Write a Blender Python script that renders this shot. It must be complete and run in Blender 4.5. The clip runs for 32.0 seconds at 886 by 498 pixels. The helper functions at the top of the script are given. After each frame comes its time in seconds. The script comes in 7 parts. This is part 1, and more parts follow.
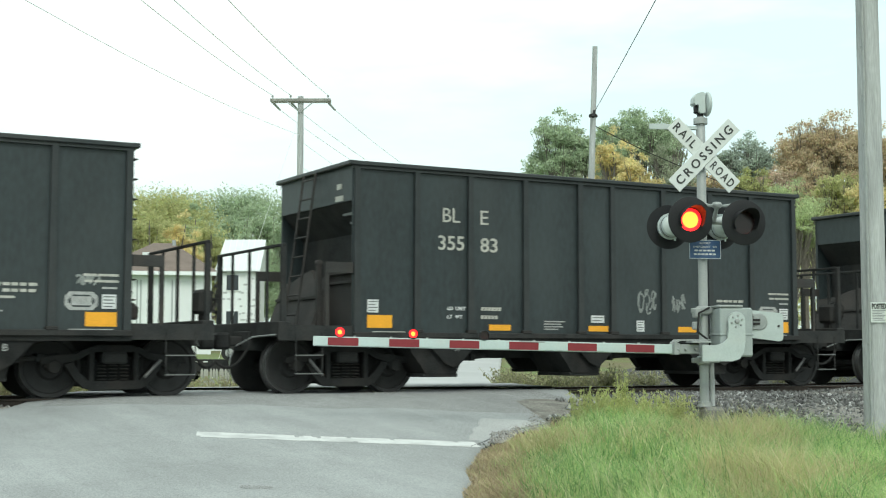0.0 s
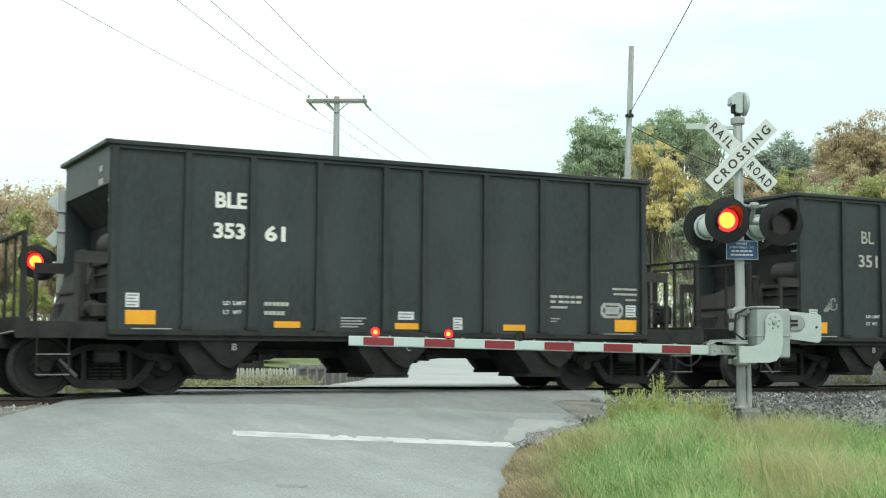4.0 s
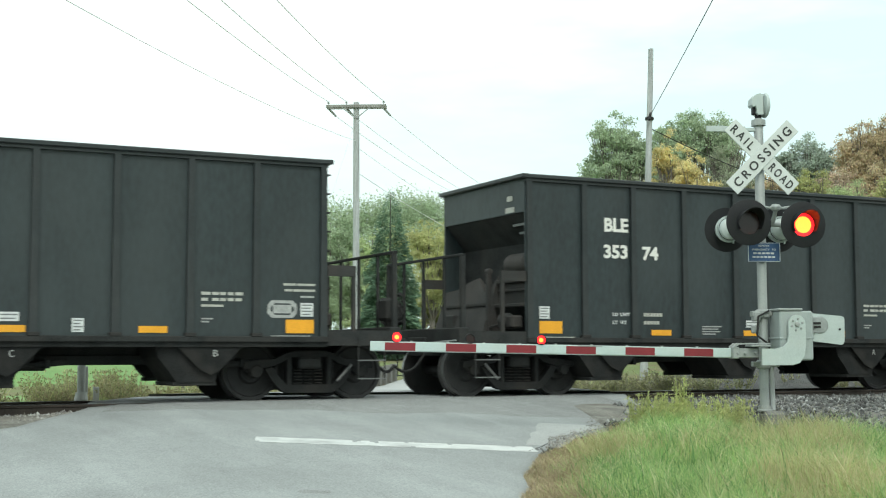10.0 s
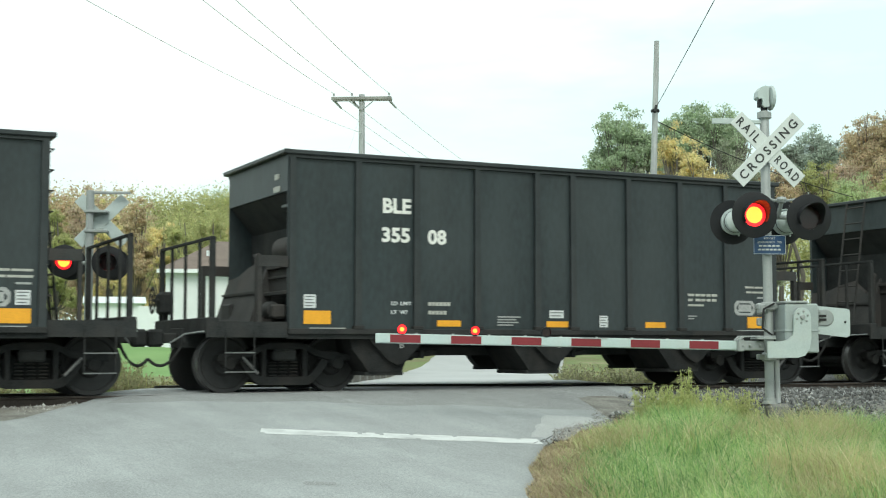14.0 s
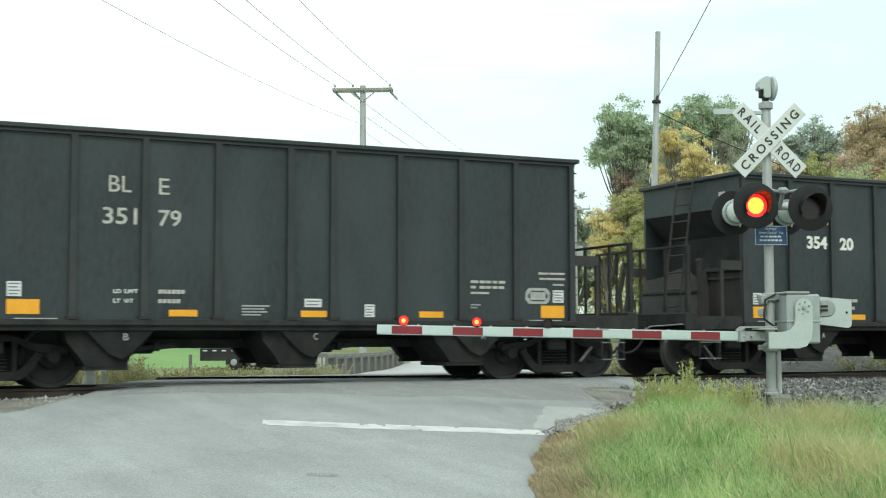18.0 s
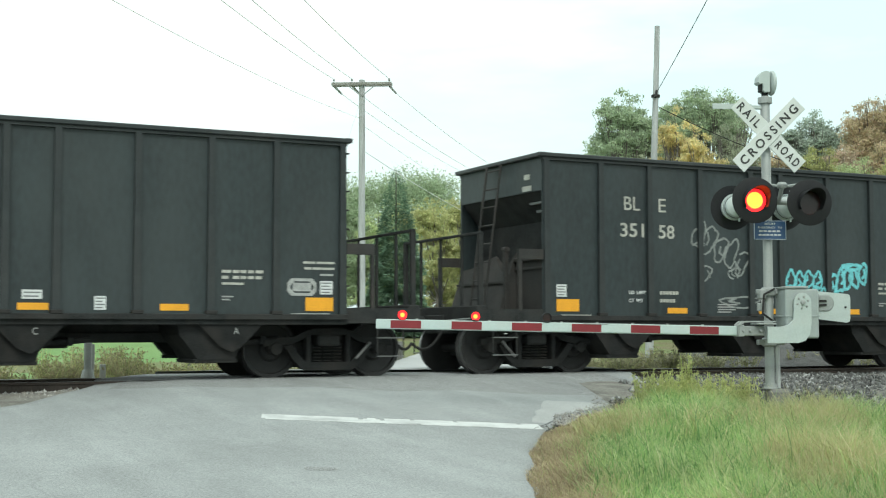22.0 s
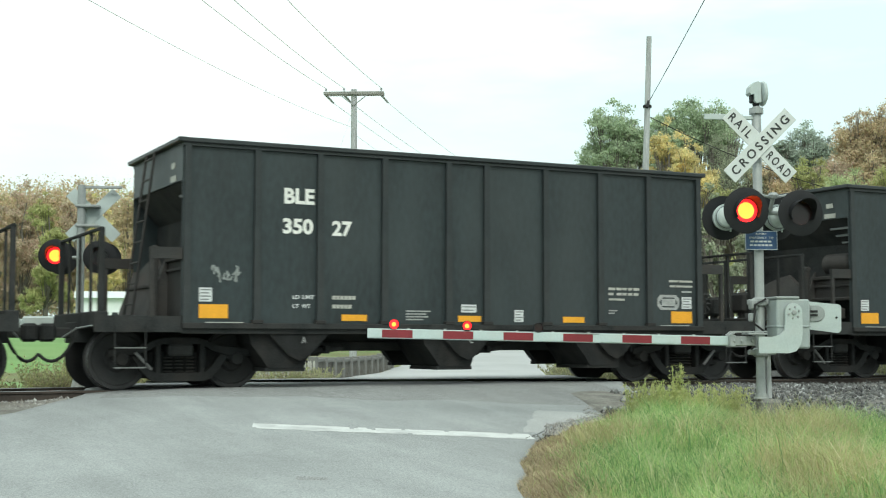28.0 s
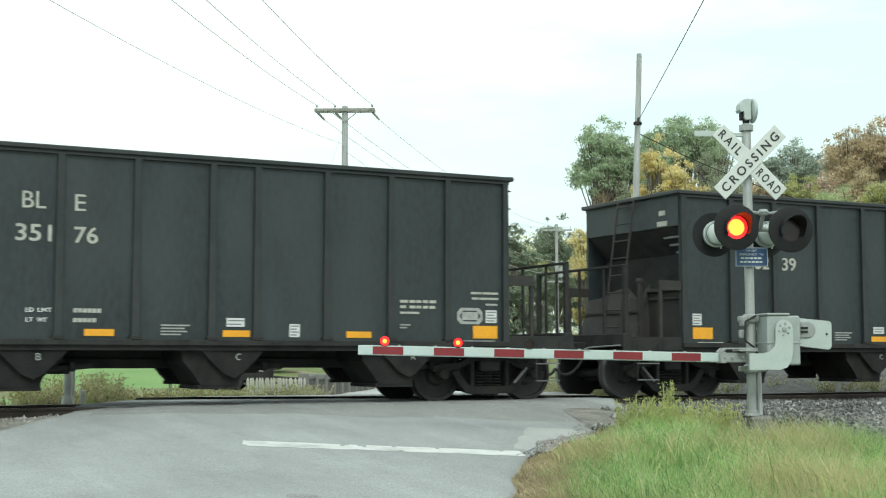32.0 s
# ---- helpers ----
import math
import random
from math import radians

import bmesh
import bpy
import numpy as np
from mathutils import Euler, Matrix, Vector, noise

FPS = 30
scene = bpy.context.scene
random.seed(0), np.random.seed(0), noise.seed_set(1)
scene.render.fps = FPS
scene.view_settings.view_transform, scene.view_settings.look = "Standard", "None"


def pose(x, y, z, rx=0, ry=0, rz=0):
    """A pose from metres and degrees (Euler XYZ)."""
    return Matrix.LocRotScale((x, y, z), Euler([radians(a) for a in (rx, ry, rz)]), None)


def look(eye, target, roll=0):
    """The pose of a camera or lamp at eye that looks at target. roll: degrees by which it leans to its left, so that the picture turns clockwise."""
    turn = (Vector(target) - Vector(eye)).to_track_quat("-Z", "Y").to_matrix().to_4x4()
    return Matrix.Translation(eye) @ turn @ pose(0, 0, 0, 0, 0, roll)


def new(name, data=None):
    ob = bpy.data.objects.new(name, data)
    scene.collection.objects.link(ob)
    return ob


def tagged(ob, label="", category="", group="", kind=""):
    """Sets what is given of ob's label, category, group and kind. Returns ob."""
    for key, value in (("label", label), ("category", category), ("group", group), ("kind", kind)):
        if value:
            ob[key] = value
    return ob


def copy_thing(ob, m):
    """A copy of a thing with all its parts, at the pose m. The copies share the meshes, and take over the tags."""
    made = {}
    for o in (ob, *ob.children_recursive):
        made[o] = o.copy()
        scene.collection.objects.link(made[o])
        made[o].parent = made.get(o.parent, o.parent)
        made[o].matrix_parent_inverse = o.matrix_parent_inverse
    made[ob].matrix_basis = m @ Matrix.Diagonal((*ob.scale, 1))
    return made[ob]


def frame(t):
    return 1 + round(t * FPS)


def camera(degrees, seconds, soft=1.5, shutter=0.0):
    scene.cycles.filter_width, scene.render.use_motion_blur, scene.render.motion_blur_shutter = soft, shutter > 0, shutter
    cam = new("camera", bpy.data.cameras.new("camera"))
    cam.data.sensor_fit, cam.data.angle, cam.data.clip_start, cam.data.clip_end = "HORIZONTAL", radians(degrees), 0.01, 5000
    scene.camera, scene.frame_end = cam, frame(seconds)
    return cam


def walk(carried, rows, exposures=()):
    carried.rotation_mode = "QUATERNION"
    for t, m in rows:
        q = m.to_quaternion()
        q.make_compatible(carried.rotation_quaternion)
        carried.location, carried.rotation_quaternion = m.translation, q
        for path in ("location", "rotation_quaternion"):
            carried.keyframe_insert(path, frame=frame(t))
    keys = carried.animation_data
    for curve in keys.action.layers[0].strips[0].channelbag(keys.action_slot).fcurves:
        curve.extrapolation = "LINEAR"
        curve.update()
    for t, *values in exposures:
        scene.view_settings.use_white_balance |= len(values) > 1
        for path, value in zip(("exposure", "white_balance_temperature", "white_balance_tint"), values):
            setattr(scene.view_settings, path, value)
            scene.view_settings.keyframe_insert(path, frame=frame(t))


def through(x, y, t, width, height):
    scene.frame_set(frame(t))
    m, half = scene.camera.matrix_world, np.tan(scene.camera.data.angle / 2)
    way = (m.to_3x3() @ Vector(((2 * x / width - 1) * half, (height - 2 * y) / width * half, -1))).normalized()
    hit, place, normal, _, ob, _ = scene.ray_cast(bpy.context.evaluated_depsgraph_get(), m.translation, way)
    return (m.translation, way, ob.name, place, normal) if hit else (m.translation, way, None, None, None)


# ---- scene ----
cam = camera(36.96, 32.0, soft=1.15, shutter=0.09)
EYE = (0.0, 0.0, 0.68)
# seconds, heading to the right of the track's normal, tilt up, lean: degrees
PATH = [
    (0.0, 29.272, 4.452, 0.00), (0.5, 29.268, 4.374, -0.18), (1.0, 29.315, 4.281, -0.17), (1.5, 29.252, 4.143, -0.13),
    (2.0, 29.040, 4.252, -0.13), (2.5, 28.703, 4.407, -0.09), (3.0, 28.323, 4.451, -0.00), (3.5, 28.014, 4.408, 0.14),
    (5.5, 27.120, 4.644, 0.19), (6.0, 27.073, 4.688, 0.15), (6.5, 27.029, 4.710, 0.07), (7.0, 26.977, 4.723, -0.01),
    (7.5, 26.944, 4.708, -0.07), (8.0, 26.922, 4.706, -0.24), (8.5, 26.908, 4.707, -0.24), (9.0, 26.886, 4.691, -0.19),
    (9.5, 26.869, 4.667, -0.16), (10.0, 26.836, 4.659, -0.19), (10.5, 26.812, 4.647, -0.21), (11.0, 26.782, 4.618, -0.16),
    (11.5, 26.746, 4.596, -0.10), (12.0, 26.713, 4.585, -0.14), (12.5, 26.694, 4.549, -0.16), (13.0, 26.663, 4.407, -0.16),
    (13.5, 26.628, 4.332, -0.12), (14.0, 26.606, 4.323, -0.11), (14.5, 26.586, 4.292, -0.15), (16.5, 26.553, 4.166, -0.20),
    (17.0, 26.554, 4.106, -0.19), (17.5, 26.547, 4.025, -0.15), (18.0, 26.545, 3.946, -0.21), (18.5, 26.515, 3.724, -0.19),
    (19.0, 26.507, 3.613, -0.17), (19.5, 26.512, 3.703, -0.14), (20.0, 26.511, 3.672, -0.16), (20.5, 26.516, 3.653, -0.16),
    (21.0, 26.541, 3.628, -0.12), (21.5, 26.561, 3.613, -0.20), (22.0, 26.589, 3.703, -0.16), (22.5, 26.625, 3.772, -0.17),
    (23.0, 26.663, 3.817, -0.15), (23.5, 26.682, 3.851, -0.11), (24.0, 26.702, 3.858, -0.06), (24.5, 26.733, 3.873, -0.11),
    (25.0, 26.768, 3.888, -0.14), (25.5, 26.797, 3.905, -0.11), (27.5, 26.933, 4.115, -0.11), (28.0, 26.949, 4.112, -0.05),
    (28.5, 26.975, 4.156, -0.11), (29.0, 27.045, 4.333, -0.17), (29.5, 27.094, 4.467, -0.21), (30.0, 27.140, 4.545, -0.20),
    (30.5, 27.204, 4.609, -0.21), (31.0, 27.245, 4.686, -0.20), (31.5, 27.301, 4.706, -0.14), (32.0, 27.348, 4.832, -0.08),
]
walk(cam, [(t, pose(*EYE, 90 + p, 0, -y) @ pose(0, 0, 0, 0, 0, r)) for t, y, p, r in PATH], exposures=[(0, 0.50, 6500, 0), (32, 0.50, 6500, 0)])

# ---- world and sun ----
world = bpy.data.worlds.new("overcast_sky")
scene.world = world
world.use_nodes = True
wn, wl = world.node_tree.nodes, world.node_tree.links
wn.clear()
w_out, w_bg = wn.new("ShaderNodeOutputWorld"), wn.new("ShaderNodeBackground")
w_sky = wn.new("ShaderNodeTexSky")
w_sky.sky_type, w_sky.sun_disc = "NISHITA", False
w_sky.sun_elevation, w_sky.sun_rotation = radians(48), radians(200)
w_co, w_map, w_no = wn.new("ShaderNodeTexCoord"), wn.new("ShaderNodeMapping"), wn.new("ShaderNodeTexNoise")
w_map.inputs["Scale"].default_value = (1.0, 1.0, 4.0)
w_no.inputs["Scale"].default_value, w_no.inputs["Detail"].default_value, w_no.inputs["Roughness"].default_value = 2.3, 6, 0.55
w_ramp = wn.new("ShaderNodeValToRGB")
w_ramp.color_ramp.elements[0].position, w_ramp.color_ramp.elements[0].color = 0.36, (0.70, 0.86, 0.90, 1)
w_ramp.color_ramp.elements[1].position, w_ramp.color_ramp.elements[1].color = 0.58, (1.0, 1.0, 1.0, 1)
w_gain = wn.new("ShaderNodeMix")
w_gain.data_type, w_gain.blend_type = "RGBA", "MULTIPLY"
w_gain.inputs["Factor"].default_value = 1.0
w_gain.inputs["B"].default_value = (9.2, 9.3, 9.2, 1)
w_mix = wn.new("ShaderNodeMix")
w_mix.data_type = "RGBA"
w_mix.inputs["Factor"].default_value = 0.93
w_bg.inputs["Strength"].default_value = 0.1
wl.new(w_co.outputs["Generated"], w_map.inputs["Vector"])
wl.new(w_map.outputs["Vector"], w_no.inputs["Vector"])
w_sep, w_low, w_tint = wn.new("ShaderNodeSeparateXYZ"), wn.new("ShaderNodeMapRange"), wn.new("ShaderNodeMix")
w_low.inputs["From Min"].default_value, w_low.inputs["From Max"].default_value = 0.04, 0.24
w_tint.data_type = "RGBA"
w_tint.inputs["A"].default_value = (0.72, 0.83, 0.86, 1)
wl.new(w_co.outputs["Generated"], w_sep.inputs["Vector"])
wl.new(w_sep.outputs["Z"], w_low.inputs["Value"])
wl.new(w_low.outputs["Result"], w_tint.inputs["Factor"])
wl.new(w_ramp.outputs["Color"], w_tint.inputs["B"])
wl.new(w_no.outputs["Fac"], w_ramp.inputs["Fac"])
wl.new(w_tint.outputs["Result"], w_gain.inputs["A"])
wl.new(w_sky.outputs["Color"], w_mix.inputs["A"])
wl.new(w_gain.outputs["Result"], w_mix.inputs["B"])
wl.new(w_mix.outputs["Result"], w_bg.inputs["Color"])
wl.new(w_bg.outputs["Background"], w_out.inputs["Surface"])

sun = new("sun", bpy.data.lights.new("sun", "SUN"))
sun.data.energy, sun.data.angle, sun.data.color = 1.2, radians(25), (1.0, 0.97, 0.92)
sun.matrix_world = look((-20, -50, 60), (0, 0, 0))

# ---- materials ----


def mat(name, rgb, rough=0.7, metal=0.0, vary=0.25, scale=4.0, fine=60.0, bump=0.15, depth=0.004, dirt=None, dirt_amount=0.4, dirt_scale=1.2,
        glow=None, power=0.0, spec=0.5, island=0.0, per_object=0.0, palette=None, stretch=(1, 1, 1), clear=0.0):
    m = bpy.data.materials.new(name)
    m.use_nodes = True
    n, l = m.node_tree.nodes, m.node_tree.links
    b = n["Principled BSDF"]
    b.inputs["Roughness"].default_value, b.inputs["Metallic"].default_value = rough, metal
    b.inputs["Specular IOR Level"].default_value = spec
    co, mp = n.new("ShaderNodeTexCoord"), n.new("ShaderNodeMapping")
    mp.inputs["Scale"].default_value = stretch
    l.new(co.outputs["Object"], mp.inputs["Vector"])
    big, small = n.new("ShaderNodeTexNoise"), n.new("ShaderNodeTexNoise")
    big.inputs["Scale"].default_value, big.inputs["Detail"].default_value = scale, 5
    small.inputs["Scale"].default_value, small.inputs["Detail"].default_value = fine, 3
    l.new(mp.outputs["Vector"], big.inputs["Vector"])
    l.new(mp.outputs["Vector"], small.inputs["Vector"])
    last = None
    if palette:
        ramp = n.new("ShaderNodeValToRGB")
        ramp.color_ramp.interpolation = "LINEAR"
        els = ramp.color_ramp.elements
        while len(els) < len(palette):
            els.new(0.5)
        for i, c in enumerate(palette):
            els[i].position, els[i].color = i / (len(palette) - 1), (*c, 1)
        if island:
            geo = n.new("ShaderNodeNewGeometry")
            l.new(geo.outputs["Random Per Island"], ramp.inputs["Fac"])
        elif per_object:
            oi = n.new("ShaderNodeObjectInfo")
            l.new(oi.outputs["Random"], ramp.inputs["Fac"])
        else:
            st = n.new("ShaderNodeMapRange")
            st.inputs["From Min"].default_value, st.inputs["From Max"].default_value = 0.3, 0.7
            l.new(big.outputs["Fac"], st.inputs["Value"])
            l.new(st.outputs["Result"], ramp.inputs["Fac"])
        last = ramp.outputs["Color"]
    else:
        base = n.new("ShaderNodeRGB")
        base.outputs[0].default_value = (*rgb, 1)
        last = base.outputs[0]
    val = n.new("ShaderNodeMath")
    val.operation = "ADD"
    l.new(big.outputs["Fac"], val.inputs[0])
    l.new(small.outputs["Fac"], val.inputs[1])
    rng = n.new("ShaderNodeMapRange")
    rng.inputs["From Min"].default_value, rng.inputs["From Max"].default_value = 0.7, 1.3
    rng.inputs["To Min"].default_value, rng.inputs["To Max"].default_value = 1 - vary, 1 + vary
    l.new(val.outputs[0], rng.inputs["Value"])
    hsv = n.new("ShaderNodeHueSaturation")
    l.new(rng.outputs["Result"], hsv.inputs["Value"])
    l.new(last, hsv.inputs["Color"])
    last = hsv.outputs["Color"]
    if dirt:
        dn, dr, mx = n.new("ShaderNodeTexNoise"), n.new("ShaderNodeMapRange"), n.new("ShaderNodeMix")
        dn.inputs["Scale"].default_value, dn.inputs["Detail"].default_value = dirt_scale, 6
        l.new(mp.outputs["Vector"], dn.inputs["Vector"])
        dr.inputs["From Min"].default_value, dr.inputs["From Max"].default_value, dr.inputs["To Max"].default_value = 0.45, 0.7, dirt_amount
        l.new(dn.outputs["Fac"], dr.inputs["Value"])
        mx.data_type = "RGBA"
        mx.inputs["B"].default_value = (*dirt, 1)
        l.new(dr.outputs["Result"], mx.inputs["Factor"])
        l.new(last, mx.inputs["A"])
        last = mx.outputs["Result"]
    l.new(last, b.inputs["Base Color"])
    if bump:
        bp = n.new("ShaderNodeBump")
        bp.inputs["Strength"].default_value, bp.inputs["Distance"].default_value = bump, depth
        l.new(small.outputs["Fac"], bp.inputs["Height"])
        l.new(bp.outputs["Normal"], b.inputs["Normal"])
    if glow:
        b.inputs["Emission Color"].default_value, b.inputs["Emission Strength"].default_value = (*glow, 1), power
    return m


M = {
    "car_black": mat("car_black_paint", (0.0225, 0.032, 0.0345), 0.5, 0, 0.35, 1.3, 14, 0.05, 0.003, (0.047, 0.056, 0.057), 0.5, 0.7, stretch=(1, 1, 0.45), spec=0.45),
    "car_post": mat("car_post_paint", (0.017, 0.023, 0.025), 0.5, 0, 0.35, 2, 40, 0.1, 0.003, (0.048, 0.048, 0.046), 0.45, 1.0),
    # grimy steel, its base colour raised to hold the windscreen's veil of glare
    "car_under": mat("grimy_steel_glare_lifted", (0.031, 0.033, 0.033), 0.9, 0, 0.45, 3, 60, 0.2, 0.004, (0.050, 0.046, 0.043), 0.6, 2, spec=0.15),
    "car_end": mat("rust_brown_steel", (0.036, 0.036, 0.035), 0.75, 0, 0.4, 2, 50, 0.15, 0.004, (0.064, 0.053, 0.047), 0.6, 1.3, spec=0.3),
    "wheel": mat("rolled_steel_wheel", (0.027, 0.027, 0.027), 0.75, 0.05, 0.35, 5, 80, 0.1),
    "car_truck": mat("oily_black_castings", (0.018, 0.019, 0.019), 0.85, 0, 0.45, 4, 60, 0.25, 0.005, (0.036, 0.033, 0.030), 0.55, 3, spec=0.2),
    "worn_steel": mat("worn_grey_steel", (0.15, 0.15, 0.148), 0.6, 0.2, 0.3, 5, 60, 0.1),
    "tread": mat("polished_wheel_rim", (0.22, 0.22, 0.22), 0.4, 0.8, 0.2, 5, 80, 0.05),
    "letter": mat("white_lettering_paint", (0.72, 0.72, 0.68), 0.6, 0, 0.12, 6, 60, 0.0),
    "letter_old": mat("faded_lettering_paint", (0.42, 0.42, 0.38), 0.7, 0, 0.25, 6, 60, 0.0),
    "stencil": mat("dull_stencil_paint", (0.34, 0.35, 0.34), 0.7, 0, 0.3, 9, 80, 0.0),
    "yellow": mat("yellow_reflective_strip", (0.78, 0.36, 0.02), 0.5, 0, 0.12, 4, 60, 0.05),
    "white_label": mat("white_label_paint", (0.62, 0.64, 0.64), 0.6, 0, 0.12, 6, 60, 0.0),
    "label_line": mat("grey_label_print", (0.16, 0.17, 0.17), 0.7, 0, 0.1, 6, 60, 0.0),
    "spray_grey": mat("grey_spray_paint", (0.22, 0.24, 0.23), 0.7, 0, 0.3, 8, 60, 0.0),
    "spray_cyan": mat("cyan_spray_paint", (0.16, 0.52, 0.56), 0.6, 0, 0.3, 8, 60, 0.0),
    "galv": mat("galvanised_steel", (0.32, 0.345, 0.34), 0.55, 0.25, 0.15, 6, 90, 0.08, 0.002, (0.35, 0.34, 0.32), 0.35, 3),
    "alu_paint": mat("aluminium_paint", (0.46, 0.525, 0.515), 0.5, 0.05, 0.1, 5, 70, 0.06, 0.002, (0.38, 0.37, 0.33), 0.3, 2.5),
    "alu_dull": mat("dull_aluminium_paint", (0.34, 0.385, 0.38), 0.55, 0.05, 0.12, 5, 70, 0.06, 0.002, (0.34, 0.34, 0.31), 0.35, 2.5),
    "sign_white": mat("white_sign_sheet", (0.60, 0.635, 0.62), 0.45, 0, 0.05, 4, 60, 0.02),
    "sign_black": mat("black_sign_letters", (0.035, 0.037, 0.037), 0.5, 0, 0.1, 4, 60, 0.0),
    "sign_blue": mat("blue_sign_sheet", (0.035, 0.085, 0.20), 0.45, 0, 0.1, 4, 60, 0.02),
    "black_disc": mat("black_signal_disc", (0.014, 0.015, 0.017), 0.65, 0, 0.2, 6, 60, 0.05, spec=0.3),
    "arm_red": mat("red_reflective_stripe", (0.20, 0.018, 0.026), 0.45, 0, 0.12, 4, 60, 0.02),
    "arm_white": mat("white_reflective_stripe", (0.46, 0.55, 0.54), 0.45, 0, 0.06, 4, 60, 0.02, 0.002, (0.5, 0.5, 0.46), 0.25, 3),
    "lens_on": mat("lit_red_lens", (0.5, 0.02, 0.01), 0.3, 0, 0.0, 4, 60, 0.0, glow=(1.0, 0.080, 0.010), power=8.0),
    "lens_rim_on": mat("lit_red_lens_rim", (0.4, 0.01, 0.01), 0.3, 0, 0.0, 4, 60, 0.0, glow=(1.0, 0.010, 0.016), power=2.0),
    "lens_off": mat("dark_red_lens", (0.018, 0.004, 0.004), 0.25, 0, 0.1, 20, 90, 0.1),
    "wood_pole": mat("weathered_pole_wood", (0.41, 0.43, 0.43), 0.9, 0, 0.25, 3, 30, 0.5, 0.008, (0.25, 0.255, 0.255), 0.55, 2.5, stretch=(3, 3, 0.25)),
    "arm_wood": mat("grey_crossarm_wood", (0.27, 0.27, 0.25), 0.9, 0, 0.3, 3, 40, 0.4, 0.006),
    "porcelain": mat("grey_porcelain", (0.40, 0.42, 0.42), 0.3, 0, 0.1, 6, 60, 0.0),
    "wire": mat("dull_wire", (0.80, 0.82, 0.83), 0.6, 0.2, 0.1, 3, 30, 0.0),
    "asphalt": mat("worn_grey_asphalt", (0.31, 0.325, 0.325), 0.9, 0, 0.13, 0.35, 45, 0.5, 0.006, (0.235, 0.245, 0.245), 0.7, 0.55),
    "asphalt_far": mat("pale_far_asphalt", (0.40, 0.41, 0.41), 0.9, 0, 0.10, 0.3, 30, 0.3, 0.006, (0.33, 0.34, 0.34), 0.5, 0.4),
    "road_paint": mat("worn_white_road_paint", (0.60, 0.62, 0.61), 0.75, 0, 0.12, 3, 40, 0.3, 0.004, (0.33, 0.34, 0.34), 0.85, 3),
    "concrete": mat("grey_concrete", (0.19, 0.19, 0.178), 0.9, 0, 0.2, 2, 40, 0.35, 0.006, (0.14, 0.14, 0.13), 0.6, 1.4),
    "soil": mat("ground_cover", (0.1, 0.1, 0.05), 0.95, 0, 0.3, 0.25, 18, 0.6, 0.03, palette=[(0.20, 0.165, 0.10), (0.17, 0.17, 0.075), (0.13, 0.18, 0.06), (0.24, 0.20, 0.13)]),
    "lawn": mat("mown_lawn", (0.15, 0.27, 0.085), 0.95, 0, 0.2, 0.3, 30, 0.3, 0.02, (0.20, 0.28, 0.11), 0.5, 0.15),
    "ballast": mat("grey_ballast", (0.085, 0.086, 0.084), 0.95, 0, 0.55, 3, 24, 1.0, 0.04, (0.075, 0.07, 0.066), 0.6, 0.7),
    "stone": mat("ballast_stone", (0.3, 0.3, 0.3), 0.9, 0, 0.2, 8, 60, 0.3, island=1, palette=[(0.030, 0.030, 0.030), (0.085, 0.087, 0.084), (0.16, 0.163, 0.158), (0.055, 0.054, 0.050), (0.42, 0.43, 0.42)]),
    "shoulder": mat("tan_grey_shoulder_gravel", (0.20, 0.195, 0.175), 0.95, 0, 0.45, 3, 26, 1.0, 0.03, (0.13, 0.115, 0.09), 0.6, 1.1),
    "pebble": mat("shoulder_pebble", (0.3, 0.3, 0.3), 0.9, 0, 0.2, 8, 60, 0.3, island=1, palette=[(0.12, 0.115, 0.105), (0.24, 0.235, 0.22), (0.34, 0.335, 0.32), (0.19, 0.17, 0.14), (0.42, 0.42, 0.40)]),
    "rail": mat("brown_rail_steel", (0.075, 0.06, 0.05), 0.75, 0.3, 0.3, 3, 50, 0.15),
    "rail_head": mat("worn_rail_head", (0.32, 0.32, 0.32), 0.35, 0.9, 0.15, 3, 50, 0.05),
    "tie": mat("creosoted_tie", (0.075, 0.062, 0.052), 0.95, 0, 0.3, 3, 40, 0.5, 0.008),
    "bark": mat("grey_brown_bark", (0.16, 0.145, 0.125), 0.95, 0, 0.3, 4, 25, 0.7, 0.02, stretch=(2, 2, 0.4)),
    "siding": mat("white_siding", (0.74, 0.77, 0.78), 0.7, 0, 0.05, 2, 30, 0.05),
    "siding_line": mat("grey_siding_shadow_gap", (0.42, 0.44, 0.45), 0.8, 0, 0.05, 2, 30, 0.0),
    "roof_metal": mat("pale_metal_roof", (0.66, 0.70, 0.70), 0.5, 0.2, 0.06, 2, 30, 0.05),
    "roof_brown": mat("brown_shingle_roof", (0.17, 0.135, 0.115), 0.9, 0, 0.2, 2, 30, 0.3, 0.01),
    "window_glass": mat("dark_window_glass", (0.03, 0.035, 0.04), 0.08, 0, 0.1, 2, 30, 0.0),
    "fence_wood": mat("grey_weathered_boards", (0.145, 0.138, 0.122), 0.9, 0, 0.3, 3, 40, 0.4, 0.006, (0.14, 0.13, 0.11), 0.5, 2, stretch=(2, 2, 0.5)),
    "truck_white": mat("white_vehicle_paint", (0.7, 0.72, 0.73), 0.35, 0, 0.04, 2, 30, 0.0),
    "rubber": mat("black_rubber", (0.02, 0.02, 0.02), 0.85, 0, 0.2, 5, 60, 0.1),
}


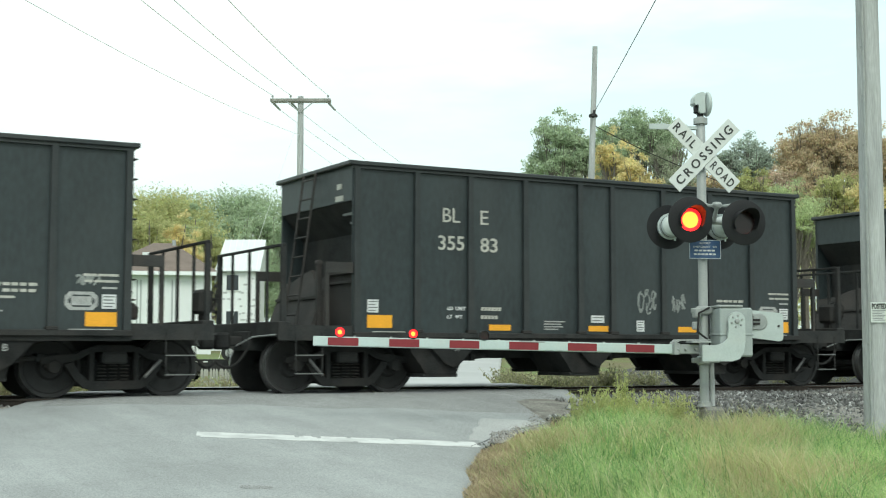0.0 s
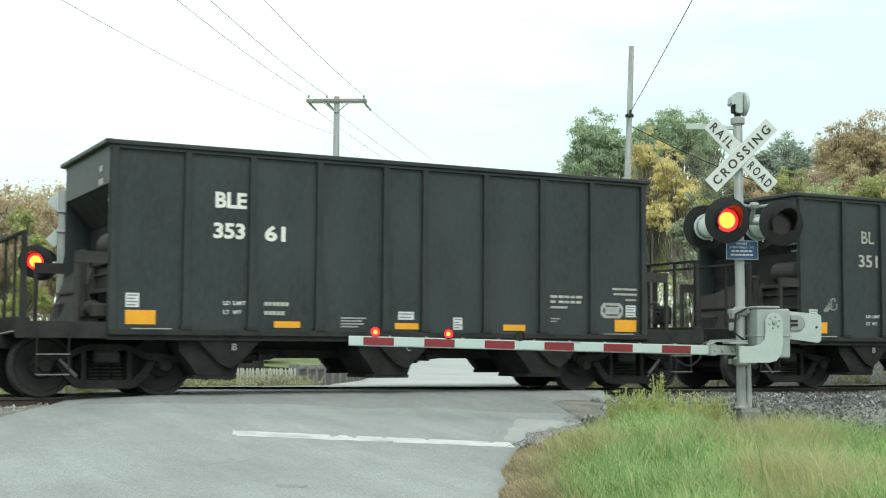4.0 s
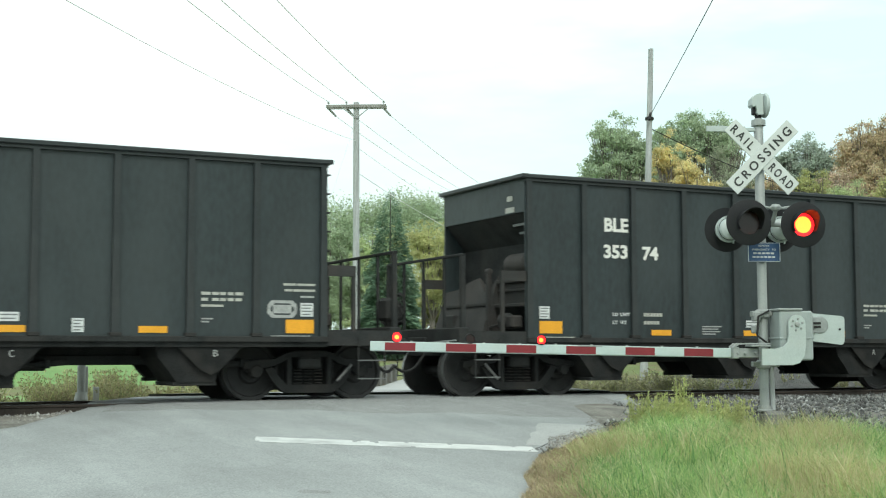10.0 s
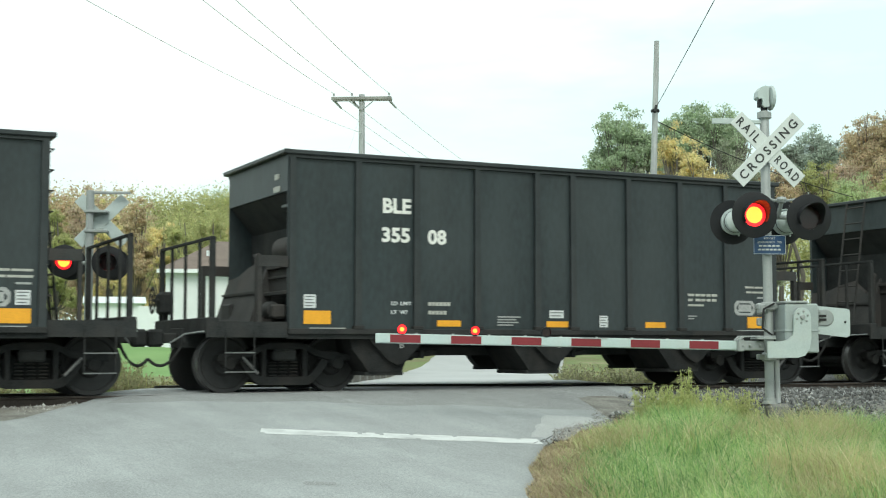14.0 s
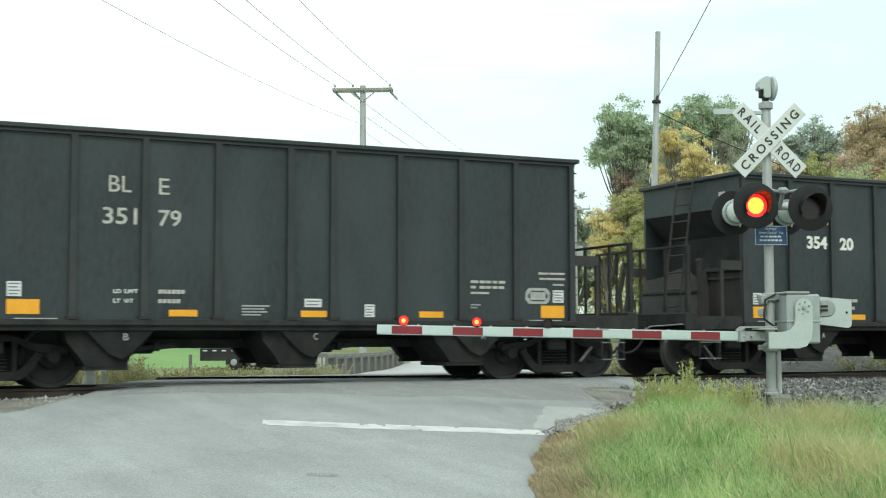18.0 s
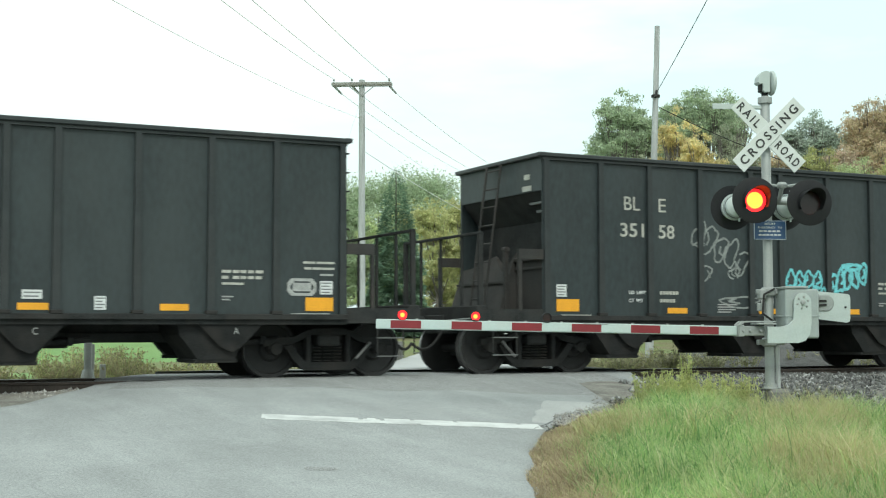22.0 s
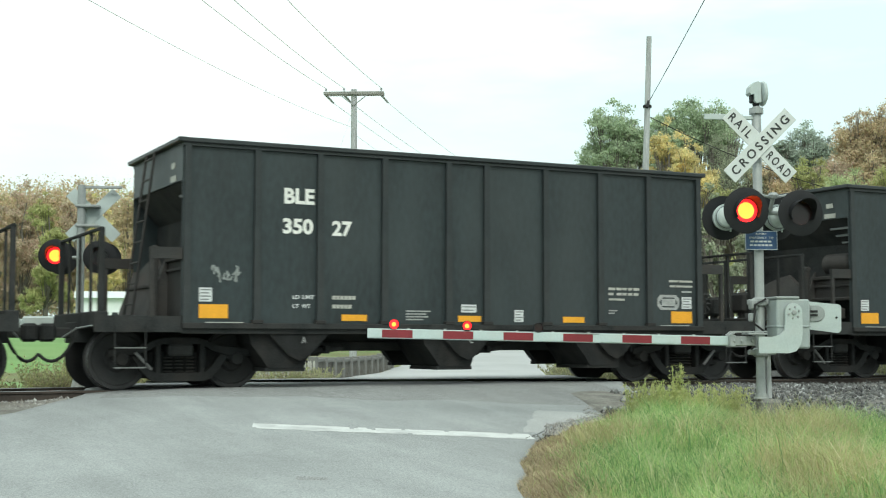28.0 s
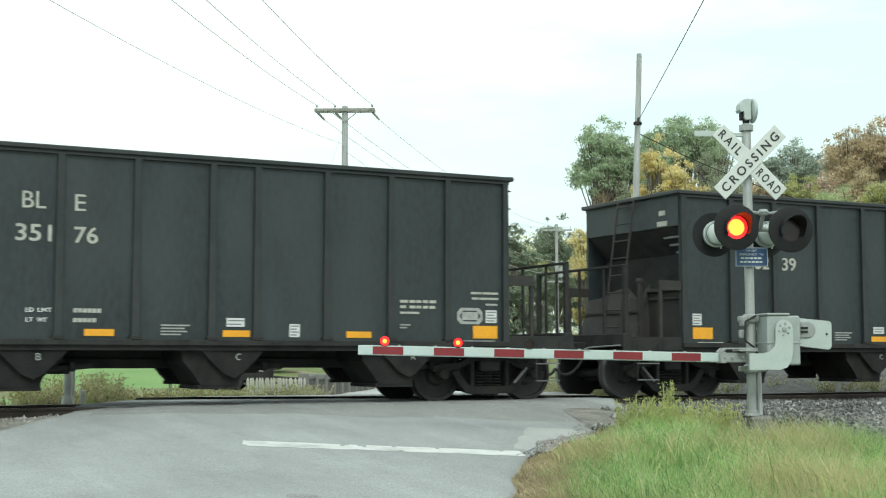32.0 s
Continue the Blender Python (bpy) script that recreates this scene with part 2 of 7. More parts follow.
def asphalt_mat(name, tone, crack=0.12, speckle=0.34):
    """Old asphalt: mottled tone, streaks along the road, fine stone grain and a net of thin cracks."""
    m = bpy.data.materials.new(name)
    m.use_nodes = True
    n, l = m.node_tree.nodes, m.node_tree.links
    b = n["Principled BSDF"]
    b.inputs["Roughness"].default_value = 0.92
    co, turn = n.new("ShaderNodeTexCoord"), n.new("ShaderNodeMapping")
    turn.inputs["Rotation"].default_value = (0, 0, radians(20.5))
    turn.inputs["Scale"].default_value = (1.0, 0.16, 1.0)
    l.new(co.outputs["Object"], turn.inputs["Vector"])

    def tex(scale, detail, vec=None, rough=0.6):
        t = n.new("ShaderNodeTexNoise")
        t.inputs["Scale"].default_value, t.inputs["Detail"].default_value, t.inputs["Roughness"].default_value = scale, detail, rough
        l.new(vec or co.outputs["Object"], t.inputs["Vector"])
        return t.outputs["Fac"]

    def ranged(value, lo, hi, a, c):
        r = n.new("ShaderNodeMapRange")
        for key, x in (("From Min", lo), ("From Max", hi), ("To Min", a), ("To Max", c)):
            r.inputs[key].default_value = x
        l.new(value, r.inputs["Value"])
        return r.outputs["Result"]

    def times(x, y):
        k = n.new("ShaderNodeMath")
        k.operation = "MULTIPLY"
        l.new(x, k.inputs[0])
        l.new(y, k.inputs[1])
        return k.outputs[0]

    blotch = ranged(tex(0.42, 8, rough=0.7), 0.32, 0.68, 0.87, 1.10)
    streak = ranged(tex(1.6, 5, turn.outputs["Vector"]), 0.35, 0.65, 0.90, 1.08)
    grain_src = tex(52, 3, rough=0.8)
    grain = ranged(grain_src, 0.33, 0.67, 1 - speckle, 1 + speckle)
    bend, mixv, vor = n.new("ShaderNodeTexNoise"), n.new("ShaderNodeMix"), n.new("ShaderNodeTexVoronoi")
    bend.inputs["Scale"].default_value, bend.inputs["Detail"].default_value = 1.3, 4
    l.new(co.outputs["Object"], bend.inputs["Vector"])
    mixv.data_type = "VECTOR"
    mixv.inputs["Factor"].default_value = 0.35
    l.new(co.outputs["Object"], mixv.inputs["A"])
    l.new(bend.outputs["Color"], mixv.inputs["B"])
    vor.feature = "DISTANCE_TO_EDGE"
    vor.inputs["Scale"].default_value = 0.62
    l.new(mixv.outputs["Result"], vor.inputs["Vector"])
    lines = ranged(vor.outputs["Distance"], 0.0, 0.008, 1 - crack, 1.0)
    keep = ranged(tex(0.5, 2), 0.48, 0.56, 0.0, 1.0)
    k = n.new("ShaderNodeMix")
    k.data_type = "FLOAT"
    k.inputs["A"].default_value = 1.0
    l.new(keep, k.inputs["Factor"])
    l.new(lines, k.inputs["B"])
    total = times(times(blotch, streak), times(grain, k.outputs["Result"]))
    hsv = n.new("ShaderNodeHueSaturation")
    hsv.inputs["Color"].default_value = (*tone, 1)
    l.new(total, hsv.inputs["Value"])
    l.new(hsv.outputs["Color"], b.inputs["Base Color"])
    bp = n.new("ShaderNodeBump")
    bp.inputs["Strength"].default_value, bp.inputs["Distance"].default_value = 0.6, 0.008
    l.new(grain_src, bp.inputs["Height"])
    l.new(bp.outputs["Normal"], b.inputs["Normal"])
    return m


def leaf_mat(name, colours, gain=3.6, through=0.5, sat=0.80):
    """Leaves and blades: a colour for each piece, lit from both sides."""
    m = bpy.data.materials.new(name)
    m.use_nodes = True
    n, l = m.node_tree.nodes, m.node_tree.links
    n.remove(n["Principled BSDF"])
    geo, ramp, co, no = n.new("ShaderNodeNewGeometry"), n.new("ShaderNodeValToRGB"), n.new("ShaderNodeTexCoord"), n.new("ShaderNodeTexNoise")
    els = ramp.color_ramp.elements
    while len(els) < len(colours):
        els.new(0.5)
    for i, c in enumerate(colours):
        els[i].position, els[i].color = i / (len(colours) - 1), (*[min(1.0, v * gain) for v in c], 1)
    l.new(geo.outputs["Random Per Island"], ramp.inputs["Fac"])
    no.inputs["Scale"].default_value, no.inputs["Detail"].default_value = 0.7, 3
    l.new(co.outputs["Object"], no.inputs["Vector"])
    rng, hsv = n.new("ShaderNodeMapRange"), n.new("ShaderNodeHueSaturation")
    rng.inputs["From Min"].default_value, rng.inputs["From Max"].default_value = 0.3, 0.7
    rng.inputs["To Min"].default_value, rng.inputs["To Max"].default_value = 0.75, 1.25
    l.new(no.outputs["Fac"], rng.inputs["Value"])
    l.new(rng.outputs["Result"], hsv.inputs["Value"])
    l.new(ramp.outputs["Color"], hsv.inputs["Color"])
    hsv.inputs["Saturation"].default_value = sat
    dif, tra, mix = n.new("ShaderNodeBsdfDiffuse"), n.new("ShaderNodeBsdfTranslucent"), n.new("ShaderNodeMixShader")
    mix.inputs["Fac"].default_value = through
    l.new(hsv.outputs["Color"], dif.inputs["Color"])
    l.new(hsv.outputs["Color"], tra.inputs["Color"])
    l.new(dif.outputs[0], mix.inputs[1])
    l.new(tra.outputs[0], mix.inputs[2])
    l.new(mix.outputs[0], n["Material Output"].inputs["Surface"])
    return m


LEAF = {
    "green": leaf_mat("green_leaves", [(0.086, 0.125, 0.062), (0.106, 0.150, 0.072), (0.132, 0.172, 0.085), (0.096, 0.135, 0.070)], 3.5, 0.45, 0.64),
    "dark": leaf_mat("dark_green_leaves", [(0.075, 0.105, 0.062), (0.090, 0.122, 0.070), (0.110, 0.140, 0.080), (0.082, 0.112, 0.064)], 2.7, 0.4, 0.6),
    "light": leaf_mat("light_green_leaves", [(0.12, 0.16, 0.06), (0.15, 0.19, 0.065), (0.18, 0.21, 0.075), (0.11, 0.15, 0.06)], 3.3, 0.5, 0.66),
    "olive": leaf_mat("olive_leaves", [(0.15, 0.165, 0.055), (0.19, 0.19, 0.065), (0.13, 0.15, 0.05), (0.22, 0.20, 0.08)], 2.9, 0.45, 0.78),
    "yellow": leaf_mat("yellow_leaves", [(0.22, 0.19, 0.08), (0.26, 0.215, 0.09), (0.19, 0.185, 0.07), (0.27, 0.205, 0.08)], 3.3, 0.5, 0.78),
    "orange": leaf_mat("orange_brown_leaves", [(0.21, 0.135, 0.075), (0.22, 0.17, 0.085), (0.17, 0.155, 0.07), (0.18, 0.12, 0.07)], 3.0, 0.45, 0.72),
    "red": leaf_mat("russet_leaves", [(0.19, 0.125, 0.09), (0.22, 0.15, 0.10), (0.17, 0.15, 0.085), (0.21, 0.17, 0.11)], 2.9, 0.45, 0.72),
    "spruce": leaf_mat("spruce_needles", [(0.022, 0.050, 0.030), (0.035, 0.068, 0.038), (0.045, 0.08, 0.045), (0.028, 0.055, 0.030)], 4.6, 0.45, 0.7),
    "pine": leaf_mat("pine_needles", [(0.10, 0.125, 0.10), (0.12, 0.145, 0.115), (0.145, 0.165, 0.135), (0.085, 0.105, 0.085)]),
    "grey": leaf_mat("grey_green_leaves", [(0.10, 0.125, 0.075), (0.14, 0.16, 0.10), (0.17, 0.18, 0.12), (0.09, 0.11, 0.06)], 2.7, 0.45, 0.75),
}
M["grass"] = leaf_mat("roadside_grass", [(0.06, 0.13, 0.04), (0.19, 0.32, 0.10), (0.26, 0.37, 0.12), (0.36, 0.40, 0.18), (0.10, 0.21, 0.07), (0.46, 0.45, 0.26), (0.17, 0.31, 0.10), (0.09, 0.16, 0.06)], 1.6, 0.4, 0.92)
M["grass_tan"] = leaf_mat("dry_grass", [(0.40, 0.35, 0.19), (0.33, 0.31, 0.15), (0.29, 0.34, 0.13), (0.46, 0.41, 0.25)], 1.4, 0.4, 0.9)
M["grass_dead"] = leaf_mat("dead_grass", [(0.30, 0.235, 0.15), (0.23, 0.18, 0.11), (0.38, 0.31, 0.20), (0.26, 0.25, 0.12)], 1.5, 0.35, 0.9)
M["weed"] = leaf_mat("weed_leaves", [(0.24, 0.28, 0.10), (0.31, 0.34, 0.12), (0.38, 0.37, 0.17), (0.27, 0.32, 0.12)], 1.7, 0.4, 0.9)
M["dull_weed"] = leaf_mat("dull_weed_leaves", [(0.26, 0.27, 0.14), (0.32, 0.31, 0.18), (0.36, 0.33, 0.21), (0.22, 0.25, 0.12)], 1.15, 0.4, 0.8)
M["scrub"] = leaf_mat("autumn_scrub", [(0.22, 0.23, 0.12), (0.28, 0.23, 0.14), (0.18, 0.22, 0.09), (0.33, 0.31, 0.19), (0.20, 0.16, 0.10)], 1.35, 0.4, 0.9)
M["asphalt"] = asphalt_mat("worn_grey_asphalt", (0.295, 0.31, 0.31))
M["asphalt_pale"] = asphalt_mat("pale_patched_asphalt", (0.39, 0.40, 0.395), 0.2, 0.3)
M["rough_asphalt"] = asphalt_mat("gravelly_crossing_asphalt", (0.245, 0.252, 0.250), 0.2, 0.75)

# ---- mesh tools ----


class Geo:
    """Vertices and faces of one mesh, with a material slot a face."""

    def __init__(self):
        self.v, self.f, self.m = [], [], []

    def add(self, verts, faces, slot=0):
        o = len(self.v)
        self.v += [tuple(p) for p in verts]
        self.f += [tuple(i + o for i in f) for f in faces]
        self.m += [slot] * len(faces)
        return self

    def box(self, x0, y0, z0, x1, y1, z1, slot=0, c=0.0):
        """A box, with its vertical and horizontal edges chamfered by c."""
        if c <= 0:
            v = [(x, y, z) for z in (z0, z1) for y in (y0, y1) for x in (x0, x1)]
            return self.add(v, [(0, 2, 3, 1), (4, 5, 7, 6), (0, 1, 5, 4), (2, 6, 7, 3), (0, 4, 6, 2), (1, 3, 7, 5)], slot)
        v, idx = [], {}
        for sx in (0, 1):
            for sy in (0, 1):
                for sz in (0, 1):
                    for a in range(3):
                        p = [(x1 if sx else x0), (y1 if sy else y0), (z1 if sz else z0)]
                        for b, s in ((0, sx), (1, sy), (2, sz)):
                            if b != a:
                                p[b] += -c if s else c
                        idx[sx, sy, sz, a] = len(v)
                        v.append(p)
        f = []
        for a in range(3):
            b, d = (a + 1) % 3, (a + 2) % 3
            for s in (0, 1):
                q = []
                for u, w in ((0, 0), (1, 0), (1, 1), (0, 1)):
                    k = [0, 0, 0]
                    k[a], k[b], k[d] = s, u, w
                    q.append(idx[(*k, a)])
                f.append(tuple(q if s else q[::-1]))
            for u in (0, 1):
                for w in (0, 1):
                    k0, k1 = [0, 0, 0], [0, 0, 0]
                    k0[a], k1[a] = 0, 1
                    k0[b] = k1[b] = u
                    k0[d] = k1[d] = w
                    q = (idx[(*k0, b)], idx[(*k1, b)], idx[(*k1, d)], idx[(*k0, d)])
                    f.append(q)
        for k in [(a, b, d) for a in (0, 1) for b in (0, 1) for d in (0, 1)]:
            f.append((idx[(*k, 0)], idx[(*k, 1)], idx[(*k, 2)]))
        return self.add(v, f, slot)

    def rod(self, p, q, r, r2=None, n=8, slot=0, caps=True):
        """A round bar from p to q."""
        p, q = Vector(p), Vector(q)
        r2 = r if r2 is None else r2
        d = (q - p).normalized()
        a = d.orthogonal().normalized()
        b = d.cross(a)
        v = [p + (a * math.cos(t) + b * math.sin(t)) * r for t in [2 * math.pi * i / n for i in range(n)]]
        v += [q + (a * math.cos(t) + b * math.sin(t)) * r2 for t in [2 * math.pi * i / n for i in range(n)]]
        f = [(i, (i + 1) % n, n + (i + 1) % n, n + i) for i in range(n)]
        if caps:
            f += [tuple(range(n))[::-1], tuple(range(n, 2 * n))]
        return self.add(v, f, slot)

    def path(self, pts, r, n=6, slot=0):
        for p, q in zip(pts, pts[1:]):
            self.rod(p, q, r, n=n, slot=slot)
        return self

    def turned(self, profile, axis="z", at=(0, 0, 0), n=20, slot=0, slots=None):
        """A turned form: profile of (radius, place along the axis)."""
        v, f, ms = [], [], []
        for i, (r, h) in enumerate(profile):
            for k in range(n):
                t = 2 * math.pi * k / n
                c, s = r * math.cos(t), r * math.sin(t)
                p = {"z": (c, s, h), "y": (c, h, s), "x": (h, c, s)}[axis]
                v.append((p[0] + at[0], p[1] + at[1], p[2] + at[2]))
        for i in range(len(profile) - 1):
            for k in range(n):
                f.append((i * n + k, i * n + (k + 1) % n, (i + 1) * n + (k + 1) % n, (i + 1) * n + k))
                ms.append(slots[i] if slots else slot)
        o = len(self.f)
        self.add(v, f, slot)
        self.m[o:] = ms
        return self

    def prism(self, outline, y0, y1, slot=0):
        """An outline in x and z, drawn out along y."""
        n = len(outline)
        v = [(x, y0, z) for x, z in outline] + [(x, y1, z) for x, z in outline]
        f = [(i, (i + 1) % n, n + (i + 1) % n, n + i) for i in range(n)] + [tuple(range(n))[::-1], tuple(range(n, 2 * n))]
        return self.add(v, f, slot)

    def moved(self, m):
        self.v = [tuple(m @ Vector(p)) for p in self.v]
        return self

    def mesh(self, name, materials, smooth=False):
        me = bpy.data.meshes.new(name)
        me.from_pydata(self.v, [], self.f)
        for m in materials if isinstance(materials, (list, tuple)) else [materials]:
            me.materials.append(m)
        me.polygons.foreach_set("material_index", self.m)
        bm = bmesh.new()
        bm.from_mesh(me)
        bmesh.ops.recalc_face_normals(bm, faces=bm.faces)
        bm.to_mesh(me)
        bm.free()
        if smooth:
            me.polygons.foreach_set("use_smooth", [True] * len(me.polygons))
            me.set_sharp_from_angle(angle=radians(35))
        me.update()
        return me


def tube(pts, r, n=5):
    """One unbroken round strand through the points."""
    g, v = Geo(), []
    for k, p in enumerate(pts):
        d = (pts[min(k + 1, len(pts) - 1)] - pts[max(k - 1, 0)]).normalized()
        a = d.orthogonal().normalized()
        b = d.cross(a)
        v += [p + (a * math.cos(t) + b * math.sin(t)) * r for t in [2 * math.pi * i / n for i in range(n)]]
    g.add(v, [(k * n + i, k * n + (i + 1) % n, (k + 1) * n + (i + 1) % n, (k + 1) * n + i) for k in range(len(pts) - 1) for i in range(n)])
    return g


def raw(name, verts, faces, materials, slots=None):
    me = bpy.data.meshes.new(name)
    me.from_pydata(verts, [], faces)
    for m in materials if isinstance(materials, (list, tuple)) else [materials]:
        me.materials.append(m)
    if slots is not None:
        me.polygons.foreach_set("material_index", slots)
    me.update()
    return me


def part(name, geo, material, parent, label="", at=(0, 0, 0), smooth=False):
    ob = new(name, geo.mesh(name, material, smooth) if isinstance(geo, Geo) else geo)
    ob.parent = parent
    ob.location = at
    return tagged(ob, label) if label else ob


def thing(name, label, category, group="", m=None):
    ob = new(name)
    ob.empty_display_size = 0.2
    if m is not None:
        ob.matrix_basis = m
    return tagged(ob, label, category, group)


def words(text, size, material, bold=0.0, depth=0.003, align="CENTER", spread=1.0):
    """A mesh of flat letters in the built-in font, upright and facing -y."""
    cu = bpy.data.curves.new("lettering", "FONT")
    cu.body, cu.size, cu.extrude, cu.offset, cu.align_x, cu.align_y, cu.resolution_u = text, size, depth, bold, align, "CENTER", 3
    cu.space_character = spread
    ob = new("lettering", cu)
    me = bpy.data.meshes.new_from_object(ob.evaluated_get(bpy.context.evaluated_depsgraph_get()))
    bpy.data.objects.remove(ob)
    me.transform(Matrix.Rotation(radians(90), 4, "X"))
    me.materials.clear()
    me.materials.append(material)
    return me


MADE_WORDS = {}


def fit_words(text, width, height, material, bold=0.0, align="CENTER"):
    """Letters scaled to a width and a height; each is made once."""
    key = (text, width, height, material.name)
    if key not in MADE_WORDS:
        MADE_WORDS[key] = make_words(text, width, height, material, bold, align)
    return MADE_WORDS[key]


def make_words(text, width, height, material, bold, align):
    me = words(text, height * 1.4, material, bold, align=align, spread=1.45 if text in ("RAIL", "ROAD", "CROSSING") else 1.0)
    xs, zs = [v.co.x for v in me.vertices], [v.co.z for v in me.vertices]
    sx, sz = width / (max(xs) - min(xs)), height / (max(zs) - min(zs))
    cx, cz = (max(xs) + min(xs)) / 2, (max(zs) + min(zs)) / 2
    for v in me.vertices:
        v.co.x, v.co.z = (v.co.x - cx) * sx, (v.co.z - cz) * sz
    return me


# ---- ground heights ----
TRACK_Y = 20.86
ROAD_YAW = radians(20.5)
RD = Vector((math.sin(ROAD_YAW), math.cos(ROAD_YAW), 0))
RR = Vector((math.cos(ROAD_YAW), -math.sin(ROAD_YAW), 0))
ROAD_0 = Vector((4.94, 14.5, 0))
HEIGHTS_Y = [-400, 6, 9, 11, 13.3, 14.5, 16, 18, 19, 23, 25, 28, 36, 44, 52, 65, 90, 130, 3000]
HEIGHTS_Z = [-0.62, -0.60, -0.56, -0.48, -0.34, -0.255, -0.14, -0.03, 0.0, 0.0, -0.05, -0.18, -0.38, -0.40, -0.15, 0.9, 1.6, 2.4, 4.0]


def along(x, y):
    p = Vector((x, y, 0)) - ROAD_0
    return p.dot(RD), p.dot(RR)


def road_z(x, y):
    z = float(np.interp(y, HEIGHTS_Y, HEIGHTS_Z))
    s, lat = along(x, y)
    if 15 < y < 20.2:
        z -= 0.045 * max(0.0, -lat - 1.3) * min(1.0, (y - 15) / 2)
    if y < 18:
        z -= 0.022 * abs(lat) * min(1.0, (18 - y) / 3)
    return z


def ground_z(x, y):
    z = float(np.interp(y, HEIGHTS_Y, HEIGHTS_Z)) - 0.06
    if 17.6 < y < 24.2:
        z -= 0.30 * min(1.0, (y - 17.6) / 0.8, (24.2 - y) / 0.8)
    if y < 18:
        z += 0.05 * noise.noise((x * 0.4, y * 0.4, 0))
    if y < 20.4 and -8.5 < along(x, y)[1] < 4.6:
        z = min(z, road_z(x, y) - 0.06)
    return z

# ---- lettering, made while the scene is still empty ----
# Car numbers by place in the train: number halves, old split style of the initials, ladder at the trailing end
CARS = [
    (3, "351", "42", 0, 0), (2, "350", "18", 0, 0), (1, "355", "83", 1, 1), (0, "354", "29", 0, 1), (-1, "353", "94", 0, 1), (-2, "351", "30", 1, 0), (-3, "353", "61", 0, 0),
    (-4, "353", "33", 0, 0), (-5, "351", "85", 1, 0), (-6, "351", "23", 0, 0), (-7, "354", "99", 0, 0), (-8, "353", "74", 0, 0), (-9, "355", "75", 1, 1),
    (-10, "350", "95", 0, 1), (-11, "355", "97", 1, 1), (-12, "355", "08", 0, 0), (-13, "351", "67", 0, 0), (-14, "350", "96", 0, 0), (-15, "354", "20", 0, 1),
    (-16, "351", "79", 1, 0), (-17, "355", "06", 0, 1), (-18, "353", "36", 0, 1), (-19, "351", "58", 1, 1), (-20, "350", "36", 0, 0), (-21, "352", "98", 1, 1),
    (-22, "350", "69", 0, 1), (-23, "355", "50", 0, 0), (-24, "351", "56", 1, 0), (-25, "350", "27", 0, 1), (-26, "352", "23", 1, 0), (-27, "354", "81", 0, 1),
    (-28, "352", "39", 1, 1), (-29, "351", "76", 1, 0), (-30, "353", "12", 0, 0), (-31, "350", "84", 0, 1),
]
MARK = {1: [fit_words("BL", 0.33, 0.24, M["letter_old"]), fit_words("E", 0.155, 0.24, M["letter_old"])], 0: [fit_words("BLE", 0.50, 0.245, M["letter"], 0.012)]}
for k, a, b, old, ladder in CARS:
    fit_words(a, 0.50, 0.245, M["letter_old"] if old else M["letter"], 0.004 if old else 0.012)
    fit_words(b, 0.34, 0.245, M["letter_old"] if old else M["letter"], 0.004 if old else 0.012)
for text, w, h, bold in (("RAIL", 0.385, 0.122, 0.003), ("ROAD", 0.40, 0.122, 0.003), ("CROSSING", 1.08, 0.122, 0.003), ("POSTED", 0.17, 0.07, 0.004)):
    fit_words(text, w, h, M["sign_black"], bold)
for text in "ABC":
    fit_words(text, 0.075, 0.10, M["stencil"], 0.0)
for text, w in (("LD", 0.11), ("LMT", 0.20), ("LT", 0.10), ("WT", 0.14)):
    fit_words(text, w, 0.06, M["white_label"], 0.002)
for text, w in (("REPORT", 0.15), ("EMERGENCY", 0.24), ("TO", 0.06)):
    fit_words(text, w, 0.026, M["white_label"], 0.0)

# ---- ground, track, road ----


def sheet(name, xs, ys, height, material, label):
    v = [(x, y, height(x, y)) for y in ys for x in xs]
    n = len(xs)
    f = [(j * n + i, j * n + i + 1, (j + 1) * n + i + 1, (j + 1) * n + i) for j in range(len(ys) - 1) for i in range(n - 1)]
    ob = new(name, raw(name, v, f, material))
    for p in ob.data.polygons:
        p.use_smooth = True
    return tagged(ob, label, "ground", kind="structure")


sheet("ground", [-3000, -600, -200, -80, -40, -20, -10, *[-6 + 0.6 * i for i in range(70)], 40, 50, 70, 100, 200, 600, 3000],
      [-3000, -300, -60, -20, 0, *[4 + 0.5 * i for i in range(46)], 28, 30, 34, 40, 50, 70, 100, 160, 400, 1000, 3000], ground_z,
      M["soil"], "grassy roadside ground with dry and green patches")


def strip(name, left, right, s0, s1, step, lift, material, label, category, far=False):
    """A road surface between two lateral edges, along the road's line."""
    v, f = [], []
    cuts = (0, 0.008, 0.03, *[0.03 + 0.94 * c / 24 for c in range(1, 25)], 0.992, 1)
    cols = len(cuts)
    rows = int((s1 - s0) / step) + 1
    for j in range(rows):
        s = s0 + (s1 - s0) * j / (rows - 1)
        for i in range(cols):
            lat = left(s) + (right(s) - left(s)) * cuts[i]
            p = road_point(s, lat)
            edge = 0.10 if i in (0, cols - 1) else 0.0
            v.append((p.x, p.y, road_z(p.x, p.y) + lift - edge))
    f = [(j * cols + i, j * cols + i + 1, (j + 1) * cols + i + 1, (j + 1) * cols + i) for j in range(rows - 1) for i in range(cols - 1)]
    ob = new(name, raw(name, v, f, material))
    for p in ob.data.polygons:
        p.use_smooth = True
    return tagged(ob, label, category, kind="structure")


